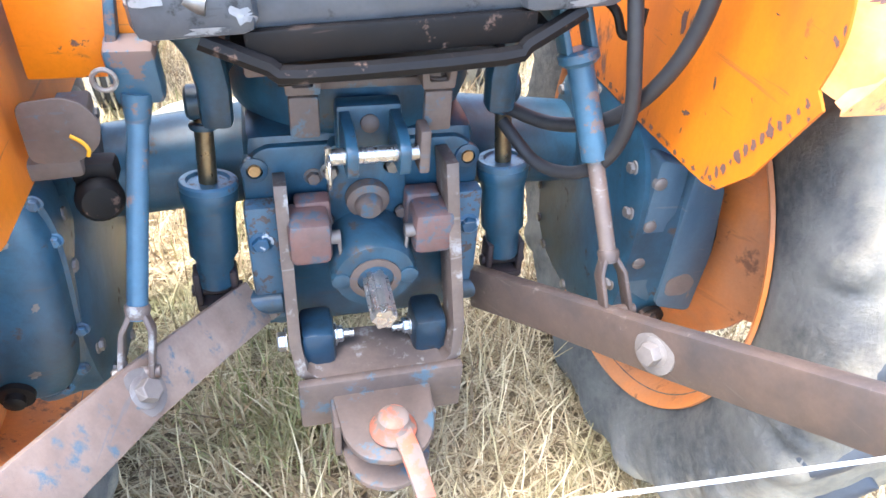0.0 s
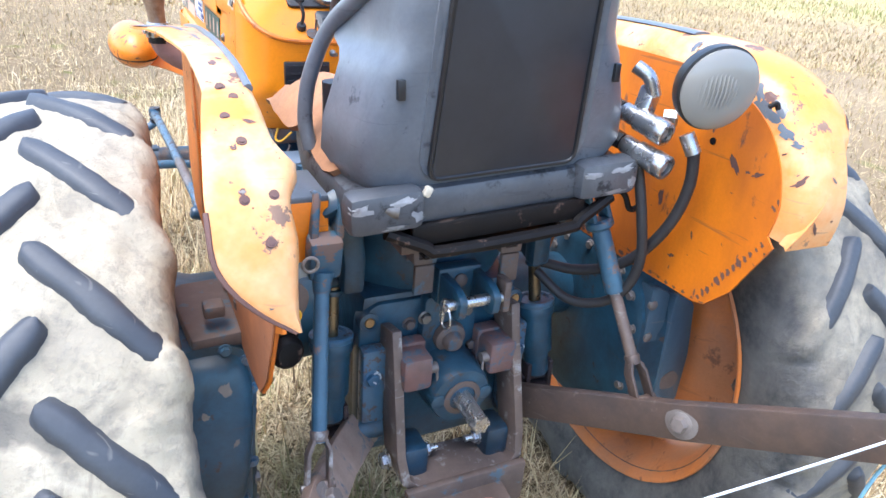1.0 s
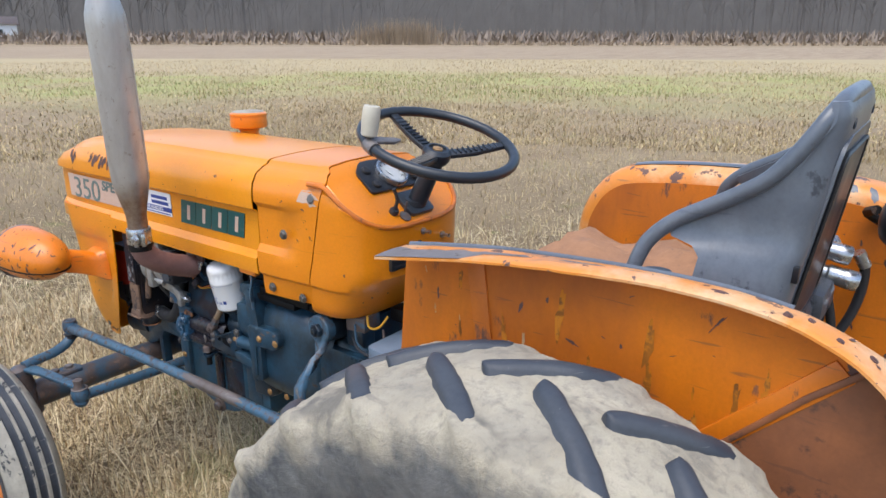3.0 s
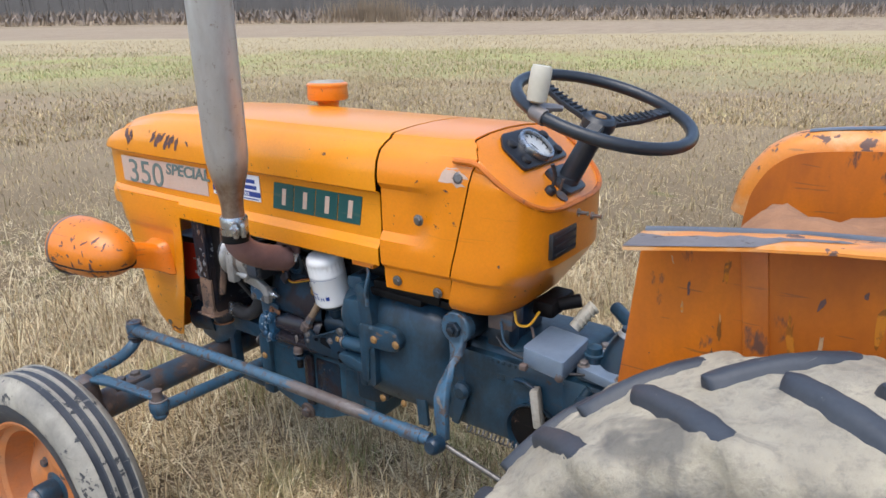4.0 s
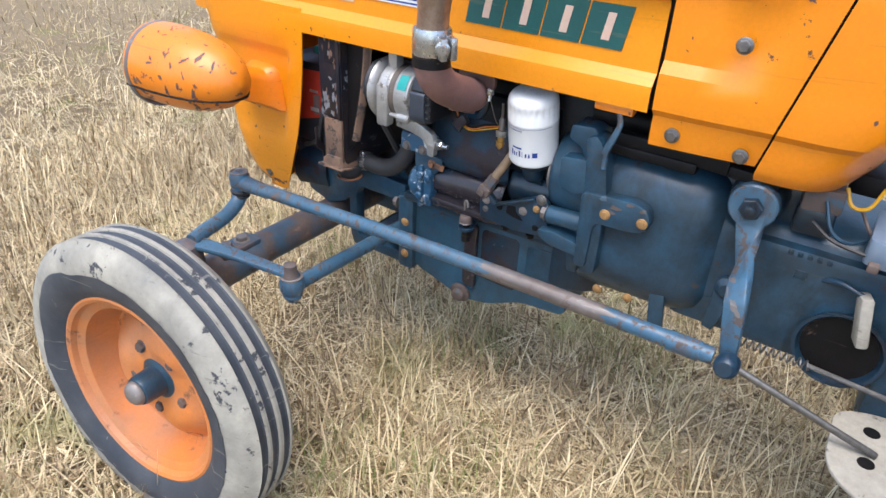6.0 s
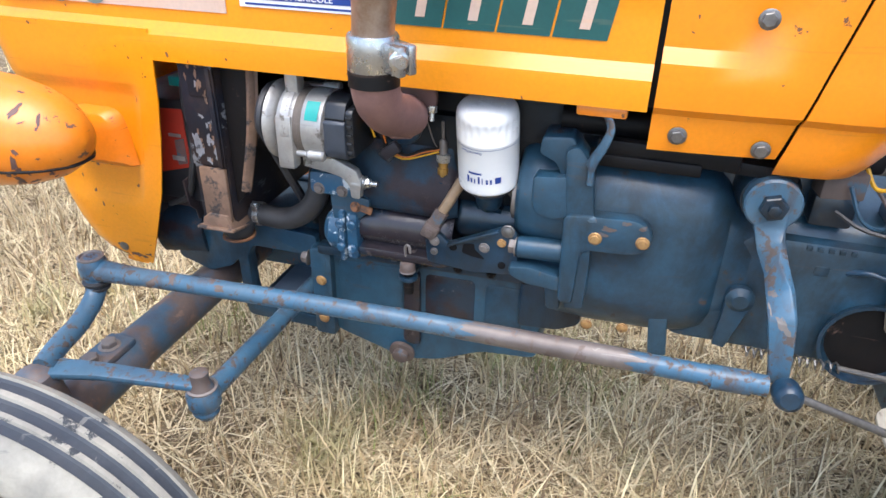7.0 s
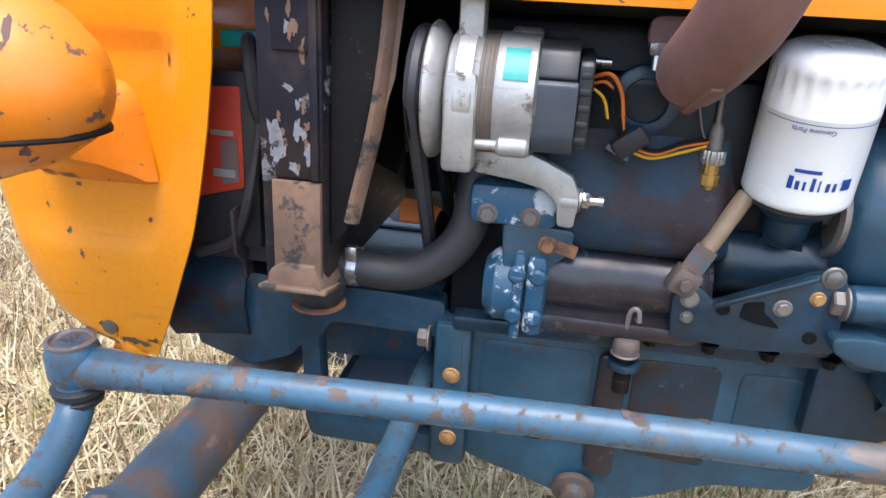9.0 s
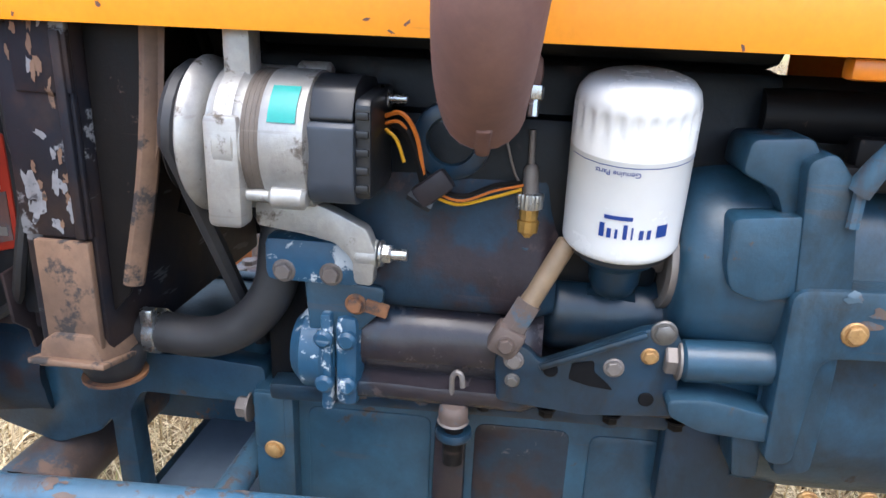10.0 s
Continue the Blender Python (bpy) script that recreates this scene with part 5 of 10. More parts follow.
def alternator():
    c = Vector((-0.180, 0, 0.850))
    ax = (0, -1, 0)

    def at(y):
        return Vector((c.x, y, c.z))
    bm = B()
    spin(bm, at(1.370), ax, [(0.03, 0), (0.052, 0.002), (0.057, 0.005), (0.058, 0.010), (0.060, 0.012), (0.060, 0.027), (0.058, 0.029), (0.056, 0.034)], 36)
    box(bm, (c.x - 0.012, 1.350, c.z + 0.068), (0.026, 0.024, 0.060), 0.005)
    box(bm, (c.x - 0.046, 1.352, c.z - 0.020), (0.026, 0.030, 0.09), 0.006)
    alt = part("alternator", bm, ALU, tractor, "grey cast alternator with a teal label")
    bm = B()
    for y in (1.3385, 1.3345, 1.3305, 1.3265):
        spin(bm, at(y), ax, [(0.0555, 0), (0.0565, 0.001), (0.0565, 0.0045), (0.0555, 0.0055)], 36)
    part("stator", bm, STATOR, alt, "brown laminated stator ring")
    bm = B()
    spin(bm, at(1.323), ax, [(0.0565, 0), (0.0575, 0.003), (0.057, 0.035), (0.050, 0.038)], 36)
    part("rear_housing", bm, ALU, alt)
    for q in (220, 300, 60):
        bm = B()
        rod(bm, (c.x + 0.060 * math.cos(radians(q)), 1.36, c.z + 0.060 * math.sin(radians(q))), (c.x + 0.060 * math.cos(radians(q)), 1.292, c.z + 0.060 * math.sin(radians(q))), 0.0050, seg=12, bev=0.0015)
        rod(bm, (c.x + 0.060 * math.cos(radians(q)), 1.318, c.z + 0.060 * math.sin(radians(q))), (c.x + 0.060 * math.cos(radians(q)), 1.288, c.z + 0.060 * math.sin(radians(q))), 0.0095, seg=14, bev=0.003)
        part("through_bolt", bm, ALU, alt)
    bm = B()
    slab(bm, rounded([(c.x - 0.050, 0.822), (c.x - 0.050, 0.872), (c.x + 0.046, 0.872), (c.x + 0.046, 0.815), (c.x - 0.020, 0.803), (c.x - 0.042, 0.808)], 0.006), 'y', 1.250, 1.288, 0.003)
    cap_ob = part("rear_cap", bm, CAP, alt, "slate-grey plastic alternator cap", 25)
    bm = B()
    slab(bm, rounded([(c.x - 0.047, 0.872), (c.x - 0.034, 0.898), (c.x - 0.010, 0.906), (c.x + 0.040, 0.900), (c.x + 0.044, 0.872)], 0.006), 'y', 1.252, 1.286, 0.003)
    part("cap_top", bm, BLACK, cap_ob)
    bm = B()
    slab(bm, rounded([(c.x - 0.044, 0.812), (c.x - 0.044, 0.890), (c.x + 0.042, 0.896), (c.x + 0.042, 0.812)], 0.008), 'y', 1.238, 1.251, 0.003)
    part("cap_end", bm, BLACK, cap_ob, "black end plate")
    for k in range(5):
        bm = B()
        box(bm, (c.x - 0.045, 1.2445, 0.822 + 0.014 * k), (0.004, 0.010, 0.006), 0.001)
        part("cap_rib", bm, BLACK, cap_ob)
    bm = B()
    rows = []
    for y in (1.316, 1.294):
        rows.append([Vector((c.x + 0.0582 * math.cos(q), y, c.z + 0.0582 * math.sin(q))) for q in [radians(127 + 4 * k) for k in range(9)]])
    grid(bm, rows)
    part("label", bm, TEAL, alt, "teal paper label")
    bm = B()
    rod(bm, (c.x + 0.02, 1.246, c.z + 0.035), (c.x + 0.02, 1.222, c.z + 0.035), 0.004, seg=10)
    bolt(bm, (c.x + 0.02, 1.243, c.z + 0.035), (0, -1, 0), 0.008, 0.006)
    part("terminal", bm, STEEL, alt)
    bm = B()
    spin(bm, at(1.387), ax, [(0.063, 0), (0.065, 0.002), (0.064, 0.006), (0.058, 0.012), (0.05, 0.016)], 40)
    fan = part("cooling_fan", bm, ALU, alt, "dished alternator fan")
    bm = B()
    spin(bm, at(1.404), ax, [(0.052, 0), (0.055, 0.003), (0.046, 0.009), (0.055, 0.015), (0.052, 0.018)], 36)
    part("pulley", bm, SOOT, alt)
    # mounting: lower arm, blue block, tensioner
    bm = B()
    slab(bm, rounded([(1.340, 0.802), (1.340, 0.780), (1.300, 0.775), (1.272, 0.769), (1.258, 0.756), (1.256, 0.734), (1.240, 0.733), (1.238, 0.765), (1.245, 0.783), (1.272, 0.796), (1.30, 0.806)], 0.005), 'x', c.x - 0.026, c.x - 0.010, 0.004)
    spin(bm, (c.x - 0.014, 1.238, 0.758), (0, 1, 0), [(0.012, 0), (0.013, 0.002), (0.013, 0.016), (0.012, 0.018)], 18)
    part("lower_arm", bm, ALU, alt, "cast aluminium alternator arm")
    bm = B()
    bolt(bm, (c.x - 0.010, 1.236, 0.758), (0, -1, 0), 0.0085, 0.009)
    rod(bm, (c.x - 0.010, 1.236, 0.758), (c.x - 0.010, 1.214, 0.758), 0.005, seg=10)
    part("arm_bolt", bm, STEEL, alt)
    bm = B()
    box(bm, (-0.168, 1.30, 0.742), (0.034, 0.090, 0.044), 0.010)
    mount = part("alternator_mount", bm, BLUE_BARE, tractor, "blue mounting block with scraped paint")
    for y in (1.325, 1.282):
        bm = B()
        bolt(bm, (-0.184, y, 0.733), (-1, 0, 0), 0.0080, 0.007)
        part("bolt", bm, RUST_GREY, mount)
    bm = B()
    slab(bm, rounded([(1.31, 0.725), (1.235, 0.72), (1.24, 0.695), (1.275, 0.66), (1.305, 0.66)], 0.008), 'x', -0.176, -0.168, 0.002)
    part("stay_plate", bm, BLUE, mount)
    bm = B()
    bolt(bm, (-0.176, 1.262, 0.703), (-1, 0, 0), 0.0075, 0.007)
    box(bm, (-0.175, 1.243, 0.700), (0.005, 0.022, 0.014), 0.002, (15, 0, 0))
    part("stay_bolt", bm, RUST_ORANGE, mount)
    bm = B()
    rod(bm, (-0.150, 1.325, 0.645), (-0.150, 1.282, 0.645), 0.040, seg=20, bev=0.012)
    box(bm, (-0.158, 1.288, 0.645), (0.055, 0.010, 0.098), 0.003)
    box(bm, (-0.158, 1.270, 0.645), (0.050, 0.024, 0.094), 0.010)
    pump_ob = part("lift_pump", bm, BLUE_BARE, tractor, "blue pump housing with flaked silver patches")
    for k in range(4):
        bm = B()
        spin(bm, (-0.182, 1.268 + 0.022 * (k % 2), 0.624 + 0.046 * (k // 2)), (-1, 0, 0), [(0.009, 0), (0.009, 0.005), (0.006, 0.008)], 12)
        part("pump_screw", bm, BLUE_BARE, pump_ob)
    # belt, fan shroud pulley
    bm = B()
    belt = []
    for k in range(13):
        q = radians(-20 + 200 * k / 12)
        belt.append((-0.180 + 0.053 * math.cos(q), 1.396, 0.850 + 0.053 * math.sin(q)))
    for k in range(13):
        q = radians(180 + 180 * k / 12)
        belt.append((0.0 + 0.07 * math.cos(q), 1.396, 0.60 + 0.07 * math.sin(q)))
    tube(bm, belt, 0.0085, 8, 1, closed=True, curve=False)
    part("fan_belt", bm, RUBBER, tractor, "black fan belt")
    bm = B()
    spin(bm, (0.0, 1.407, 0.60), (0, -1, 0), [(0.068, 0), (0.07, 0.004), (0.058, 0.012), (0.07, 0.02), (0.068, 0.024)], 36)
    part("crank_pulley", bm, SOOT, tractor)
    # wiring
    for pts, mt, r in (([(-0.172, 1.238, 0.872), (-0.182, 1.222, 0.876), (-0.180, 1.210, 0.858), (-0.172, 1.204, 0.822)], WIRE_ORANGE, 0.0020), ([(-0.172, 1.238, 0.866), (-0.178, 1.224, 0.868), (-0.176, 1.213, 0.850), (-0.170, 1.206, 0.820)], WIRE_ORANGE, 0.0016), ([(-0.178, 1.236, 0.862), (-0.182, 1.226, 0.854), (-0.180, 1.220, 0.836)], YELLOW, 0.0016), ([(-0.168, 1.238, 0.868), (-0.176, 1.220, 0.862), (-0.174, 1.210, 0.840), (-0.170, 1.204, 0.816)], SOOT, 0.0042),
                       ([(-0.168, 1.198, 0.806), (-0.168, 1.175, 0.800), (-0.160, 1.150, 0.805), (-0.148, 1.122, 0.812)], YELLOW, 0.0016), ([(-0.168, 1.198, 0.810), (-0.170, 1.172, 0.804), (-0.160, 1.145, 0.812), (-0.148, 1.120, 0.816)], WIRE_ORANGE, 0.0013), ([(-0.166, 1.196, 0.812), (-0.168, 1.170, 0.808), (-0.158, 1.146, 0.816), (-0.146, 1.122, 0.818)], SOOT, 0.0022), ([(-0.146, 1.122, 0.815), (-0.150, 1.130, 0.830), (-0.156, 1.142, 0.872)], RUST_GREY, 0.0011)):
        bm = B()
        tube(bm, pts, r, 6)
        part("wire", bm, mt, alt)
    bm = B()
    box(bm, (-0.172, 1.196, 0.814), (0.014, 0.034, 0.020), 0.004, (-38, 0, 0))
    part("connector", bm, BROWN, alt)
    bm = B()
    tube(bm, [(-0.166, 1.216, 0.806), (-0.170, 1.205, 0.801), (-0.170, 1.197, 0.797)], 0.0065, 8)
    part("cable_boot", bm, BLACK, alt)


alternator()


def cooling():
    bm = B()
    box(bm, (-0.02, 1.525, 0.88), (0.36, 0.07, 0.50), 0.006)
    rad = part("radiator", bm, RADIATOR, tractor, "sooty radiator with flaking paint and rust")
    bm = B()
    box(bm, (-0.203, 1.523, 0.845), (0.006, 0.066, 0.18), 0.002)
    box(bm, (-0.207, 1.514, 0.93), (0.004, 0.05, 0.10), 0.001)
    strip_top = part("side_strip", bm, RADIATOR, rad)
    for y, z, r, q in ((1.541, 0.800, 0.010, 10), (1.536, 0.780, 0.009, -20), (1.510, 0.80, 0.005, 20), (1.505, 0.775, 0.004, 5), (1.520, 0.765, 0.006, 40), (1.500, 0.83, 0.005, 0), (1.525, 0.845, 0.004, 60)):
        mark("paint_flake", strip_top, (-0.207, y, z), (-1, 0, 0), r, FLAKE, y * 77 + z * 31, 1.8, q)
    bm = B()
    bar(bm, [(-0.209, 1.497, 0.93), (-0.209, 1.497, 0.755)], 0.009, 0.006, 0.002, (1, 0, 0))
    part("edge_strip", bm, RADIATOR, rad)
    bm = B()
    box(bm, (-0.206, 1.518, 0.695), (0.008, 0.052, 0.115), 0.002)
    strip_ob = part("lower_strip", bm, RAD_TAN, rad, "bare rusty lower strip")
    bm = B()
    slab(bm, [(1.485, 0.632), (1.555, 0.628), (1.548, 0.655), (1.535, 0.664), (1.498, 0.664)], 'x', -0.215, -0.15, 0.003)
    box(bm, (-0.19, 1.52, 0.632), (0.07, 0.075, 0.006), 0.002, (0, 12, 0))
    part("foot_bracket", bm, RAD_TAN, rad, "rusty folded radiator foot")
    bm = B()
    slab(bm, [(1.485, 1.13), (1.42, 1.13), (1.425, 0.95), (1.44, 0.82), (1.47, 0.70), (1.488, 0.68)], 'x', -0.19, -0.186, 0.001)
    # oversized far cheek, added to block daylight from the other side
    slab(bm, [(1.60, 1.13), (1.32, 1.13), (1.32, 0.70), (1.37, 0.64), (1.60, 0.64)], 'x', 0.186, 0.19, 0.001)
    box(bm, (0, 1.455, 1.12), (0.37, 0.06, 0.004), 0.001)
    part("fan_shroud", bm, SOOT, rad, "rust-streaked fan shroud with an added far cheek shutting out daylight")
    rng = random.Random(31)
    for k in range(26):
        y, z = 1.500 + 0.044 * rng.random(), 0.765 + 0.19 * rng.random()
        mark("rust_streak" if k % 3 else "paint_flake", strip_top, (-0.207, y, z), (-1, 0, 0), 0.0015 + 0.0035 * rng.random(), (RAD_TAN if k % 3 else FLAKE), k * 2.7 + 3, 1 + 2.5 * rng.random(), 20 * rng.random() - 10)
    bm = B()
    slab(bm, [(1.425, 1.12), (1.408, 1.12), (1.412, 0.95), (1.422, 0.86), (1.440, 0.80), (1.436, 0.86), (1.428, 0.95)], 'x', -0.192, -0.1905, 0)
    part("rust_band", bm, RAD_TAN, rad, "bare brown band down the shroud")
    bm = B()
    tube(bm, [(-0.191, 1.42, 1.12), (-0.191, 1.424, 0.96), (-0.191, 1.438, 0.83), (-0.191, 1.465, 0.71)], 0.006, 8, 5, flatten=1.6)
    part("shroud_edge", bm, RAD_TAN, rad, "rusty rolled edge of the fan shroud")
    for k in range(6):
        q = k * math.tau / 6
        bm = B()
        box(bm, (0.0 + 0.09 * math.cos(q), 1.46, 0.87 + 0.09 * math.sin(q)), (0.12, 0.004, 0.05), 0.001, (20, -math.degrees(q), 0))
        part("fan_blade", bm, SOOT, rad)
    bm = B()
    tube(bm, [(-0.142, 1.50, 0.640), (-0.143, 1.465, 0.639), (-0.144, 1.43, 0.638), (-0.145, 1.40, 0.646), (-0.146, 1.370, 0.668), (-0.145, 1.349, 0.702), (-0.138, 1.344, 0.745), (-0.120, 1.342, 0.79)], 0.0205, 18, 6)
    hose = part("bottom_hose", bm, RUBBER, tractor, "thick black radiator hose")
    bm = B()
    spin(bm, (-0.1425, 1.482, 0.6395), (0, -1, 0), [(0.0215, 0), (0.0228, 0.001), (0.0228, 0.012), (0.0215, 0.013)], 24)
    box(bm, (-0.156, 1.476, 0.660), (0.012, 0.014, 0.020), 0.003)
    part("hose_clip", bm, STEEL, hose, "zinc hose clip")
    # battery behind the nose
    bm = B()
    box(bm, (-0.06, 1.655, 0.752), (0.20, 0.15, 0.20), 0.008)
    bat = part("battery", bm, BLACK, tractor, "black battery with a red label")
    bm = B()
    slab(bm, rounded([(1.597, 0.725), (1.728, 0.690), (1.728, 0.828), (1.597, 0.835)], 0.004), "x", -0.1622, -0.1595, 0.001)
    part("red_label", bm, RED, bat, "large red battery label")
    bm = B()
    box(bm, (-0.05, 1.655, 0.648), (0.20, 0.150, 0.030), 0.004)
    part("battery_base", bm, BROWN, bat)
    for y, h in ((1.605, 0.05), (1.690, 0.06)):
        bm = B()
        bar(bm, [(-0.145, y, 0.615), (-0.150, y, 0.640), (-0.168, y, 0.655), (-0.172, y, 0.655 + h)], 0.020, 0.004, 0.001, (0, 1, 0))
        part("battery_strap", bm, BROWN, bat)
    bm = B()
    tube(bm, [(-0.170, 1.572, 0.80), (-0.178, 1.585, 0.72), (-0.165, 1.612, 0.665), (-0.160, 1.66, 0.640)], 0.006, 8)
    part("earth_cable", bm, RUBBER, bat)
    bm = B()
    slab(bm, [(1.602, 0.732), (1.622, 0.727), (1.622, 0.775), (1.602, 0.780)], 'x', -0.1634, -0.1623, 0)
    part("battery_label", bm, RED_PAINT, bat)
    for z, h in ((0.782, 0.006), (0.736, 0.009)):
        bm = B()
        slab(bm, [(1.606, z), (1.632, z), (1.632, z + h), (1.606, z + h)], 'x', -0.1644, -0.1635, 0)
        part("text_bar", bm, ALU, bat)
    bm = B()
    tube(bm, [(-0.12, 1.60, 0.87), (-0.16, 1.585, 0.88), (-0.17, 1.575, 0.82), (-0.15, 1.565, 0.77)], 0.008, 8)
    part("battery_cable", bm, RUBBER, bat)
    bm = B()
    box(bm, (-0.14, 1.598, 0.882), (0.03, 0.045, 0.018), 0.004)
    part("battery_clamp", bm, TEAL, bat)


cooling()


def front_frame():
    # cast support with its window
    o = [(1.372, 0.600), (1.44, 0.604), (1.55, 0.604), (1.66, 0.610), (1.69, 0.585), (1.69, 0.50), (1.62, 0.478), (1.565, 0.50), (1.550, 0.52), (1.548, 0.41), (1.540, 0.385), (1.372, 0.385), (1.372, 0.412), (1.524, 0.414), (1.528, 0.53), (1.512, 0.556), (1.39, 0.556), (1.372, 0.548)]
    for s in (-1, 1):
        bm = B()
        slab(bm, rounded(o if s < 0 else o[:12], 0.008, 3), 'x', s * 0.112 - 0.014, s * 0.112 + 0.014, 0.005)
        if s < 0:
            frame_ob = part("front_support", bm, BLUE, tractor, "blue cast front support with an open window")
        else:
            part("support_side", bm, BLUE, frame_ob)
    for p, d in (((0, 1.62, 0.55), (0.20, 0.12, 0.09)), ((0, 1.50, 0.594), (0.20, 0.24, 0.016)), ((0.0, 1.46, 0.392), (0.20, 0.17, 0.018))):
        bm = B()
        box(bm, p, d, 0.005)
        part("support_web", bm, BLUE, frame_ob)
    bm = B()
    rows = []
    for i in range(9):
        u = i / 8
        y = 1.618 + 0.10 * u
        rows.append([(-0.118 - 0.030 * math.sin(math.pi * min(1, 0.15 + j / 9)) * (0.75 + 0.35 * u) + 0.004 * noise.noise((y * 40, j * 0.7, 1.0)), y, 0.512 + 0.012 * (1 - u) + (0.105 + 0.01 * u) * j / 8 + 0.004 * noise.noise((y * 30, j * 0.5, 8.0))) for j in range(9)])
    grid(bm, rows)
    thick(bm, -0.012)
    part("nose_bracket", bm, LEDGE_IRON, frame_ob, "rusty brown bracket behind the nose")
    bm = B()
    box(bm, (-0.118, 1.358, 0.485), (0.05, 0.045, 0.20), 0.008)
    box(bm, (-0.120, 1.362, 0.548), (0.052, 0.036, 0.07), 0.008)
    part("support_flange", bm, BLUE, frame_ob)
    for z in (0.516, 0.428):
        bm = B()
        bolt(bm, (-0.145, 1.357, z), (-1, 0, 0), 0.0080, 0.005)
        part("bolt", bm, BRASSBOLT, frame_ob)
    bm = B()
    bolt(bm, (-0.128, 1.388, 0.553), (0, 1, 0), 0.012, 0.014)
    part("bolt", bm, RUST_GREY, frame_ob)
    bm = B()
    spin(bm, (-0.165, 1.512, 0.594), (0, 0, 1), [(0.014, 0), (0.024, 0.006), (0.030, 0.018), (0.031, 0.034), (0.028, 0.040)], 24)
    part("rubber_mount", bm, RUBBER, frame_ob)
    bm = B()
    spin(bm, (-0.165, 1.512, 0.598), (0, 0, 1), [(0.022, -0.002), (0.031, 0), (0.031, 0.003), (0.022, 0.004)], 22)
    part("mount_washer", bm, RUST_ORANGE, frame_ob, "rusty washer below the rubber mount")
    bm = B()
    slab(bm, [(-0.10, 1.385), (0.10, 1.385), (0.10, 1.53), (-0.10, 1.53)], 'z', 0.40, 0.404, 0)
    part("inner_plate", bm, SHEET, frame_ob)
    bm = B()
    slab(bm, [(1.385, 0.40), (1.62, 0.40), (1.62, 0.59), (1.385, 0.59)], 'x', 0.060, 0.066, 0)
    part("inner_wall", bm, BLUE_LIGHT, frame_ob, "pale inner wall of the support")
    # axle
    for s in (-1, 1):
        bm = B()
        tube(bm, [(0, 1.628, 0.440), (s * 0.20, 1.632, 0.438), (s * 0.36, 1.635, 0.436), (s * 0.50, 1.636, 0.434)], 0.040, 18, 4)
        if s < 0:
            axle = part("front_axle", bm, AXLE_BLUE, tractor, "rusty blue tubular front axle")
        else:
            part("axle_half", bm, AXLE_BLUE, axle)
        bm = B()
        tube(bm, [(s * 0.37, 1.635, 0.437), (s * 0.44, 1.636, 0.436), (s * 0.53, 1.636, 0.434)], 0.045, 16, 3)
        box(bm, (s * 0.43, 1.634, 0.476), (0.11, 0.055, 0.016), 0.006)
        part("axle_sleeve", bm, AXLE_BLUE, axle)
        for k in (0.41, 0.455):
            bm = B()
            bolt(bm, (s * k, 1.634, 0.484), (0, 0, 1), 0.014, 0.012)
            part("axle_bolt", bm, RUST_GREY, axle)
    # king pins and stub axles
    for s in (-1, 1):
        bm = B()
        spin(bm, (s * 0.545, 1.632, 0.375), (s * 0.10, 0, 1), [(0.034, 0), (0.038, 0.004), (0.036, 0.09), (0.034, 0.14), (0.028, 0.165), (0.014, 0.175)], 20)
        rod(bm, (s * 0.55, 1.632, 0.30), (s * 0.68, 1.617, 0.266), 0.03, 0.026, 16)
        rod(bm, (s * 0.55, 1.632, 0.40), (s * 0.565, 1.636, 0.26), 0.038, 0.034, 16)
        part("king_pin", bm, AXLE_BLUE, tractor, "rusty blue king pin")
    # steering arms
    bm = B()
    bar(bm, [(-0.540, 1.628, 0.538), (-0.515, 1.55, 0.532), (-0.486, 1.40, 0.522)], [0.044, 0.034, 0.026], 0.012, 0.004, (0, 0, 1))
    arm1 = part("track_rod_arm", bm, BLUE_CHIP, tractor)
    bm = B()
    tube(bm, [(-0.545, 1.625, 0.545), (-0.50, 1.64, 0.546), (-0.44, 1.652, 0.548), (-0.395, 1.660, 0.562), (-0.372, 1.664, 0.582)], 0.0165, 12, 4, flatten=0.75)
    part("steering_arm", bm, BLUE_CHIP, tractor, "chipped blue steering arm")

    def ball(c, name, r=0.026):
        bm = B()
        spin(bm, Vector(c) - Vector((0, 0, 0.034)), (0, 0, 1), [(r * 0.55, 0), (r * 0.85, 0.012), (r * 0.8, 0.018), (r * 1.02, 0.026), (r * 1.05, 0.048), (r * 0.9, 0.056), (r * 0.5, 0.058)], 22)
        joint = part(name, bm, BLUE_CHIP, tractor, "worn blue steering ball joint")
        bm = B()
        spin(bm, Vector(c) + Vector((0, 0, 0.0225)), (0, 0, 1), [(r * 0.94, 0), (r * 0.96, 0.003), (r * 0.80, 0.004), (r * 0.74, 0.0015), (0.0, 0.0012)], 24)
        part("cap", bm, RUST_GREY, joint, "worn steel cap ring")
        return joint
    ball((-0.372, 1.664, 0.612), "ball_joint", 0.0225)
    ball((-0.483, 1.394, 0.492), "ball_joint", 0.025)
    bm = B()
    spin(bm, (-0.372, 1.664, 0.572), (0, 0, 1), [(0.014, 0), (0.020, 0.003), (0.021, 0.008), (0.018, 0.010), (0.022, 0.013), (0.0235, 0.019), (0.019, 0.022)], 22)
    part("rubber_boot", bm, RUBBER, tractor)
    bm = B()
    spin(bm, (-0.484, 1.394, 0.515), (0, 0, 1), [(0.02, 0), (0.014, 0.014), (0.014, 0.03), (0.009, 0.033)], 14)
    part("joint_nut", bm, RUST, tractor)
    # drag link
    bm = B()
    a, b = Vector((-0.371, 1.646, 0.611)), Vector((-0.326, 0.592, 0.606))
    d = (b - a).normalized()
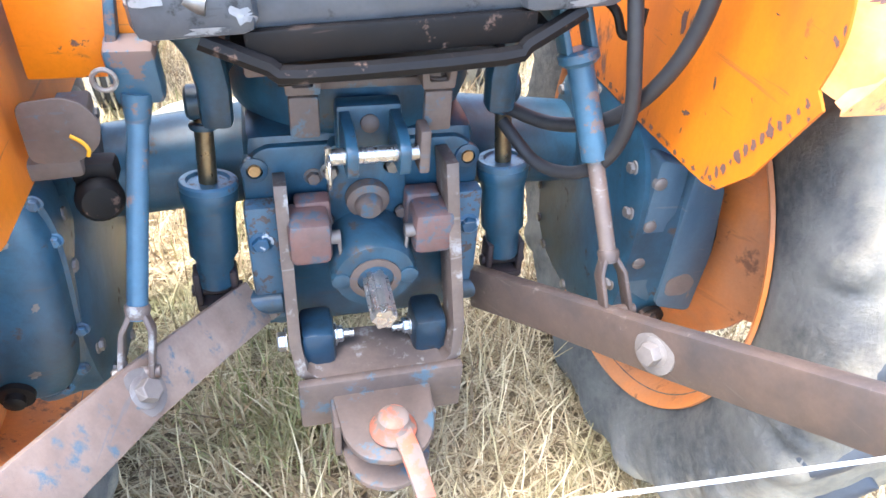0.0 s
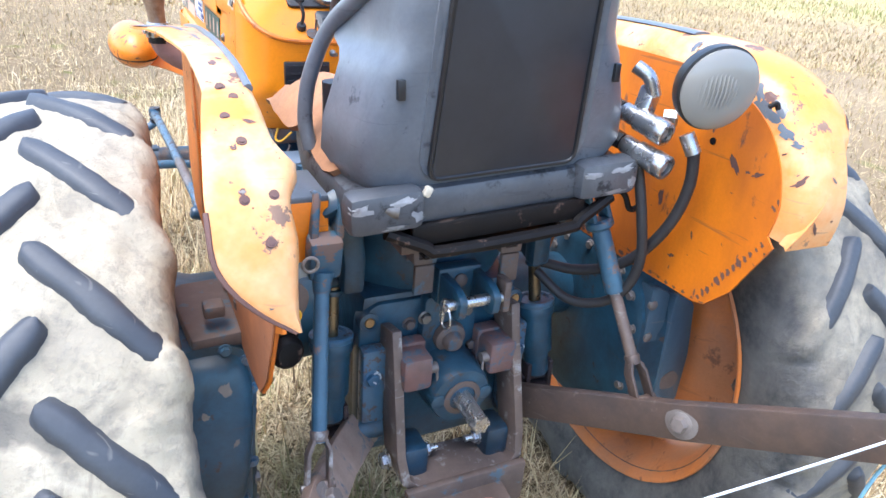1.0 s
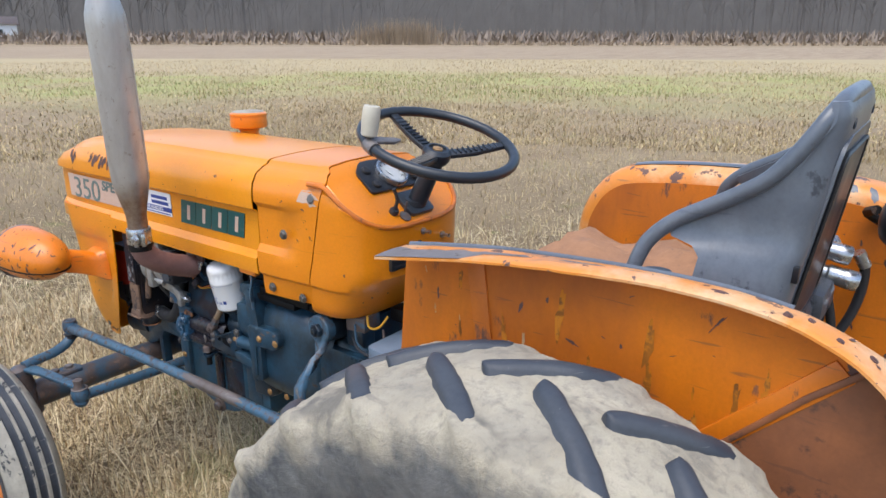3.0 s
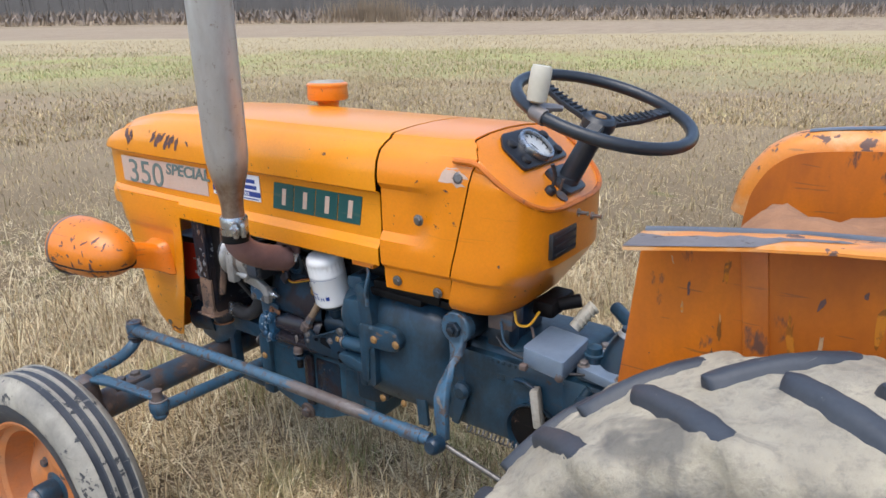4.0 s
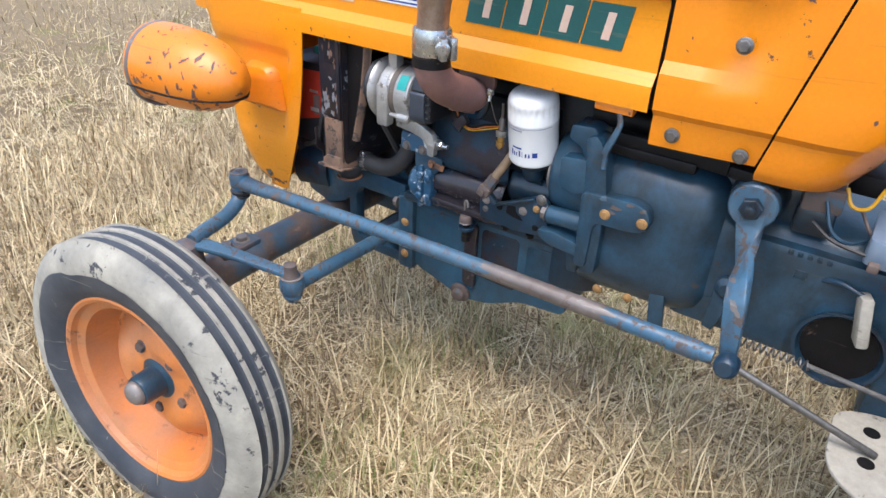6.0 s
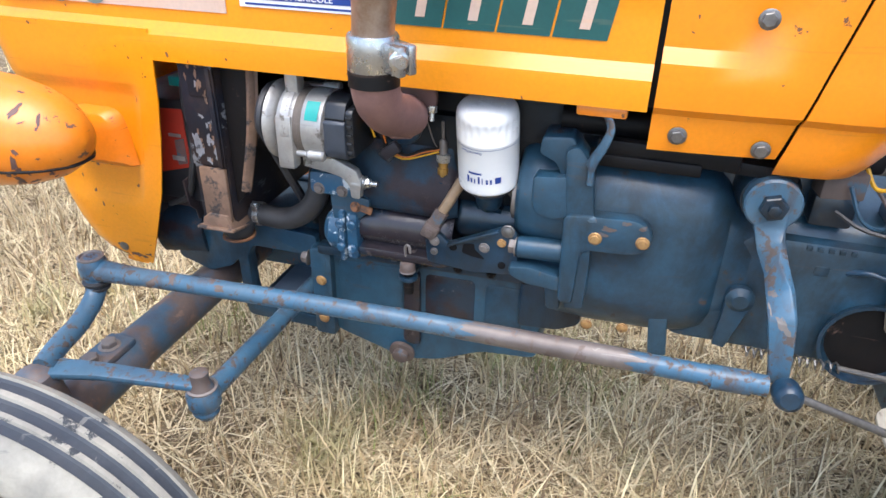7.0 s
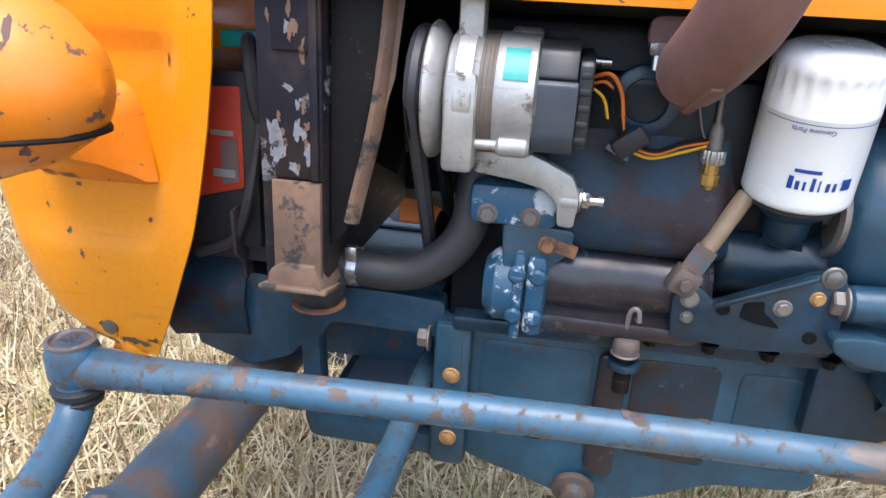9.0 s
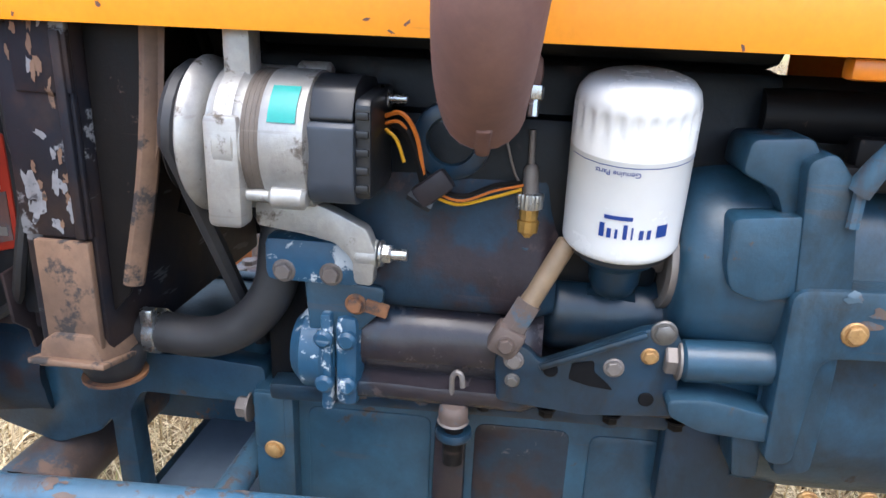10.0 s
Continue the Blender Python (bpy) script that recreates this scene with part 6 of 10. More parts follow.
    tube(bm, [a, a.lerp(b, 0.5) + Vector((0, 0, 0.008)), b], 0.0152, 18, 6)
    link = part("drag_link", bm, BLUE_CHIP, tractor, "long chipped blue drag link, rubbed bare in the middle")
    bm = B()
    rows = []
    e1 = d.orthogonal().normalized()
    e2 = d.cross(e1)
    n1 = 40
    for side in (0.0, 1.0):
        row = []
        for k in range(n1):
            q = k * math.tau / n1
            j = 0.035 * noise.noise((q * 2.2, side * 9, 1.0)) + 0.02 * noise.noise((q * 6, side * 9, 4.0))
            row.append(a.lerp(b, (0.60 if side == 0 else 0.83) + j) + (e1 * math.cos(q) + e2 * math.sin(q)) * 0.0156 + Vector((0, 0, 0.0070 if side == 0 else 0.0042)))
        rows.append(row)
    grid(bm, rows, closed=True)
    part("bare_stretch", bm, RUST_GREY, link, "bare rubbed steel")
    bm = B()
    tube(bm, [a.lerp(b, -0.012), a.lerp(b, 0.010), a.lerp(b, 0.035), a.lerp(b, 0.07)], 0.0160, 18, 4, radii=(0.0205, 0.0156))
    part("rod_end", bm, BLUE_CHIP, link, "tapered rod end")
    bm = B()
    tube(bm, [a.lerp(b, 0.93), a.lerp(b, 0.98)], 0.0175, 16, curve=False)
    part("rod_end", bm, BLUE_CHIP, link)
    rng = random.Random(77)
    for k in range(90):
        u = 0.03 + 0.9 * rng.random()
        q = rng.random() * math.tau
        d2 = e1 * math.cos(q) + e2 * math.sin(q)
        mark("paint_chip", link, a.lerp(b, u) + d2 * 0.014, d2, 0.002 + 0.006 * rng.random() ** 2, RUST, k * 3.7, 1 + 2 * rng.random(), 180 * rng.random())
    bm = B()
    spin(bm, Vector((-0.326, 0.568, 0.605)) + Vector((-0.034, 0, 0.008)), (1, 0, -0.25), [(0.012, 0), (0.017, 0.004), (0.0195, 0.012), (0.0195, 0.034), (0.015, 0.039)], 22)
    part("rear_joint", bm, BLUE_DARK, link)
    # track rod
    bm = B()
    tube(bm, [(-0.475, 1.40, 0.486), (0.0, 1.40, 0.468), (0.475, 1.40, 0.486)], 0.0165, 14, 2)
    part("track_rod", bm, BLUE_CHIP, tractor, "blue track rod")


front_frame()


def clutch_and_gearbox():
    # bell housing
    bm = B()
    rows = []
    for y, w, h, zc in ((0.905, 0.178, 0.165, 0.684), (0.86, 0.182, 0.165, 0.684), (0.80, 0.183, 0.163, 0.684), (0.735, 0.180, 0.160, 0.682), (0.695, 0.174, 0.154, 0.680), (0.672, 0.164, 0.145, 0.676), (0.660, 0.151, 0.136, 0.672), (0.62, 0.147, 0.128, 0.662)):
        rows.append([(w * math.copysign(abs(math.cos(q)) ** 0.50, math.cos(q)), y, zc + h * math.copysign(abs(math.sin(q)) ** 0.55, math.sin(q))) for q in [k * math.tau / 48 for k in range(48)]])
    grid(bm, rows, closed=True)
    bell = part("bell_housing", bm, BLUE, tractor, "blue cast clutch housing")
    bm = B()
    slab(bm, rounded([(0.912, 0.860), (0.893, 0.868), (0.872, 0.842), (0.859, 0.76), (0.856, 0.66), (0.858, 0.592), (0.888, 0.586), (0.893, 0.66), (0.902, 0.76)], 0.008), 'x', -0.199, -0.150, 0.006)
    part("engine_flange", bm, BLUE, bell)
    bm = B()
    slab(bm, rounded([(0.905, 0.760), (0.80, 0.766), (0.779, 0.758), (0.768, 0.738), (0.775, 0.716), (0.797, 0.706), (0.872, 0.702), (0.876, 0.60), (0.90, 0.60)], 0.014), 'x', -0.204, -0.165, 0.006)
    strap = part("mounting_strap", bm, BLUE, bell, "blue cast strap with brass-coloured bolts")
    for y, z, r in ((0.86, 0.757, 0.005), (0.835, 0.746, 0.006), (0.785, 0.754, 0.004), (0.845, 0.735, 0.005), (0.81, 0.759, 0.004)):
        mark("rust_stain", strap, (-0.206, y, z), (-1, 0, 0), r, RUST, y * 91, 2.2, 90)
    for p in ((-0.204, 0.783, 0.731), (-0.204, 0.853, 0.727)):
        bm = B()
        bolt(bm, p, (-1, 0, 0), 0.0078, 0.005)
        part("bolt", bm, BRASSBOLT, bell)
    for p in ((-0.186, 0.848, 0.556), (-0.172, 0.79, 0.552)):
        bm = B()
        bolt(bm, p, (-1, 0, 0), 0.0070, 0.004)
        part("bolt", bm, BRASSBOLT, bell)
    # cast housing between engine and bell
    bm = B()
    spin(bm, (-0.095, 0.988, 0.752), (0, -1, 0), [(0.066, 0), (0.082, 0.003), (0.090, 0.012), (0.093, 0.03), (0.098, 0.085)], 40)
    pump = part("timing_case", bm, BLUE, tractor, "blue cast housing at the back of the engine")
    for nm, poly, x0, x1, bv in (("casting_rib", [(0.953, 0.845), (0.950, 0.872), (0.905, 0.876), (0.893, 0.855), (0.895, 0.812), (0.915, 0.808), (0.925, 0.832)], -0.184, -0.12, 0.007),
                                 ("casting_boss", [(0.957, 0.812), (0.900, 0.818), (0.898, 0.752), (0.925, 0.744), (0.950, 0.752), (0.957, 0.772)], -0.197, -0.14, 0.009),
                                 ("casting_web", [(0.965, 0.745), (0.895, 0.75), (0.895, 0.60), (0.945, 0.60), (0.965, 0.62)], -0.165, -0.10, 0.010),
                                 ("casting_ledge", [(0.986, 0.650), (0.982, 0.634), (0.955, 0.622), (0.896, 0.618), (0.896, 0.644), (0.95, 0.654)], -0.200, -0.12, 0.006),
                                 ("casting_foot", [(0.925, 0.625), (0.898, 0.625), (0.896, 0.575), (0.918, 0.575)], -0.190, -0.13, 0.006)):
        bm = B()
        slab(bm, rounded(poly, 0.007), 'x', x0, x1, bv * 0.5)
        part(nm, bm, BLUE, pump)
    bm = B()
    rod(bm, (-0.180, 0.976, 0.679), (-0.180, 0.896, 0.684), 0.0185, seg=20, bev=0.004)
    part("starter_nose", bm, BLUE, pump)
    bm = B()
    bolt(bm, (-0.180, 0.977, 0.679), (0, 1, 0), 0.013, 0.012)
    part("bolt", bm, RUST_GREY, pump)
    bm = B()
    spin(bm, (-0.128, 0.987, 0.752), (-0.10, 1, 0), [(0.040, 0), (0.044, 0.003), (0.044, 0.009), (0.037, 0.011), (0.034, 0.006), (0.012, 0.006), (0.012, 0.018), (0.0, 0.020)], 28)
    part("core_plug", bm, RUST_GREY, pump)
    bm = B()
    slab(bm, rounded([(0.97, 0.60), (0.86, 0.60), (0.86, 0.525), (0.90, 0.505), (0.97, 0.50)], 0.012), 'x', -0.15, 0.15, 0.008)
    part("flywheel_cover", bm, BLUE_DARK, pump, "dark oily flywheel cover")
    # black bits above the bell
    bm = B()
    box(bm, (0.0, 0.70, 0.855), (0.34, 0.22, 0.02), 0.004, (3, 0, 0))
    box(bm, (-0.165, 0.77, 0.862), (0.022, 0.20, 0.028), 0.004)
    box(bm, (-0.165, 0.80, 0.845), (0.03, 0.16, 0.02), 0.004)
    part("support_rail", bm, SOOT, tractor, "black oily support rail")
    bm = B()
    tube(bm, [(-0.205, 0.862, 0.925), (-0.212, 0.852, 0.905), (-0.212, 0.858, 0.880), (-0.206, 0.868, 0.858), (-0.2, 0.874, 0.84)], 0.008, 10, 5, flatten=0.55, radii=(0.0065, 0.0105))
    spin(bm, (-0.2, 0.872, 0.842), (0, 0, -1), [(0.005, 0), (0.005, 0.03)], 8)
    part("bonnet_latch", bm, BLUE_CHIP, tractor, "blue hooked bonnet latch")
    bm = B()
    box(bm, (-0.205, 0.868, 0.928), (0.02, 0.07, 0.016), 0.004)
    part("latch_plate", bm, ORANGE_WORN, tractor)
    for k, (p, q) in enumerate((((-0.12, 0.93, 0.885), (-0.12, 0.80, 0.885)), ((-0.10, 0.99, 0.90), (-0.10, 0.80, 0.90)))):
        bm = B()
        rod(bm, p, q, 0.022 - 0.006 * k, seg=16)
        part("fuel_filter", bm, SOOT, tractor)
    # gearbox body
    bm = B()
    box(bm, (0, 0.525, 0.640), (0.292, 0.39, 0.210), 0.016)
    gb = part("gearbox", bm, BLUE, tractor, "blue cast gearbox")
    bm = B()
    box(bm, (0, 0.525, 0.745), (0.272, 0.38, 0.050), 0.016, taper=0.86)
    part("gearbox_top", bm, BLUE, gb)
    for p, dd in (((0, 0.45, 0.545), (0.25, 0.30, 0.05)), ((0, 0.18, 0.600), (0.31, 0.38, 0.30)), ((0, 0.17, 0.745), (0.28, 0.36, 0.04)), ((0, -0.16, 0.60), (0.325, 0.30, 0.36))):
        bm = B()
        box(bm, p, dd, 0.022)
        part("gearbox_case", bm, BLUE, gb)
    bm = B()
    spin(bm, (-0.150, 0.428, 0.592), (-1, 0, 0), [(0.062, -0.02), (0.068, 0.0), (0.072, 0.012), (0.066, 0.012), (0.060, 0.002), (0.058, -0.03)], 30, caps=False)
    part("inspection_ring", bm, BLUE_DARK, gb)
    # black disc stands for the shade inside the opening
    bm = B()
    spin(bm, (-0.150, 0.428, 0.592), (-1, 0, 0), [(0.06, 0), (0.06, 0.002)], 30)
    part("inspection_opening", bm, SOOT, gb)
    for k, y in enumerate((0.545, 0.53, 0.515, 0.50, 0.485)):
        bm = B()
        box(bm, (-0.1455, y, 0.735), (0.003, 0.008, 0.008), 0.001)
        part("cast_mark", bm, BLUE, gb)
    bm = B()
    box(bm, (-0.1455, 0.52, 0.70), (0.003, 0.02, 0.016), 0.001)
    part("cast_mark", bm, BLUE, gb)
    # clutch linkage
    bm = B()
    bar(bm, [(-0.165, 0.737, 0.581), (-0.167, 0.728, 0.510)], 0.03, 0.012, 0.003, (1, 0, 0))
    spin(bm, (-0.150, 0.737, 0.581), (-1, 0, 0), [(0.02, 0), (0.021, 0.01), (0.012, 0.016)], 18)
    part("clutch_lever", bm, BLUE, tractor)
    bm = B()
    bar(bm, [(-0.155, 0.622, 0.633), (-0.160, 0.638, 0.545)], [0.04, 0.02], 0.010, 0.003, (1, 0, 0))
    spin(bm, (-0.148, 0.622, 0.635), (-1, 0, 0), [(0.022, 0), (0.022, 0.012), (0.012, 0.02)], 18)
    part("brake_lever", bm, BLUE, tractor)
    bm = B()
    coil = [(-0.168 + 0.008 * math.cos(k * 0.9), 0.60 - 0.0016 * k, 0.548 + 0.008 * math.sin(k * 0.9)) for k in range(90)]
    tube(bm, coil, 0.0018, 5, 1, curve=False)
    part("return_spring", bm, BOLT, tractor, "coiled return spring")
    bm = B()
    rod(bm, (-0.168, 0.462, 0.548), (-0.166, 0.28, 0.535), 0.0045, seg=8)
    part("clutch_rod", bm, BOLT, tractor)
    bm = B()
    rod(bm, (-0.30, 0.57, 0.585), (-0.27, 0.33, 0.50), 0.0062, seg=10)
    part("brake_rod", bm, BOLT, tractor)
    # steering box with drop arm
    bm = B()
    spin(bm, (-0.075, 0.62, 0.812), (-1, 0, 0), [(0.045, 0), (0.048, 0.01), (0.044, 0.07), (0.040, 0.092)], 28)
    box(bm, (-0.03, 0.60, 0.80), (0.16, 0.18, 0.09), 0.02)
    sb = part("steering_box", bm, BLUE_DARK, tractor, "blue steering box")
    bm = B()
    box(bm, (-0.12, 0.53, 0.795), (0.05, 0.06, 0.05), 0.008)
    bolt(bm, (-0.125, 0.53, 0.82), (0, 0, 1), 0.014, 0.01)
    part("box_foot", bm, BLUE_DARK, sb)
    bm = B()
    spin(bm, (-0.158, 0.618, 0.812), (-1, 0, 0), [(0.036, 0), (0.039, 0.003), (0.039, 0.028), (0.036, 0.031)], 26)
    bar(bm, [(-0.178, 0.617, 0.815), (-0.182, 0.614, 0.775), (-0.196, 0.608, 0.752), (-0.228, 0.600, 0.735), (-0.262, 0.594, 0.716), (-0.286, 0.588, 0.690), (-0.294, 0.582, 0.655), (-0.298, 0.577, 0.62), (-0.300, 0.574, 0.598)], [0.052, 0.042, 0.037, 0.035, 0.036, 0.036, 0.033, 0.029, 0.027], 0.018, 0.004, (1, 0, 0.45))
    arm = part("drop_arm", bm, BLUE_CHIP, tractor, "bent blue steering drop arm")
    bm = B()
    spin(bm, (-0.188, 0.618, 0.812), (-1, 0, 0), [(0.019, 0), (0.019, 0.012), (0.017, 0.014), (0.009, 0.014), (0.009, 0.021), (0.007, 0.022)], 6)
    part("arm_nut", bm, BLUE_DARK, arm)
    for k, (x, y, z, r) in enumerate(((-0.285, 0.602, 0.712, 0.008), (-0.272, 0.606, 0.724, 0.006), (-0.300, 0.588, 0.690, 0.007), (-0.240, 0.612, 0.742, 0.006))):
        mark("bare_edge", arm, (x, y, z), (-0.8, 0.1, 0.6), r, RUST_GREY, k * 3.3, 2.4, 20 * k)
    # wiring and bits under the dash
    bm = B()
    box(bm, (-0.11, 0.530, 0.835), (0.07, 0.06, 0.040), 0.004, (0, 0, 8))
    part("relay_box", bm, RUST, tractor)
    bm = B()
    box(bm, (0.02, 0.475, 0.838), (0.12, 0.055, 0.040), 0.010)
    rod(bm, (0.0, 0.45, 0.845), (0.02, 0.405, 0.858), 0.016, seg=16)
    part("valve_block", bm, SOOT, tractor)
    for pts, mt in (([(-0.125, 0.500, 0.860), (-0.135, 0.485, 0.836), (-0.125, 0.462, 0.836), (-0.10, 0.450, 0.862)], YELLOW), ([(-0.15, 0.52, 0.84), (-0.165, 0.50, 0.80), (-0.16, 0.47, 0.785), (-0.12, 0.44, 0.79)], BLUE), ([(-0.15, 0.53, 0.80), (-0.17, 0.49, 0.785), (-0.18, 0.42, 0.78), (-0.175, 0.36, 0.772), (-0.14, 0.30, 0.768)], RUBBER), ([(-0.1, 0.47, 0.82), (-0.12, 0.44, 0.79), (-0.09, 0.40, 0.80)], RUST)):
        bm = B()
        tube(bm, pts, 0.0032, 6)
        part("wire", bm, mt, tractor)
    # folded cover over the gearbox, gear lever and its plate
    bm = B()
    slab(bm, rounded([(-0.050, 0.446), (-0.066, 0.344), (-0.205, 0.340), (-0.184, 0.446)], 0.010), 'z', 0.770, 0.812, 0.007)
    cover = part("cover_sheet", bm, SHEET, tractor, "pale blue folded cover on the gearbox")
    bm = B()
    spin(bm, (-0.190, 0.352, 0.775), (-1, -0.3, 0), [(0.010, 0), (0.010, 0.016), (0.007, 0.018)], 6)
    part("cover_bolt", bm, RUST, cover)
    bm = B()
    box(bm, (-0.205, 0.430, 0.778), (0.016, 0.016, 0.014), 0.003)
    part("cover_bolt", bm, RUST, cover)
    bm = B()
    tube(bm, [(-0.01, 0.405, 0.800), (0.008, 0.385, 0.835), (0.022, 0.373, 0.850)], 0.015, 14, 6)
    for k in range(5):
        q = k / 4
        tube(bm, [Vector((-0.004, 0.398, 0.812)).lerp(Vector((0.020, 0.374, 0.848)), q) + Vector((0.0155 * math.cos(a), 0.011 * math.sin(a) + 0.007 * math.cos(a), 0.011 * math.sin(a) - 0.004 * math.cos(a))) for a in [j * math.tau / 12 for j in range(12)]], 0.0020, 6, 1, closed=True, curve=False)
    part("handbrake_grip", bm, IVORY, tractor, "ribbed ivory grip")
    bm = B()
    slab(bm, rounded([(-0.010, 0.336), (-0.145, 0.342), (-0.176, 0.212), (-0.060, 0.175), (0.05, 0.20)], 0.020), 'z', 0.760, 0.782, 0.005)
    lid = part("lever_plate", bm, SHEET, tractor, "pale blue cover plate round the gear lever")
    for x, y in ((-0.135, 0.325), (-0.155, 0.235), (-0.03, 0.32)):
        bm = B()
        bolt(bm, (x, y, 0.782), (0, 0, 1), 0.010, 0.010)
        part("bolt", bm, RUST_GREY, lid)
    bm = B()
    spin(bm, (-0.105, 0.315, 0.782), (0, 0, 1), [(0.019, 0), (0.019, 0.012), (0.022, 0.014), (0.022, 0.018), (0.017, 0.020), (0.016, 0.034), (0.008, 0.038)], 20)
    part("breather", bm, BLUE, lid, "small blue breather cap")
    bm = B()
    spin(bm, (-0.085, 0.258, 0.778), (0.05, -0.12, 1), [(0.050, 0), (0.046, 0.010), (0.040, 0.036), (0.032, 0.056), (0.025, 0.068), (0.020, 0.076), (0.018, 0.088)], 28)
    lever = part("gear_lever", bm, BLUE_DARK, tractor, "gear lever in a dark blue boot")
    bm = B()
    spin(bm, (-0.081, 0.249, 0.846), (0.05, -0.12, 1), [(0.024, 0), (0.026, 0.004), (0.022, 0.012), (0.012, 0.016)], 24)
    part("boot_cap", bm, ALU, lever, "dusty pale cap")
    bm = B()
    tube(bm, [(-0.080, 0.246, 0.862), (-0.070, 0.225, 0.92), (-0.055, 0.195, 0.99), (-0.042, 0.178, 1.045)], 0.0062, 10, 5)
    part("lever_rod", bm, SOOT, lever)
    bm = B()
    spin(bm, (-0.040, 0.178, 1.036), (0, -0.2, 1), [(0.008, 0), (0.019, 0.010), (0.022, 0.026), (0.017, 0.040), (0.0, 0.046)], 20)
    part("lever_knob", bm, BLACK, lever)
    bm = B()
    rod(bm, (0.075, 0.342, 0.835), (-0.015, 0.250, 0.828), 0.016, seg=16, bev=0.004)
    rod(bm, (0.0, 0.262, 0.825), (0.03, 0.225, 0.80), 0.022, seg=16, bev=0.005)
    part("selector_lever", bm, BLUE, tractor, "short blue selector lever")
    # pedal and foot plate
    bm = B()
    tube(bm, [(-0.14, 0.49, 0.70), (-0.155, 0.46, 0.712), (-0.165, 0.42, 0.705)], 0.0048, 10, 5)
    part("pedal_rod", bm, BLUE_DARK, tractor)
    bm = B()
    box(bm, (-0.170, 0.413, 0.668), (0.040, 0.020, 0.088), 0.006, (-10, 8, 14))
    rod(bm, (-0.150, 0.408, 0.640), (-0.120, 0.400, 0.610), 0.009, seg=10)
    part("clutch_pedal", bm, PALE, tractor, "muddy clutch pedal")
    bm = B()
    slab(bm, rounded([(-0.40, 0.02), (-0.40, 0.30), (-0.34, 0.395), (-0.18, 0.40), (-0.15, 0.33), (-0.15, 0.02)], 0.05, 6), 'z', 0.487, 0.495, 0.003)
    fp = part("foot_plate", bm, PALE, tractor, "muddy pale foot plate with holes")
    # holes are black discs on the plate, their shade only painted
    for x, y in ((-0.21, 0.34), (-0.25, 0.30), (-0.20, 0.275), (-0.29, 0.34), (-0.30, 0.26), (-0.24, 0.22), (-0.33, 0.20)):
        bm = B()
        spin(bm, (x, y, 0.4935), (0, 0, 1), [(0.013, 0), (0.013, 0.0025)], 14)
        part("hole", bm, SOOT, fp)
    bm = B()
    box(bm, (-0.22, 0.12, 0.47), (0.20, 0.04, 0.03), 0.004)
    part("plate_bracket", bm, BLUE_DARK, fp)
    bm = B()
    tube(bm, [(-0.15, 0.30, 0.74), (-0.16, 0.32, 0.70), (-0.155, 0.335, 0.655)], 0.012, 10, 5)
    slab(bm, rounded([(0.350, 0.585), (0.338, 0.665), (0.292, 0.700), (0.285, 0.645), (0.30, 0.58)], 0.012), 'x', -0.172, -0.14, 0.006)
    spin(bm, (-0.15, 0.30, 0.70), (-1, 0, 0), [(0.03, 0), (0.03, 0.02), (0.02, 0.03)], 18)
    casting_ob = part("valve_casting", bm, BLUE_DARK, tractor, "blue casting rubbed bare along its lower edge")
    for k, (y, z, r) in enumerate(((0.345, 0.592, 0.008), (0.325, 0.600, 0.009), (0.305, 0.615, 0.009), (0.293, 0.640, 0.008), (0.315, 0.590, 0.006))):
        mark("bare_patch", casting_ob, (-0.175, y, z), (-1, 0, 0), r, RED_PAINT, k * 2.9, 2.0, 40)


clutch_and_gearbox()


# -- rear wheels --
AX_Y, AX_Z = -0.238, 0.565
LUG_N = 20
PITCH = math.tau / LUG_N


def lug_mesh(side, seed):
    """One tread bar from the middle of the tyre towards its edge, in the wheel's own axes (x along the axle)."""
    bm = B()
    rows = []
    for s in (0.0, 0.012, 0.035, 0.08, 0.16, 0.26, 0.36, 0.46, 0.56, 0.66, 0.76, 0.86, 0.93, 0.97, 0.99, 1.0):
        x = -0.004 + 0.120 * s
        th = -0.003 + 0.262 * s
        d = min(s, 1 - s) * 0.18
        end = 0.25 + 0.75 * math.sqrt(max(0.0, 1 - (1 - min(1.0, d / 0.013)) ** 2))
        wob = 0.0028 * noise.noise((s * 9, seed * 3.7, 1.0))
        w0 = (0.0135 + 0.002 * s + wob) * end
        w1 = (0.0135 + 0.002 * s + 0.0030 * noise.noise((s * 11, seed * 5.1, 9.0))) * end
        drop = 0.020 * s ** 2.4
        topr = 0.562 - drop + 0.0015 * noise.noise((s * 9, seed, 4.0))
        base = 0.541 - drop - 0.004 * s
        row = []
        for r, w in ((base, -w0 - 0.007), (topr - 0.007, -w0 - 0.001), (topr - 0.002, -w0 + 0.003), (topr, -w0 * 0.4), (topr, w1 * 0.4), (topr - 0.002, w1 - 0.003), (topr - 0.007, w1 + 0.001), (base, w1 + 0.007)):
            q = th + w * 0.70 / r
            row.append((side * (x - w * 0.72), -r * math.sin(q), r * math.cos(q)))
        rows.append(row)
    vs = grid(bm, rows)
    bm.faces.new(vs[0])
    bm.faces.new(vs[-1][::-1])
    bmesh.ops.recalc_face_normals(bm, faces=bm.faces)
    me = bpy.data.meshes.new("lug")
    bm.to_mesh(me)
    bm.free()
    me.materials.append(LUG)
    me.polygons.foreach_set("use_smooth", [True] * len(me.polygons))
    me.set_sharp_from_angle(angle=radians(55))
    return me


LUGS = {(side, k): lug_mesh(side, k + 0.4 * side) for side in (-1, 1) for k in range(4)}


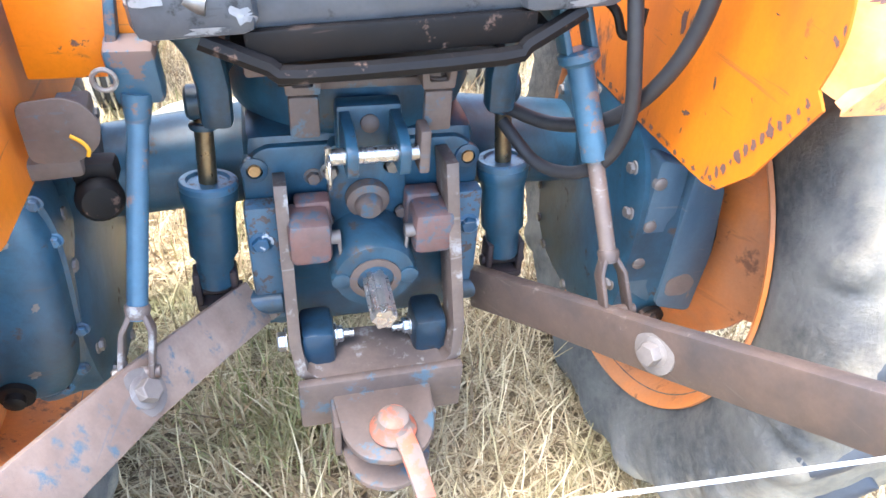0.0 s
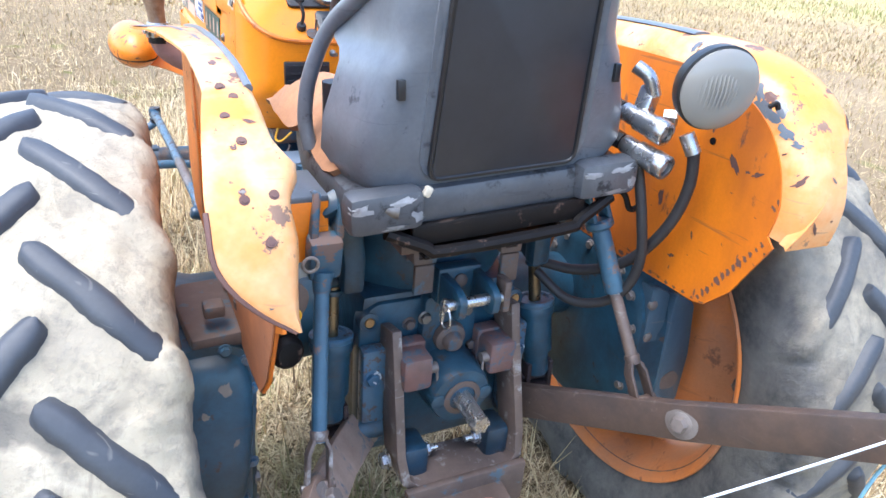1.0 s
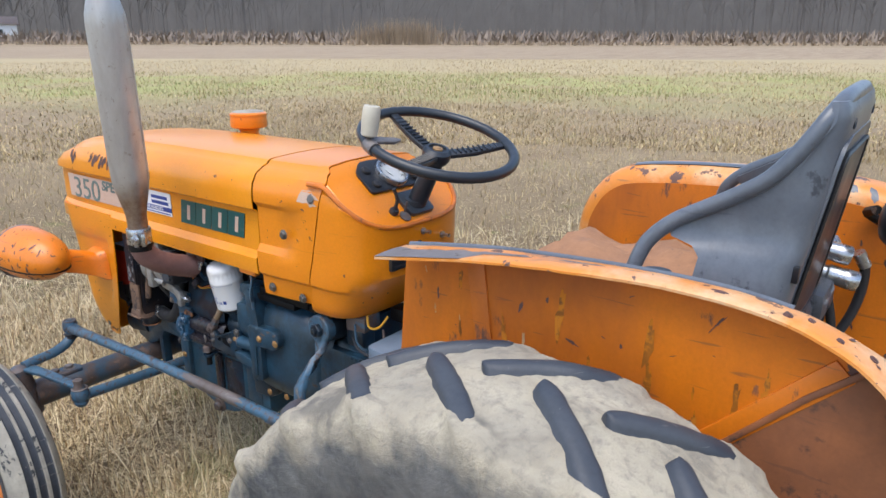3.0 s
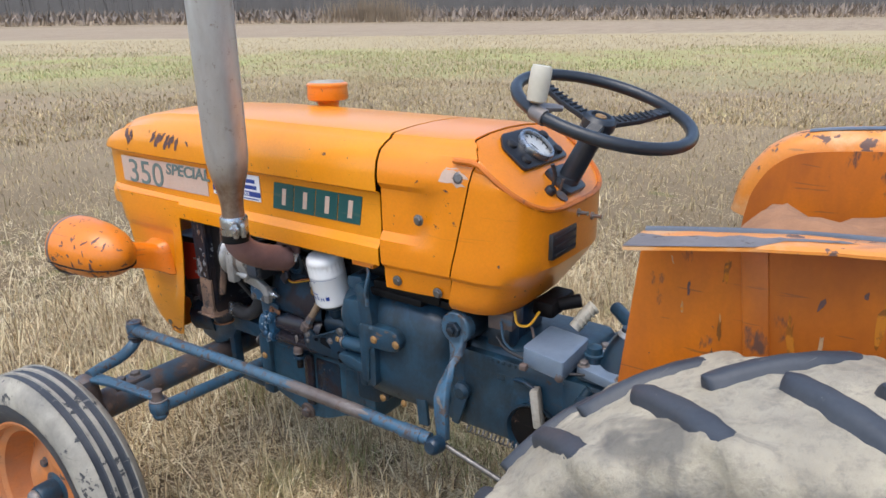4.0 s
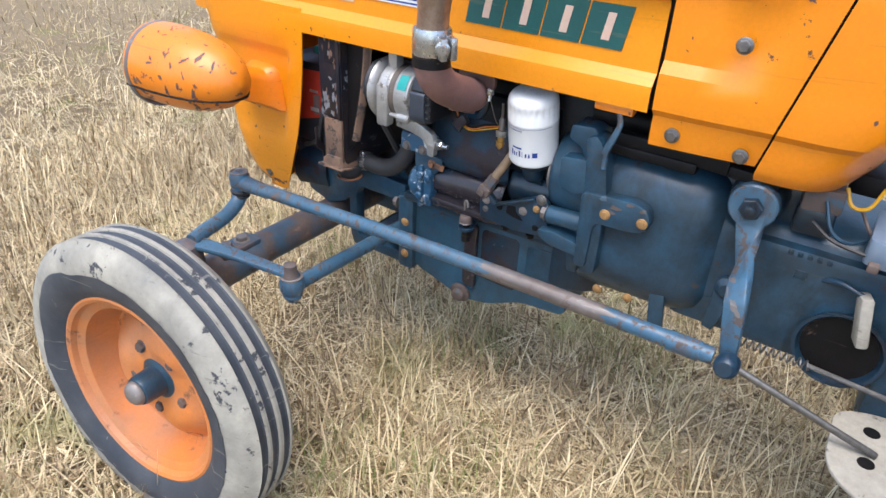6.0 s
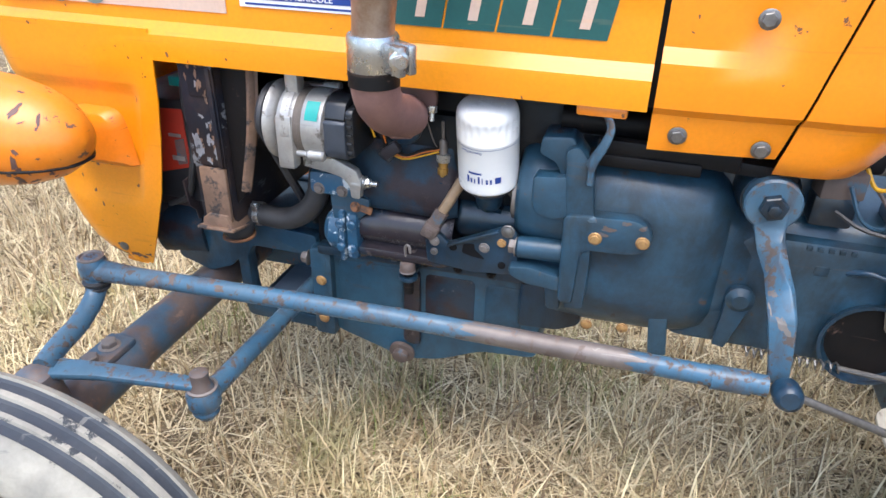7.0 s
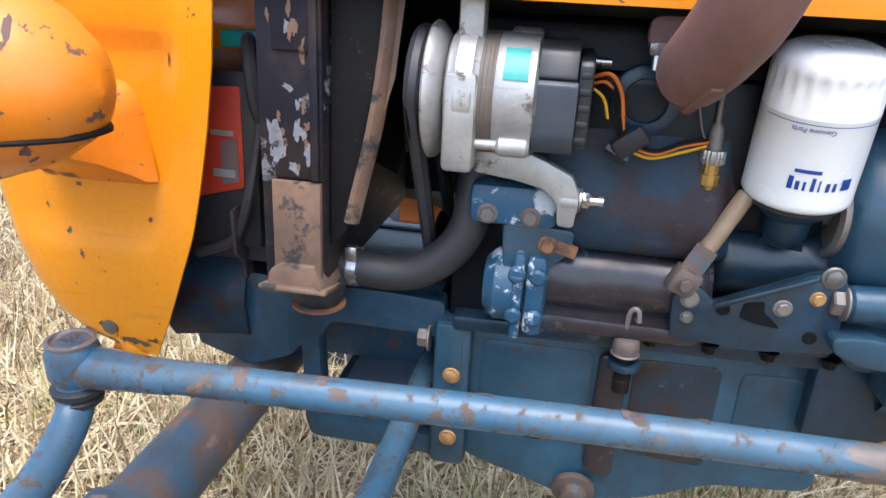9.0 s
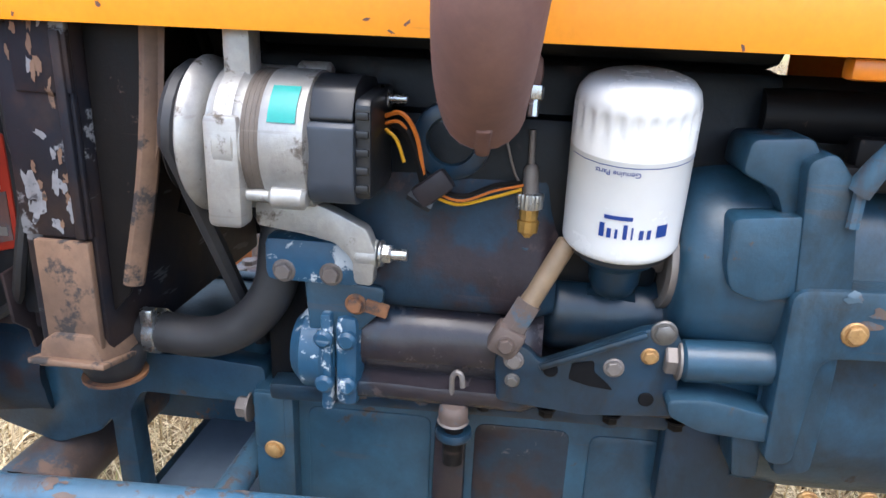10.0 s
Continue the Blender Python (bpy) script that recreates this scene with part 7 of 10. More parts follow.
def tyre_rows(side_list, n, seed):
    """Rings of the tyre from one bead over the tread to the other, with raised bar ends on both shoulders."""
    prof = [(0.350, 0.108), (0.372, 0.118), (0.40, 0.130), (0.43, 0.1365), (0.455, 0.139), (0.475, 0.139), (0.492, 0.137), (0.506, 0.134), (0.516, 0.130), (0.525, 0.124), (0.532, 0.115), (0.537, 0.104), (0.5395, 0.095), (0.542, 0.085), (0.544, 0.073), (0.5455, 0.06), (0.5465, 0.045), (0.547, 0.03), (0.548, 0.015), (0.548, 0.0)]
    full = [(r, x, 1) for r, x in prof] + [(r, x, -1) for r, x in prof[-2::-1]]
    rings = []
    for r, x, side in full:
        row = []
        for k in range(n):
            q = k * math.tau / n
            u = ((q + 0.003 - 0.262 * (abs(x) + 0.004) / 0.120) / PITCH + (0.0 if side < 0 else 0.5)) % 1.0
            d = min(u, 1 - u) * PITCH * 0.55
            m = 1 / (1 + math.exp((d - 0.026) / 0.004))
            e = min(1, max(0, (x - 0.085) / 0.03)) if r > 0.5 else min(1, max(0, (r - 0.43) / 0.075))
            lift = 0.020 * m * e * (0.8 + 0.5 * noise.noise((q * 4, side * 3.0, seed)))
            lump = 0.0045 * noise.noise((q * 9, x * 30, seed)) + 0.0032 * noise.noise((q * 31, x * 80 + r * 40, seed + 3)) + (0.006 * math.exp(-((d - 0.026) / 0.007) ** 2) * max(0, noise.noise((q * 50, x * 90, seed + 8))) if r > 0.53 else 0)
            f = 1.0 if r > 0.47 else max(0, (r - 0.372) / 0.1)
            rr = r + (lift * 0.75 + lump) * f
            xx = side * (x + lift * 0.55 * (1 if x > 0.09 else 0) + (lump * 0.8 * f if x > 0.1 else 0))
            row.append((xx, -rr * math.sin(q), rr * math.cos(q)))
        rings.append(row)
    return rings


def rear_wheel(s):
    cx = s * 0.615
    c = Vector((cx, AX_Y, AX_Z))
    turn = radians(4.6 if s < 0 else 11.0)
    bm = B()
    rot = Matrix.Rotation(turn, 3, 'X')
    rows = [[c + rot @ Vector(p) for p in row] for row in tyre_rows((-1, 1), 400, 3.0 + s)]
    grid(bm, rows, closed=True)
    tyre = part("rear_tyre", bm, MUD if s < 0 else MUD_THIN, tractor, "large rear tyre caked in pale dried mud between dark bars", 80)
    for i in range(LUG_N):
        for side in (-1, 1):
            ob = new("lug", LUGS[side, (i * 7 + i // 3) % 4])
            ob.parent = tyre
            ob.matrix_basis = pose(*c, math.degrees(turn + (i + (0.5 if side > 0 else 0)) * PITCH), 0, 0)
    bm = B()
    spin(bm, c, (1, 0, 0), [(0.372, -0.128), (0.374, -0.122), (0.362, -0.112), (0.352, -0.10), (0.335, -0.06), (0.325, -0.02), (0.325, 0.02), (0.335, 0.06), (0.352, 0.10), (0.362, 0.112), (0.374, 0.122), (0.372, 0.128), (0.366, 0.126), (0.345, 0.10), (0.318, 0.02), (0.318, -0.02), (0.345, -0.10), (0.366, -0.126), (0.372, -0.128)], 72, caps=False)
    rim = part("rear_rim", bm, ORANGE_RIM, tractor, "orange steel rear rim")
    bm = B()
    rows = []
    n = 96
    for r0, r1, x in ((0.10, 0.10, -0.045), (0.16, 0.16, -0.05), (0.21, 0.205, -0.02), (0.25, 0.235, 0.0), (0.275, 0.245, 0.004), (0.322, 0.252, 0.004)):
        row = []
        for k in range(n):
            q = k * math.tau / n
            lobe = min(1, max(0, 0.5 + 0.9 * math.cos(4 * q + 0.6)))
            r = r1 + (r0 - r1) * lobe
            row.append((cx + s * x, AX_Y + r * math.cos(q), AX_Z + r * math.sin(q)))
        rows.append(row)
    grid(bm, rows, closed=True)
    thick(bm, 0.008)
    disc = part("wheel_disc", bm, ORANGE_RIM, rim, "lobed orange wheel disc")
    for k in range(8):
        q = (k // 2) * math.pi / 2 - 0.15 + (0.2 if k % 2 else -0.2)
        bm = B()
        p = (cx - s * 0.006, AX_Y + 0.287 * math.cos(q), AX_Z + 0.287 * math.sin(q))
        bolt(bm, p, (-s, 0, 0), 0.014, 0.014)
        bolt(bm, (cx + s * 0.014, p[1], p[2]), (s, 0, 0), 0.014, 0.012)
        part("rim_bolt", bm, BOLT, rim)
    bm = B()
    spin(bm, (cx - s * 0.14, AX_Y, AX_Z), (s, 0, 0), [(0.095, 0), (0.100, 0.035), (0.128, 0.042), (0.130, 0.058), (0.118, 0.060), (0.120, 0.072), (0.162, 0.076), (0.166, 0.082), (0.166, 0.094), (0.13, 0.10), (0.06, 0.105), (0.06, 0.16), (0.045, 0.17)], 32)
    part("hub", bm, SOOT, rim, "black greasy hub")
    # axle tube and reduction case
    bm = B()
    rod(bm, (s * 0.15, -0.13, 0.655), (s * 0.39, -0.15, 0.645), 0.08, 0.072, 26)
    tr = part("axle_tube", bm, BLUE_GREASY, tractor, "blue axle tube")
    bm = B()
    rows = []
    for x, k in ((0.375, 0.90), (0.385, 1.0), (0.43, 1.0), (0.46, 1.04), (0.47, 1.04), (0.485, 0.98), (0.50, 0.92)):
        row = []
        for q in [j * math.tau / 40 for j in range(40)]:
            yy = 0.175 * math.copysign(abs(math.cos(q)) ** 0.6, math.cos(q)) * k
            zz = 0.205 * math.copysign(abs(math.sin(q)) ** 0.65, math.sin(q)) * k
            row.append((s * x, -0.262 + yy, 0.600 + zz))
        rows.append(row)
    vs = grid(bm, rows, closed=True)
    bm.faces.new(vs[0])
    bm.faces.new(vs[-1])
    case = part("reduction_case", bm, BLUE_GREASY, tractor, "blue final-drive case ringed with bolts")
    for j in range(14):
        q = j * math.tau / 14 + 0.2
        yy = 0.162 * math.copysign(abs(math.cos(q)) ** 0.6, math.cos(q))
        zz = 0.192 * math.copysign(abs(math.sin(q)) ** 0.65, math.sin(q))
        bm = B()
        bolt(bm, (s * 0.378, -0.262 + yy * 0.96, 0.600 + zz * 0.96), (-s, 0, 0), 0.009, 0.008)
        part("bolt", bm, RUST_GREY, case)
    if s < 0:
        # domed rear face of the left case
        bm = B()
        rows = []
        for y, k in ((-0.36, 0.96), (-0.425, 1.0), (-0.436, 1.0), (-0.437, 0.93), (-0.452, 0.90), (-0.464, 0.82), (-0.470, 0.66), (-0.472, 0.35), (-0.472, 0.02)):
            rows.append([(-0.455 - 0.078 * k * math.copysign(abs(math.cos(q)) ** 0.55, math.cos(q)) - 0.016 * (0.64 - zz) / 0.17, y, zz) for q in [j * math.tau / 48 for j in range(48)] for zz in (0.640 + 0.172 * k * math.copysign(abs(math.sin(q)) ** 0.6, math.sin(q)),)])
        grid(bm, rows, closed=True)
        dome = part("case_cover", bm, BLUE_GREASY, case, "domed blue rear face of the case")
        for j in range(12):
            q = j * math.tau / 12 + 0.15
            bm = B()
            bolt(bm, (-0.455 - 0.075 * math.copysign(abs(math.cos(q)) ** 0.55, math.cos(q)) + 0.016 * math.sin(q), -0.436, 0.640 + 0.165 * math.copysign(abs(math.sin(q)) ** 0.6, math.sin(q))), (0, -1, 0), 0.0075, 0.008)
            part("bolt", bm, BLUE_CHIP, case)
        bm = B()
        spin(bm, (-0.470, -0.470, 0.520), (0, -1, -0.1), [(0.022, 0), (0.022, 0.008), (0.013, 0.009), (0.013, 0.018), (0.01, 0.02)], 18)
        part("drain_plug", bm, SOOT, case)
        for k, (x, z, r) in enumerate(((-0.42, 0.76, 0.010), (-0.45, 0.72, 0.006), (-0.50, 0.60, 0.007), (-0.44, 0.55, 0.008), (-0.41, 0.66, 0.005))):
            mark("bare_patch", dome, (x, -0.47, z), (0, -1, 0), r, RUST_GREY, k * 3.1, 1.6, 40 * k)
        return
    bm = B()
    slab(bm, rounded([(s * x, z) for x, z in ((0.392, 0.775), (0.440, 0.757), (0.446, 0.500), (0.398, 0.535))], 0.012), 'y', -0.436, -0.40, 0.008)
    slab(bm, rounded([(s * x, z) for x, z in ((0.446, 0.757), (0.502, 0.728), (0.522, 0.600), (0.520, 0.478), (0.452, 0.500))], 0.014), 'y', -0.446, -0.40, 0.010)
    part("case_cover", bm, BLUE_FADED, case, "faded pale blue ribbed rear face of the case")
    for x, z in ((0.400, 0.735), (0.404, 0.660), (0.404, 0.590)):
        bm = B()
        spin(bm, (s * x, -0.432, z), (0, -1, 0), [(0.011, 0), (0.010, 0.007), (0.006, 0.009)], 14)
        part("cover_boss", bm, RUST_GREY, case)
    bm = B()
    slab(bm, rounded([(s * x, z) for x, z in ((0.458, 0.555), (0.490, 0.568), (0.512, 0.545), (0.500, 0.520), (0.462, 0.522))], 0.012), 'y', -0.4475, -0.440, 0)
    part("bare_patch", bm, RUST_GREY, case, "bare rusty patch")
    bm = B()
    spin(bm, (s * 0.45, -0.440, 0.475), (0, -1, -0.1), [(0.024, 0), (0.024, 0.008), (0.013, 0.009), (0.013, 0.018), (0.01, 0.02)], 18)
    part("drain_plug", bm, SOOT, case)


rear_wheel(-1)
rear_wheel(1)


# -- front wheels --
def front_wheel(s):
    c = Vector((s * 0.694, 1.615, 0.265))
    n = Vector((s * 0.997, 0.075 * s, 0.05)).normalized()
    R = 0.350
    bm = B()
    prof = [(0.222, -0.052), (0.25, -0.070), (0.29, -0.074), (R - 0.030, -0.068), (R - 0.012, -0.056), (R - 0.004, -0.046)]
    for a in (-0.028, 0.004, 0.034):
        prof += [(R, a - 0.0115), (R - 0.010, a - 0.0085), (R - 0.010, a + 0.0085), (R, a + 0.0115)]
    prof += [(R - 0.004, 0.046), (R - 0.012, 0.056), (R - 0.030, 0.068), (0.29, 0.074), (0.25, 0.070), (0.222, 0.052)]
    spin(bm, c, n, prof, 72, caps=False)
    tyre = part("front_tyre", bm, FRONT_MUD, tractor, "ribbed front tyre with cracked pale mud", 50)
    for a in (-0.028, 0.004, 0.034):
        bm = B()
        spin(bm, c, n, [(R - 0.0045, a - 0.0102), (R - 0.0082, a - 0.007), (R - 0.0082, a + 0.007), (R - 0.0045, a + 0.0102)], 72, caps=False)
        part("groove", bm, LUG, tyre)
    u = n.orthogonal().normalized()
    w = n.cross(u)
    bm = B()
    for k in (-1, 1):
        rows = []
        for q in range(96):
            a = q * math.tau / 96
            e = u * math.cos(a) + w * math.sin(a)
            edge = 0.282 + 0.010 * noise.noise((math.cos(a) * 2.2, math.sin(a) * 2.2, 4.0)) + 0.005 * noise.noise((math.cos(a) * 14, math.sin(a) * 14, 9.0))
            edge += 0.020 * math.exp(-((e - Vector((0, 0.72, 0.69))).length / 0.30) ** 2)
            rows.append([c + e * r + n * k * h for r, h in ((0.222, 0.0535), (0.25, 0.0716), (0.272, 0.0733), (min(edge, 0.2895), 0.0751), (edge, 0.0748 - max(0, edge - 0.29) * 0.2))])
        rows.append(rows[0])
        grid(bm, rows)
    part("sidewall", bm, LUG, tyre, "dark bare sidewall inside the mud")
    bm = B()
    spin(bm, c, n, [(0.226, -0.056), (0.224, -0.046), (0.205, -0.035), (0.192, 0.0), (0.205, 0.035), (0.224, 0.046), (0.226, 0.056), (0.221, 0.058), (0.213, 0.054), (0.208, 0.042), (0.198, 0.038), (0.190, 0.034), (0.186, 0.010), (0.180, -0.016), (0.172, -0.034), (0.165, -0.036), (0.165, -0.044), (0.186, -0.044), (0.21, -0.050), (0.226, -0.056)], 64, caps=False)
    rim = part("front_rim", bm, ORANGE_RIM, tractor, "dusty orange front rim")
    bm = B()
    rows = []
    for r, h in ((0.172, -0.036), (0.160, -0.036), (0.150, -0.030), (0.125, -0.016), (0.098, -0.006), (0.075, -0.004), (0.045, -0.004)):
        row = []
        for q in range(72):
            a = q * math.tau / 72
            lobe = min(1, max(0, 0.5 + 0.8 * math.cos(3 * a + 0.5))) * max(0, min(1, (0.172 - r) / 0.03)) * max(0, min(1, (r - 0.06) / 0.03))
            row.append(c + (u * math.cos(a) + w * math.sin(a)) * r + n * (h + 0.016 * lobe))
        rows.append(row)
    grid(bm, rows, closed=True)
    part("wheel_disc", bm, ORANGE_RIM, rim, "orange wheel disc with raised lobes")
    bm = B()
    spin(bm, c, n, [(0.055, -0.06), (0.050, -0.004), (0.035, 0.002), (0.034, 0.044), (0.031, 0.052), (0.028, 0.053)], 30)
    part("hub", bm, BLUE, rim, "dark blue hub")
    bm = B()
    spin(bm, c + n * 0.052, n, [(0.027, 0), (0.028, 0.004), (0.025, 0.012), (0.017, 0.018), (0.008, 0.019)], 20)
    part("grease_cap", bm, RUST_GREY, rim, "muddy grease cap")
    for k in range(5):
        q = k * math.tau / 5 + 0.4
        bm = B()
        bolt(bm, c + (u * math.cos(q) + w * math.sin(q)) * 0.080 - n * 0.006, n, 0.012, 0.012)
        part("wheel_nut", bm, RUST, rim)


front_wheel(-1)
front_wheel(1)


# -- mudguards --
ARC = [(0.135, 1.170), (0.05, 1.182), (-0.06, 1.195), (-0.18, 1.203), (-0.30, 1.207), (-0.40, 1.206), (-0.47, 1.200), (-0.54, 1.186), (-0.605, 1.156), (-0.652, 1.108), (-0.684, 1.045), (-0.700, 0.985)]


def mudguard(s):
    arc = ARC if s < 0 else [(0.192, 1.02), (0.178, 1.09), (0.140, 1.160), (0.085, 1.205), (0.02, 1.224), (-0.10, 1.236), (-0.25, 1.241), (-0.40, 1.240), (-0.50, 1.230), (-0.57, 1.208), (-0.63, 1.168), (-0.672, 1.112), (-0.694, 1.05), (-0.696, 1.008), (-0.690, 0.972)]
    top = [tuple(p) for p in smooth_path([(0, *p) for p in arc], 4)]
    n = len(top)
    normals = []
    for i in range(n):
        d = (Vector(top[min(i + 1, n - 1)]) - Vector(top[max(i - 1, 0)])).normalized()
        nrm = Vector((0, -d.z, d.y))
        if nrm.z < 0 and i < n / 2 or nrm.y > 0 and i > n / 2:
            nrm = -nrm
        normals.append(nrm)
    inset = 0.0 if s < 0 else 0.042
    rim_pts = [Vector(p) - q * inset for p, q in zip(top, normals)]
    outline = [(p.y, p.z) for p in rim_pts] + [(-0.664, 0.965), (-0.61, 0.86), (-0.565, 0.812), (-0.54, 0.806), (-0.40, 0.80), (-0.10, 0.80), (0.12, 0.82), (0.160, 0.90)]
    bm = B()
    slab(bm, outline, 'x', s * 0.383 - 0.002, s * 0.383 + 0.002, 0)
    guard = part("mudguard", bm, ORANGE_RUST, tractor, "orange rear mudguard, scratched and rusting")
    # flange over the tyre; the right one rolls over from the plate in a broad curve
    bm = B()
    rows = []
    for i, (_, y, z) in enumerate(top):
        nrm = normals[i]
        f = i / (n - 1)
        wob = 0.0015 * noise.noise((y * 17, z * 17, s * 9.0))
        if s < 0:
            hump = 0.020 * math.exp(-(((y + 0.622) / 0.020) ** 2)) + 0.008 * math.exp(-(((y + 0.670) / 0.016) ** 2)) if z > 1.0 else 0.0
            x0 = 0.370 - 0.006 * f - hump + 0.0015 * noise.noise((y * 14, z * 14, s * 5.0))
            x1 = 0.424 + 0.048 * max(0, min(1, (y + 0.36) / 0.48)) ** 1.3 + 0.022 * min(1, max(0, (-0.50 - y) / 0.14)) + wob
            if y < -0.5 and z < 1.075:
                x1 = x0 + 0.006 + (x1 - x0 - 0.006) * max(0, 1 - ((1.075 - z) / 0.090) ** 1.9)
            section = [(x0 + (x1 - x0) * t, h) for t, h in ((-0.02, -0.020), (0.0, -0.010), (0.06, -0.002), (0.18, 0.003), (0.5, 0.004), (0.82, 0.003), (0.95, 0.002), (1.0, 0.000), (1.0, -0.004))]
        else:
            x1 = 0.505 + wob - (0.118 * max(0, min(1, (1.150 - z) / 0.175)) if y < -0.5 else 0)
            section = [(0.3835, -0.055), (0.384, -0.042), (0.387, -0.030), (0.393, -0.018), (0.403, -0.008), (0.418, -0.002), (0.435, 0.0), (0.47, 0.001), (x1 - 0.008, -0.001), (x1, -0.008), (x1, -0.020)]
        rows.append([Vector((s * x, y, z)) + nrm * (h + 0.0012 * noise.noise((y * 25, z * 25, x * 30))) for x, h in section])
    grid(bm, rows)
    thick(bm, 0.003)
    flange = part("flange", bm, FLANGE_PALE, guard, "bleached orange flange with sky glare in its colour and rust spots") if s < 0 else part("flange", bm, FLANGE_PALE, guard, "bleached orange flange with painted sky glare and grey bare patches")
    bm = B()
    edge = [Vector((s * (0.374 if s < 0 else 0.44), y, z + 0.001)) for _, y, z in (top[:int(n * 0.62)] if s < 0 else top[int(n * 0.28):int(n * 0.5)])]
    tube(bm, edge, 0.006 if s < 0 else 0.004, 8, 1, curve=False, flatten=1.0 if s < 0 else 5.0, up=(0, 0, 1))
    part("rolled_edge", bm, SEAT, guard, "bare grey top edge")
    if s < 0:
        bm = B()
        strip_rows = []
        for row, (_, y, z) in zip(rows, top):
            if y > -0.46:
                k = 1.0 if y > -0.05 else max(0.12, 0.62 - 1.1 * (-0.05 - y)) + 0.10 * noise.noise((y * 30, 2.0, 7.0))
                a, b = row[2], row[7]
                strip_rows.append([a.lerp(b, k * q) + Vector((0, 0, 0.0022 + 0.003 * math.sin(math.pi * k * q))) for q in (0, 0.25, 0.5, 0.75, 1.0)])
        grid(bm, strip_rows)
        tail = [row[-2] for row, (_, y, z) in zip(rows, top) if y < -0.5 and z < 1.12]
        edge_bm = B()
        tube(edge_bm, tail, 0.0032, 6, 2)
        part("rusty_rim", edge_bm, RUST_PIPE, flange, "rusty rim of the rounded tail")
        part("bare_strip", bm, BARE_STEEL, flange, "greyish bare steel along the front of the flange")
    if s < 0:
        bm = B()
        slab(bm, [(-0.60, 1.140), (-0.655, 1.06), (-0.678, 1.02), (-0.662, 0.965), (-0.608, 0.862), (-0.562, 0.814), (-0.50, 0.804), (-0.275, 0.804), (-0.35, 0.880), (-0.44, 0.978), (-0.54, 1.085)], 'x', s * 0.3865 - 0.001, s * 0.3865 + 0.001, 0)
        part("patch_plate", bm, PLATE_RUST, guard, "rust-brown lower plate of the mudguard")
        bm = B()
        bar(bm, [(s * 0.3888, y, z) for y, z in ((-0.272, 0.806), (-0.35, 0.884), (-0.44, 0.982), (-0.54, 1.089), (-0.598, 1.142))], 0.009, 0.006, 0.002, (1, 0, 0))
        part("seam", bm, PLATE_RUST, guard, "rusty welded seam")
        for k in range(26):
            q = k / 26 + 0.02
            mark("seam_rust", guard, (-0.392, -0.29 - 0.30 * q, 0.815 + 0.325 * q), (-1, 0, 0), 0.004 + 0.007 * abs(math.sin(k * 2.3)), RUST_PIPE, k * 1.7, 2.0, 45)
    # stiffening ribs pressed in the plate
    for ya, za, yb, zb in ((-0.02, 1.17, -0.06, 0.86), (-0.33, 0.885, -0.575, 1.135)):
        bm = B()
        bar(bm, [(s * 0.386, ya, za), (s * 0.386, yb, zb)], 0.035, 0.006, 0.002, (1, 0, 0))
        part("rib", bm, ORANGE_RUST, guard)
    holes = [(-0.018, 1.098), (-0.518, 1.083)] if s < 0 else [(-0.50, 1.09)]
    # black plugs give the drilled holes their dark depth
    for y, z in holes:
        bm = B()
        spin(bm, (s * 0.383 - 0.0035, y, z), (1, 0, 0), [(0.006, 0), (0.006, 0.007)], 12)
        part("hole", bm, SOOT, guard)
    for x, y, z in ((0.388, -0.672, 1.078), (0.378, -0.645, 1.118), (0.408, -0.648, 1.116), (0.400, -0.600, 1.162), (0.410, -0.565, 1.179), (0.395, -0.530, 1.191), (0.405, -0.505, 1.197)) if s < 0 else ():
        bm = B()
        d = Vector((0, -0.8, 0.55)) if z < 1.15 else Vector((0, -0.55, 0.8))
        spin(bm, Vector((s * x, y, z)) - d * 0.004, d, [(0.0065, 0.001), (0.0055, 0.0068)], 12)
        spin(bm, Vector((s * x, y, z)), d, [(0.003, 0), (0.003, 0.004)], 10)
        part("rust_spot", bm, RUST_PIPE, guard, "rusty bolt hole")
    rng = random.Random(31 + s)
    for k in range(24 if s < 0 else 30):
        i = int(rng.random() ** (0.6 if s > 0 else 0.8) * (n - 2)) + 1
        d = (Vector(top[i + 1]) - Vector(top[i - 1])).normalized() if i < n - 1 else Vector((0, 0, -1))
        nn = Vector((0, -abs(d.z), abs(d.y)))
        mark("rust_mark", flange, (s * (0.368 + (0.052 if s < 0 else 0.13) * rng.random()), top[i][1], top[i][2]), nn, 0.0014 + 0.0048 * rng.random() ** 2.2, RUST_PIPE if rng.random() < 0.7 else RUST_GREY, k * 2.7 + s, 1 + (1.5 if s < 0 else 3.0) * rng.random(), 180 * rng.random())
    if s < 0:
        for k in range(22):
            y = -0.50 + 0.60 * rng.random()
            mark("dirt_run", guard, (-0.39, y, 0.90 + 0.24 * rng.random()), (-1, 0, 0), 0.003 + 0.006 * rng.random(), TAN_SCUFF if k % 4 == 0 else SOOT_STAIN, k * 6.1 + 9, 4 + 4 * rng.random(), 12 * rng.random() - 6)
        for k in range(46):
            y, z = -0.62 + 0.74 * rng.random(), 0.84 + 0.36 * rng.random()
            pale = rng.random() < 0.22
            mark("scratch", guard, (-0.39, y, z), (-1, 0, 0), 0.0009 + 0.0026 * rng.random() ** 2, TAN_SCUFF if pale else RUST_PIPE, k * 3.9, 1.5 + 5 * rng.random(), (rng.random() - 0.5) * 50 if pale else 180 * rng.random())
    else:
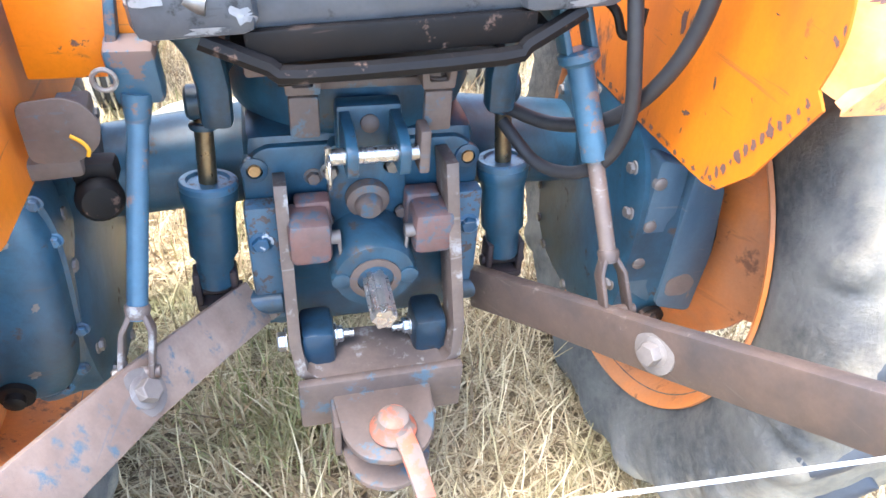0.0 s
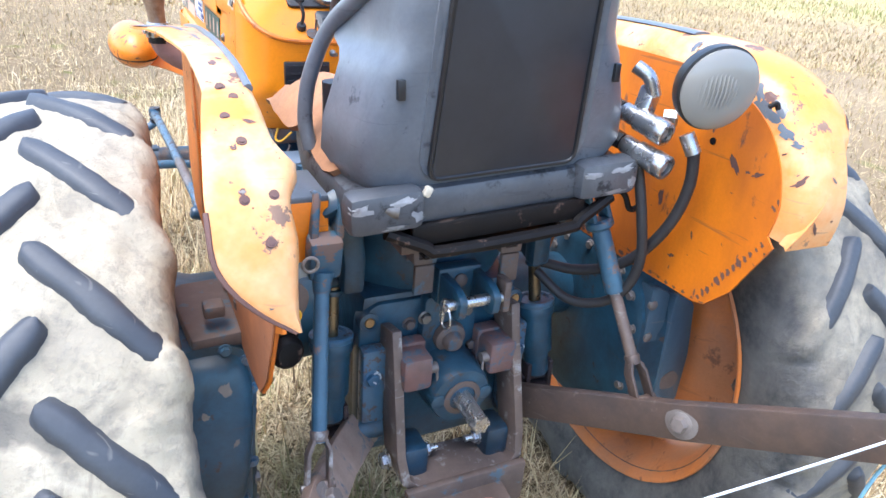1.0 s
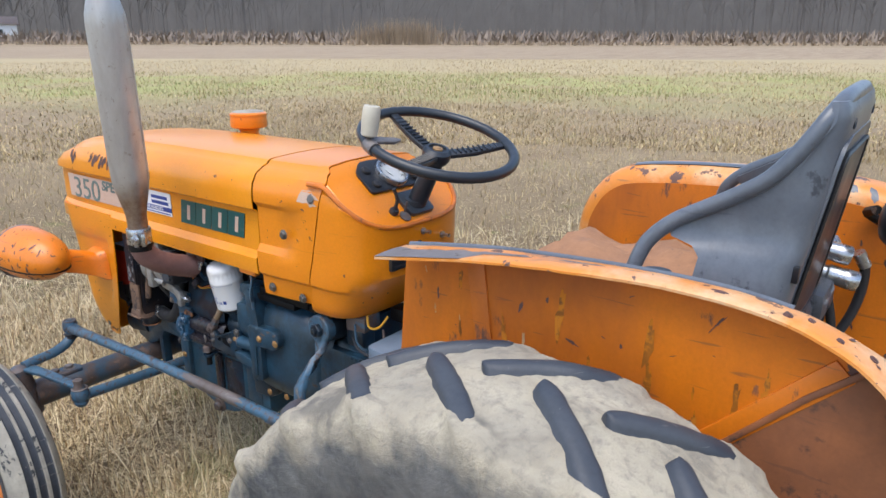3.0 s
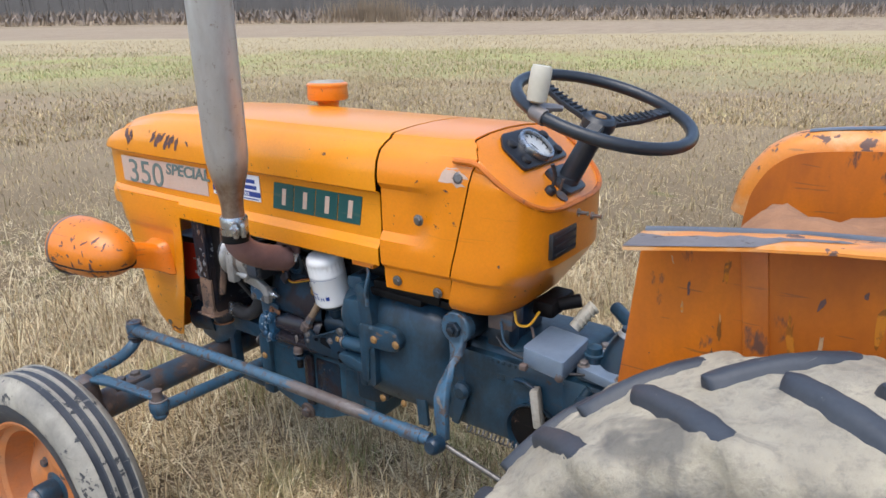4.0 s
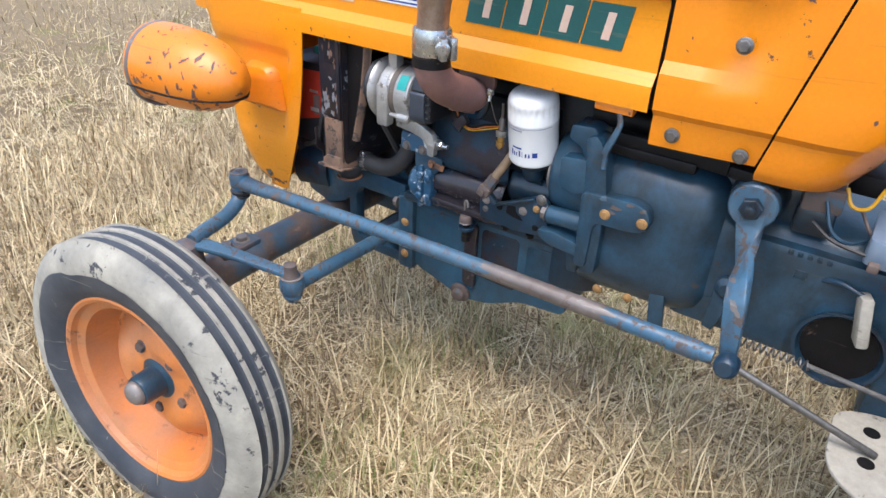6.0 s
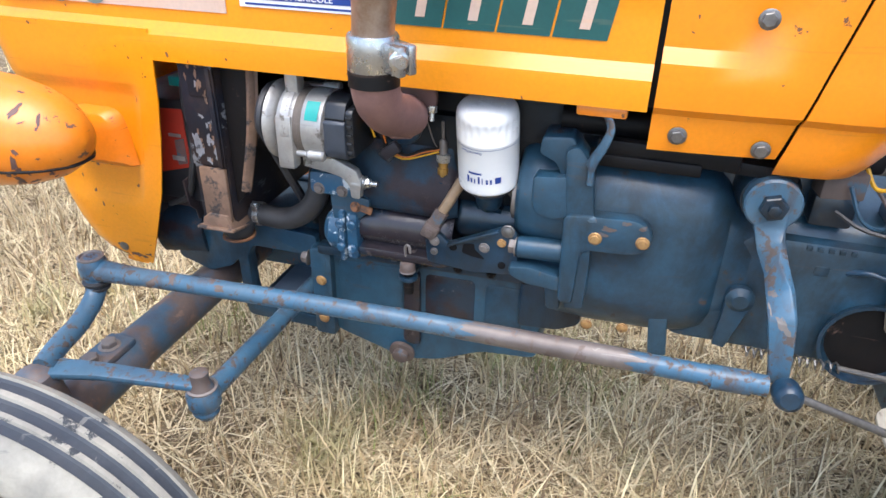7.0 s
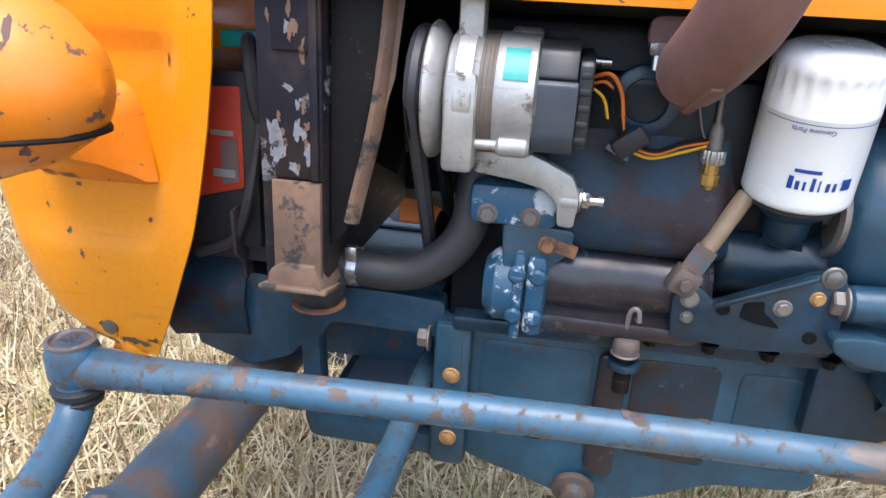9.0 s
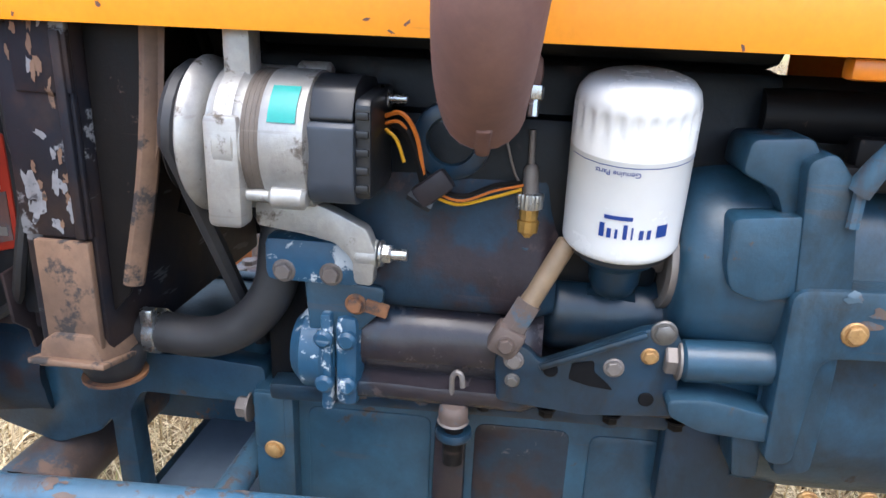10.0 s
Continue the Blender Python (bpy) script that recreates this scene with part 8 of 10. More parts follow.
        for k, (y, z, r, q) in enumerate(((-0.60, 1.165, 0.010, 40), (-0.575, 1.150, 0.013, 55), (-0.555, 1.175, 0.008, 20), (-0.62, 1.130, 0.009, 65), (-0.64, 1.120, 0.006, 80), (-0.50, 1.215, 0.009, 0), (-0.46, 1.225, 0.011, 30), (-0.40, 1.228, 0.008, -20))):
            mark("bare_patch", flange, (0.40, y, z), (-0.75, -0.35, 0.55), r, SEAT, k * 4.7 + 2, 2.2, q)
        for k in range(34):
            q = rng.random()
            y, z = (-0.66 + 0.28 * rng.random() ** 1.5, 0.86 + 0.34 * rng.random()) if q < 0.6 else (-0.6 + 0.7 * rng.random(), 0.82 + 0.03 * rng.random())
            mark("rust_mark", guard, (0.37, y, z), (-1, 0, 0), 0.0012 + 0.006 * rng.random() ** 3, RUST_PIPE, k * 2.1, 1.5 + 2.6 * rng.random(), 180 * rng.random())
        for k in range(30):
            mark("edge_rust", guard, (0.37, -0.56 + 0.022 * k, 0.807 + 0.006 * rng.random()), (-1, 0, 0), 0.003 + 0.004 * rng.random(), RUST_PIPE, k * 5.3, 1.4, 90)
        for k in range(14):
            mark("edge_rust", guard, (0.37, -0.55 - 0.008 * k, 0.82 + 0.012 * k), (-1, 0, 0), 0.003 + 0.005 * rng.random(), RUST_PIPE, k * 7.3, 1.4, 30)


mudguard(-1)
mudguard(1)

# bracket plates behind the left mudguard
bm = B()
slab(bm, rounded([(-0.368, 0.840), (-0.366, 0.908), (-0.324, 0.913), (-0.306, 0.907), (-0.290, 0.885), (-0.297, 0.856), (-0.322, 0.838)], 0.012), 'y', -0.451, -0.447, 0.0015)
brk = part("bracket_plate", bm, RUST, tractor, "rusty bracket plate with a cable end")
bm = B()
tube(bm, [(-0.322, -0.454, 0.872), (-0.312, -0.457, 0.866), (-0.307, -0.459, 0.858), (-0.309, -0.459, 0.850)], 0.0021, 8)
part("cable_end", bm, YELLOW, brk, "yellow cable end")
bm = B()
box(bm, (-0.40, -0.34, 0.815), (0.13, 0.18, 0.024), 0.006, (0, 0, 5))
box(bm, (-0.42, -0.40, 0.855), (0.03, 0.03, 0.02), 0.005)
spin(bm, (-0.37, -0.39, 0.845), (0, 0, 1), [(0.02, 0), (0.02, 0.012), (0.012, 0.014), (0.012, 0.022)], 14)
part("mudguard_mount", bm, RUST, tractor, "rusty mudguard mount")
bm = B()
box(bm, (-0.31, -0.33, 1.005), (0.13, 0.12, 0.012), 0.003)
tread = part("step_top", bm, SEAT, tractor)
bm = B()
box(bm, (-0.305, -0.385, 0.955), (0.12, 0.01, 0.10), 0.003)
part("toolbox_side", bm, ORANGE_WORN, tractor, "orange toolbox side")


# -- back of the gearbox and hitch --
def back_end():
    bm = B()
    slab(bm, rounded([(-0.168, 0.44), (0.168, 0.44), (0.168, 0.735), (0.14, 0.765), (-0.14, 0.765), (-0.168, 0.735)], 0.015), 'y', -0.318, -0.28, 0.006)
    plate = part("rear_cover", bm, BLUE_GREASY, tractor, "blue cast rear cover")
    bm = B()
    slab(bm, rounded([(-0.06, 0.585), (0.055, 0.585), (0.055, 0.775), (-0.05, 0.775)], 0.01), 'y', -0.340, -0.312, 0.004)
    part("pto_plate", bm, BLUE_GREASY, plate)
    for s in (-1, 1):
        bm = B()
        spin(bm, (s * 0.150, -0.314, 0.732), (0, -1, 0.1), [(0.019, 0), (0.018, 0.008), (0.011, 0.010), (0.010, 0.004)], 18)
        part("lug_eye", bm, BLUE, plate)
        bm = B()
        spin(bm, (s * 0.150, -0.322, 0.733), (0, -1, 0.1), [(0.0095, 0), (0.008, 0.003)], 12)
        part("stud", bm, BRASSBOLT, plate)
        bm = B()
        box(bm, (s * 0.148, -0.335, 0.585), (0.045, 0.03, 0.21), 0.006)
        part("side_flange", bm, BLUE_CHIP, plate)
        for z in (0.632, 0.50):
            bm = B()
            bolt(bm, (s * 0.152, -0.350, z), (0, -1, 0), 0.013, 0.010)
            part("bolt", bm, RUST_GREY if z < 0.6 else BLUE_BARE, plate)
    for x, z, mt in ((-0.072, 0.715, RUST), (-0.05, 0.735, BOLT), (0.05, 0.66, RUST), (-0.058, 0.655, RUST), (0.035, 0.738, BOLT)):
        bm = B()
        bolt(bm, (x, -0.338 if abs(x) < 0.06 else -0.318, z), (0, -1, 0), 0.010, 0.010)
        part("bolt", bm, mt, plate)
    bm = B()
    spin(bm, (0.0, -0.336, 0.690), (0, -1, -0.12), [(0.030, 0), (0.032, 0.005), (0.030, 0.016), (0.020, 0.020), (0.019, 0.030), (0.014, 0.036)], 24)
    part("filler_plug", bm, RUST, plate, "rusty filler plug")
    # power take-off
    bm = B()
    spin(bm, (0, -0.315, 0.606), (0, -1, -0.06), [(0.066, 0), (0.064, 0.03), (0.060, 0.09), (0.056, 0.098), (0.040, 0.100)], 36)
    for q in (0.0, math.pi):
        spin(bm, (0.048 * math.cos(q), -0.413, 0.600), (0, -1, -0.06), [(0.014, -0.02), (0.014, 0.004), (0.009, 0.006)], 14)
    pto = part("pto_housing", bm, BLUE_GREASY, tractor, "blue power take-off housing")
    bm = B()
    spin(bm, (0, -0.412, 0.600), (0, -1, -0.06), [(0.036, 0), (0.037, 0.006), (0.026, 0.007), (0.025, -0.004)], 28)
    part("seal_ring", bm, RUST, pto)
    bm = B()
    rows = []
    for h, k in ((-0.41, 1), (-0.488, 1), (-0.494, 0.93)):
        row = []
        for j in range(48):
            q = j * math.tau / 48
            r = (0.0185 if math.cos(6 * q) > 0 else 0.0150) * k
            row.append((r * math.cos(q), h, 0.598 + (h + 0.41) * 0.06 + r * math.sin(q)))
        rows.append(row)
    vs = grid(bm, rows, closed=True)
    bm.faces.new(vs[-1])
    part("splined_shaft", bm, STEEL, pto, "bare splined steel shaft")
    # lift housing
    bm = B()
    spin(bm, (0, -0.14, 0.765), (0, 0, 1), [(0.15, 0), (0.176, 0.012), (0.186, 0.04), (0.186, 0.125), (0.180, 0.133), (0.0, 0.133)], 48, caps=False)
    box(bm, (0, 0.02, 0.82), (0.30, 0.30, 0.14), 0.02)
    box(bm, (0, -0.27, 0.895), (0.10, 0.09, 0.03), 0.006)
    lift = part("lift_housing", bm, BLUE_GREASY, tractor, "round blue hydraulic lift housing")
    bm = B()
    box(bm, (0.012, -0.334, 0.888), (0.13, 0.012, 0.028), 0.003)
    part("bare_paint", bm, BLUE_CHIP, lift)
    bm = B()
    box(bm, (0, -0.345, 0.868), (0.20, 0.02, 0.012), 0.003)
    bracket = part("seat_bracket", bm, RUST, lift, "rusty seat mounting bar")
    for s in (-1, 1):
        bm = B()
        slab(bm, rounded([(-0.020, 0.0), (0.020, 0.0), (0.024, 0.045), (0.014, 0.045), (0.012, 0.010), (-0.012, 0.010), (-0.014, 0.045), (-0.024, 0.045)], 0.003), 'y', -0.0275, 0.0275, 0.002, pose(s * 0.082, -0.365, 0.874))
        part("clevis", bm, RUST, lift)
        bm = B()
        box(bm, (s * 0.082, -0.388, 0.845), (0.036, 0.012, 0.055), 0.004)
        part("bracket_tab", bm, RUST, lift)
        bm = B()
        bolt(bm, (s * 0.082, -0.37, 0.884), (0, 0, 1), 0.013, 0.008)
        part("bolt", bm, RUST, lift)
    # top link clevis
    bm = B()
    for x in (-0.032, 0.032):
        slab(bm, rounded([(-0.36, 0.775), (-0.445, 0.785), (-0.45, 0.825), (-0.42, 0.838), (-0.345, 0.838)], 0.012), 'x', x - 0.007, x + 0.007, 0.003)
    box(bm, (0, -0.352, 0.81), (0.085, 0.03, 0.07), 0.006)
    clev = part("top_link_clevis", bm, BLUE_GREASY, tractor, "blue top-link clevis with a pin")
    bm = B()
    rod(bm, (-0.062, -0.425, 0.808), (0.056, -0.425, 0.808), 0.0105, seg=16, bev=0.002)
    part("pin", bm, STEEL, clev)
    bm = B()
    box(bm, (0.058, -0.42, 0.812), (0.014, 0.035, 0.06), 0.004)
    part("pin_head", bm, RUST, clev)
    bm = B()
    tube(bm, [(-0.060, -0.437 + 0.019 * math.sin(k * math.tau / 16), 0.795 + 0.021 * math.cos(k * math.tau / 16)) for k in range(16)], 0.002, 6, 1, closed=True, curve=False)
    tube(bm, [(-0.060, -0.430, 0.825), (-0.060, -0.425, 0.780)], 0.004, 8, curve=False)
    part("linch_pin", bm, STEEL, clev)
    bm = B()
    spin(bm, (0, -0.366, 0.820), (0, -1, 0.2), [(0.012, 0), (0.012, 0.006), (0.008, 0.009)], 18)
    part("stud", bm, RUST, clev)
    # U-shaped drawbar bracket
    bm = B()
    U = [(-0.119, -0.375, 0.740), (-0.119, -0.385, 0.70), (-0.120, -0.43, 0.50), (-0.114, -0.445, 0.455), (-0.095, -0.452, 0.440), (0, -0.455, 0.437), (0.100, -0.457, 0.440), (0.120, -0.45, 0.455), (0.126, -0.435, 0.50), (0.112, -0.40, 0.70), (0.108, -0.39, 0.765)]
    t = bmesh.new()
    rings = []
    for i, p in enumerate(U):
        d = (Vector(U[min(i + 1, len(U) - 1)]) - Vector(U[max(i - 1, 0)])).normalized()
        out = Vector((d.z, 0, -d.x)).normalized()
        side = d.cross(out).normalized()
        wide = 0.10 if 3 <= i <= 7 else 0.07
        back = side if side.y < 0 else -side
        rings.append([t.verts.new(Vector(p) + out * a * 0.0085 + back * b) for a, b in ((-1, 0.0), (1, 0.0), (1, -wide), (-1, -wide))])
    for a, b in zip(rings, rings[1:]):
        for k in range(4):
            t.faces.new((a[k], a[(k + 1) % 4], b[(k + 1) % 4], b[k]))
    t.faces.new(rings[0][::-1])
    t.faces.new(rings[-1])
    bmesh.ops.recalc_face_normals(t, faces=t.faces)
    bevelled(t, 0.003)
    merge(bm, t)
    ub = part("drawbar_bracket", bm, ARM_RUST, tractor, "rusty U-shaped drawbar bracket with traces of blue")
    bm = B()
    box(bm, (0.003, -0.462, 0.405), (0.25, 0.016, 0.095), 0.004)
    part("cross_plate", bm, RUST, ub)
    for s in (-1, 1):
        bm = B()
        box(bm, (s * 0.086, -0.375, 0.660), (0.058, 0.065, 0.068), 0.010)
        box(bm, (s * 0.078, -0.345, 0.660), (0.05, 0.03, 0.08), 0.006)
        part("upper_block", bm, RED_PAINT, ub, "block with flaking red paint")
        bm = B()
        box(bm, (s * 0.086, -0.39, 0.470), (0.052, 0.07, 0.075), 0.012)
        part("lower_block", bm, BLUE_DARK, ub)
        bm = B()
        bolt(bm, (s * 0.058, -0.39, 0.472), (-s, 0, 0), 0.013, 0.012)
        rod(bm, (s * 0.058, -0.39, 0.472), (s * 0.030, -0.39, 0.472), 0.007, seg=10)
        part("nut", bm, STEEL, ub)
        bm = B()
        bolt(bm, (s * 0.132, -0.39, 0.470), (s, 0, 0), 0.015, 0.014)
        part("bolt_head", bm, STEEL, ub)
        bm = B()
        rod(bm, (s * 0.045, -0.392, 0.662), (s * 0.06, -0.392, 0.662), 0.010, seg=12)
        tube(bm, [(s * 0.048, -0.395, 0.67), (s * 0.046, -0.40, 0.64), (s * 0.044, -0.395, 0.615)], 0.0028, 6)
        part("split_pin", bm, RUST_GREY, ub)
    # tongue with its pin
    bm = B()
    t1 = [(-0.075, -0.455), (0.078, -0.455), (0.066, -0.55), (0.045, -0.585), (0.0, -0.60), (-0.045, -0.585), (-0.066, -0.55)]
    slab(bm, rounded(t1, 0.02), 'z', 0.410, 0.422, 0.003, pose(0, 0, 0, 0, 0, 0))
    slab(bm, rounded([(x * 0.95, y * 1.0) for x, y in t1], 0.02), 'z', 0.345, 0.357, 0.003)
    for x in (-0.072, 0.070):
        box(bm, (x, -0.488, 0.382), (0.010, 0.07, 0.07), 0.003)
    tongue = part("hitch_tongue", bm, RUST, tractor, "rusty hitch jaw with an orange pin")
    bm = B()
    spin(bm, (0.004, -0.548, 0.425), (0, 0, 1), [(0.032, 0), (0.034, 0.006), (0.030, 0.012), (0.024, 0.018), (0.022, 0.03), (0.014, 0.036)], 24)
    bar(bm, [(0.012, -0.555, 0.44), (0.022, -0.60, 0.43), (0.030, -0.66, 0.415)], [0.028, 0.030, 0.026], 0.010, 0.003, (0, 0, 1))
    part("pin_handle", bm, PIN_RED, tongue, "hitch pin with flaking orange-red paint")
    bm = B()
    rod(bm, (0.004, -0.548, 0.43), (0.004, -0.548, 0.315), 0.014, seg=16)
    part("pin_shank", bm, RUST_ORANGE, tongue)
    for s in (-1, 1):
        # hydraulic cylinders
        bm = B()
        top, bot = Vector((s * 0.214, -0.300, 0.705)), Vector((s * 0.224, -0.325, 0.545))
        ax = (top - bot).normalized()
        spin(bm, bot, ax, [(0.024, 0), (0.027, 0.006), (0.027, 0.045), (0.034, 0.055), (0.034, 0.125), (0.036, 0.135), (0.039, 0.140), (0.0395, 0.156), (0.037, 0.161), (0.026, 0.161), (0.025, 0.135), (0.012, 0.134)], 30)
        cyl = part("lift_cylinder", bm, BLUE_GREASY, tractor, "grimy blue hydraulic lift cylinder")
        bm = B()
        spin(bm, top - ax * 0.006, ax, [(0.0385, 0), (0.0400, 0.002), (0.0400, 0.010), (0.0375, 0.013), (0.030, 0.0132), (0.027, 0.009)], 30)
        part("gland_ring", bm, BLUE_CHIP, cyl, "rubbed gland ring")
        bm = B()
        rod(bm, top - ax * 0.05, top + ax * 0.095, 0.0125, seg=20)
        part("ram", bm, RAM_STEEL, cyl, "oily bare steel ram")
        bm = B()
        spin(bm, top + ax * 0.080, ax, [(0.018, 0), (0.019, 0.004), (0.018, 0.008), (0.015, 0.010)], 20)
        spin(bm, top + ax * 0.116 + Vector((-0.020, 0, 0)), (1, 0, 0), [(0.019, 0), (0.023, 0.004), (0.023, 0.036), (0.019, 0.040)], 22)
        part("ram_eye", bm, BLUE, cyl)
        bm = B()
        for k in (-1, 1):
            bar(bm, [bot + Vector((k * 0.026, 0.0, 0.03)), bot + Vector((k * 0.026, -0.004, -0.035))], 0.034, 0.010, 0.003, (1, 0, 0))
        box(bm, bot + Vector((0, -0.004, -0.030)), (0.062, 0.038, 0.014), 0.005)
        rod(bm, bot + Vector((-0.036, -0.002, -0.008)), bot + Vector((0.036, -0.002, -0.008)), 0.009, seg=12)
        part("cylinder_foot", bm, BROWN, cyl, "brown greasy cylinder foot")
        # lift arms
        bm = B()
        bar(bm, [(s * 0.240, -0.385, 1.000), (s * 0.222, -0.350, 0.965), (s * 0.202, -0.333, 0.935), (s * 0.190, -0.326, 0.903), (s * 0.185, -0.324, 0.862), (s * 0.187, -0.324, 0.806)], [0.050, 0.048, 0.044, 0.041, 0.040, 0.040], 0.036, 0.010, (0, 1, 0))
        bar(bm, [(s * 0.165, -0.15, 0.860), (s * 0.182, -0.25, 0.872), (s * 0.188, -0.318, 0.880)], [0.06, 0.05, 0.045], 0.036, 0.008, (1, 0, 0))
        part("lift_arm", bm, BLUE, tractor, "curved blue lift arm")
    # left and right lift links
    L = [(-0.247, -0.383, 0.985), (-0.262, -0.410, 0.868), (-0.302, -0.530, 0.615)]
    Rr = [(0.238, -0.395, 0.965), (0.281, -0.450, 0.795), (0.303, -0.545, 0.632)]
    for s, (a, b, c) in ((-1, [Vector(p) for p in L]), (1, [Vector(p) for p in Rr])):
        bm = B()
        if s < 0:
            d = (b - a).normalized()
            side = Vector((1, 0, 0))
            for k in (-1, 1):
                bar(bm, [a - d * 0.03 + side * k * 0.0195, a + d * 0.045 + side * k * 0.0195], 0.036, 0.012, 0.004, side)
            box(bm, a + d * 0.070, (0.052, 0.036, 0.072), 0.008, (14, 0, 0))
            rod(bm, a + d * 0.095, b + (b - a) * 0.06, 0.017, 0.013, 16)
        else:
            d = (b - a).normalized()
            rod(bm, a + d * 0.05, b, 0.0165, 0.0180, 18)
            spin(bm, a + d * 0.062, -d, [(0.019, 0), (0.026, 0.006), (0.026, 0.016), (0.021, 0.020)], 18)
            for k in (-1, 1):
                bar(bm, [a + d * 0.05 + Vector((k * 0.017, 0, 0)), a - d * 0.035 + Vector((k * 0.017, 0, 0))], 0.032, 0.010, 0.004, (1, 0, 0))
        lk = part("lift_link", bm, BLUE_LIGHT, tractor, "chipped blue lift link")
        bm = B()
        rod(bm, b, c - (c - b).normalized() * 0.05, 0.0118 if s < 0 else 0.0110, seg=16)
        part("link_rod", bm, BLUE_LIGHT if s < 0 else ARM_RUST, lk, "link rod with peeling paint")
        bm = B()
        d = (c - b).normalized()
        for k in (-1, 1):
            bar(bm, [c - d * 0.060 + Vector((k * 0.006, 0, 0)), c - d * 0.035 + Vector((k * 0.0165, 0, 0)), c + d * 0.040 + Vector((k * 0.0175, 0, 0))], [0.020, 0.024, 0.022], 0.007, 0.003, (1, 0, 0))
        spin(bm, c - d * 0.068, d, [(0.013, 0), (0.015, 0.004), (0.013, 0.016)], 14)
        rod(bm, c + d * 0.018 + Vector((-0.026, 0, 0)), c + d * 0.018 + Vector((0.026, 0, 0)), 0.008, seg=12)
        part("link_fork", bm, ARM_DARK if s > 0 else ARM_RUST, lk)
    bm = B()
    tube(bm, [(0.255, -0.40, 0.995), (0.275, -0.43, 0.98), (0.285, -0.44, 0.955), (0.300, -0.445, 0.96), (0.305, -0.44, 0.985)], 0.0055, 8, 5)
    part("hook", bm, SOOT, tractor)
    bm = B()
    tube(bm, [(-0.283 + 0.0115 * math.cos(k * math.tau / 16), -0.425, 0.918 + 0.0115 * math.sin(k * math.tau / 16)) for k in range(16)], 0.0028, 8, 1, closed=True, curve=False)
    part("ring", bm, RUST_GREY, tractor)
    # trailer socket behind the left link
    bm = B()
    spin(bm, (-0.322, -0.415, 0.772), (0.25, -1, 0.1), [(0.020, -0.05), (0.024, -0.02), (0.024, 0.004), (0.027, 0.006), (0.026, 0.014), (0.020, 0.020), (0.0, 0.022)], 20)
    box(bm, (-0.322, -0.40, 0.800), (0.05, 0.03, 0.03), 0.008)
    sock = part("trailer_socket", bm, SOOT, tractor, "black greasy trailer socket")
    bm = B()
    tube(bm, [(-0.322, -0.40, 0.795), (-0.33, -0.36, 0.78), (-0.335, -0.32, 0.80)], 0.009, 8)
    part("socket_cable", bm, RUBBER, sock)
    # lower arms
    for s, pts in ((-1, [(-0.172, -0.345, 0.515), (-0.235, -0.43, 0.535), (-0.305, -0.56, 0.585), (-0.385, -0.75, 0.66), (-0.43, -0.86, 0.70)]), (1, [(0.172, -0.345, 0.500), (0.240, -0.45, 0.540), (0.324, -0.640, 0.628), (0.385, -0.82, 0.728), (0.425, -0.95, 0.802)])):
        bm = B()
        bar(bm, pts, 0.072, 0.022, 0.004, (0.85, 0.35, 0) if s > 0 else (0.70, -0.30, 0.62))
        spin(bm, Vector(pts[-1]) + Vector((-0.02, 0, 0)), (1, 0.2 * s, 0), [(0.038, 0), (0.04, 0.003), (0.04, 0.037), (0.038, 0.04)], 22)
        arm = part("lower_arm", bm, ARM_PALE if s < 0 else ARM_DARK, tractor, "rusty flat lower link arm")
        bm = B()
        p = Vector(pts[2])
        n = Vector((-1, -0.35, 0.15) if s > 0 else (0.70, -0.30, 0.62)).normalized()
        spin(bm, p + n * 0.010, n, [(0.030, 0), (0.030, 0.004), (0.024, 0.005)], 24)
        bolt(bm, p + n * 0.015, n, 0.0150, 0.016)
        part("arm_bolt", bm, RUST_GREY, arm)
        bm = B()
        rod(bm, Vector(pts[0]) + Vector((-0.04 * s, 0, 0)), Vector(pts[0]) + Vector((0.03 * s, 0, 0)), 0.02, seg=16)
        part("arm_pivot", bm, BLUE, arm)


back_end()


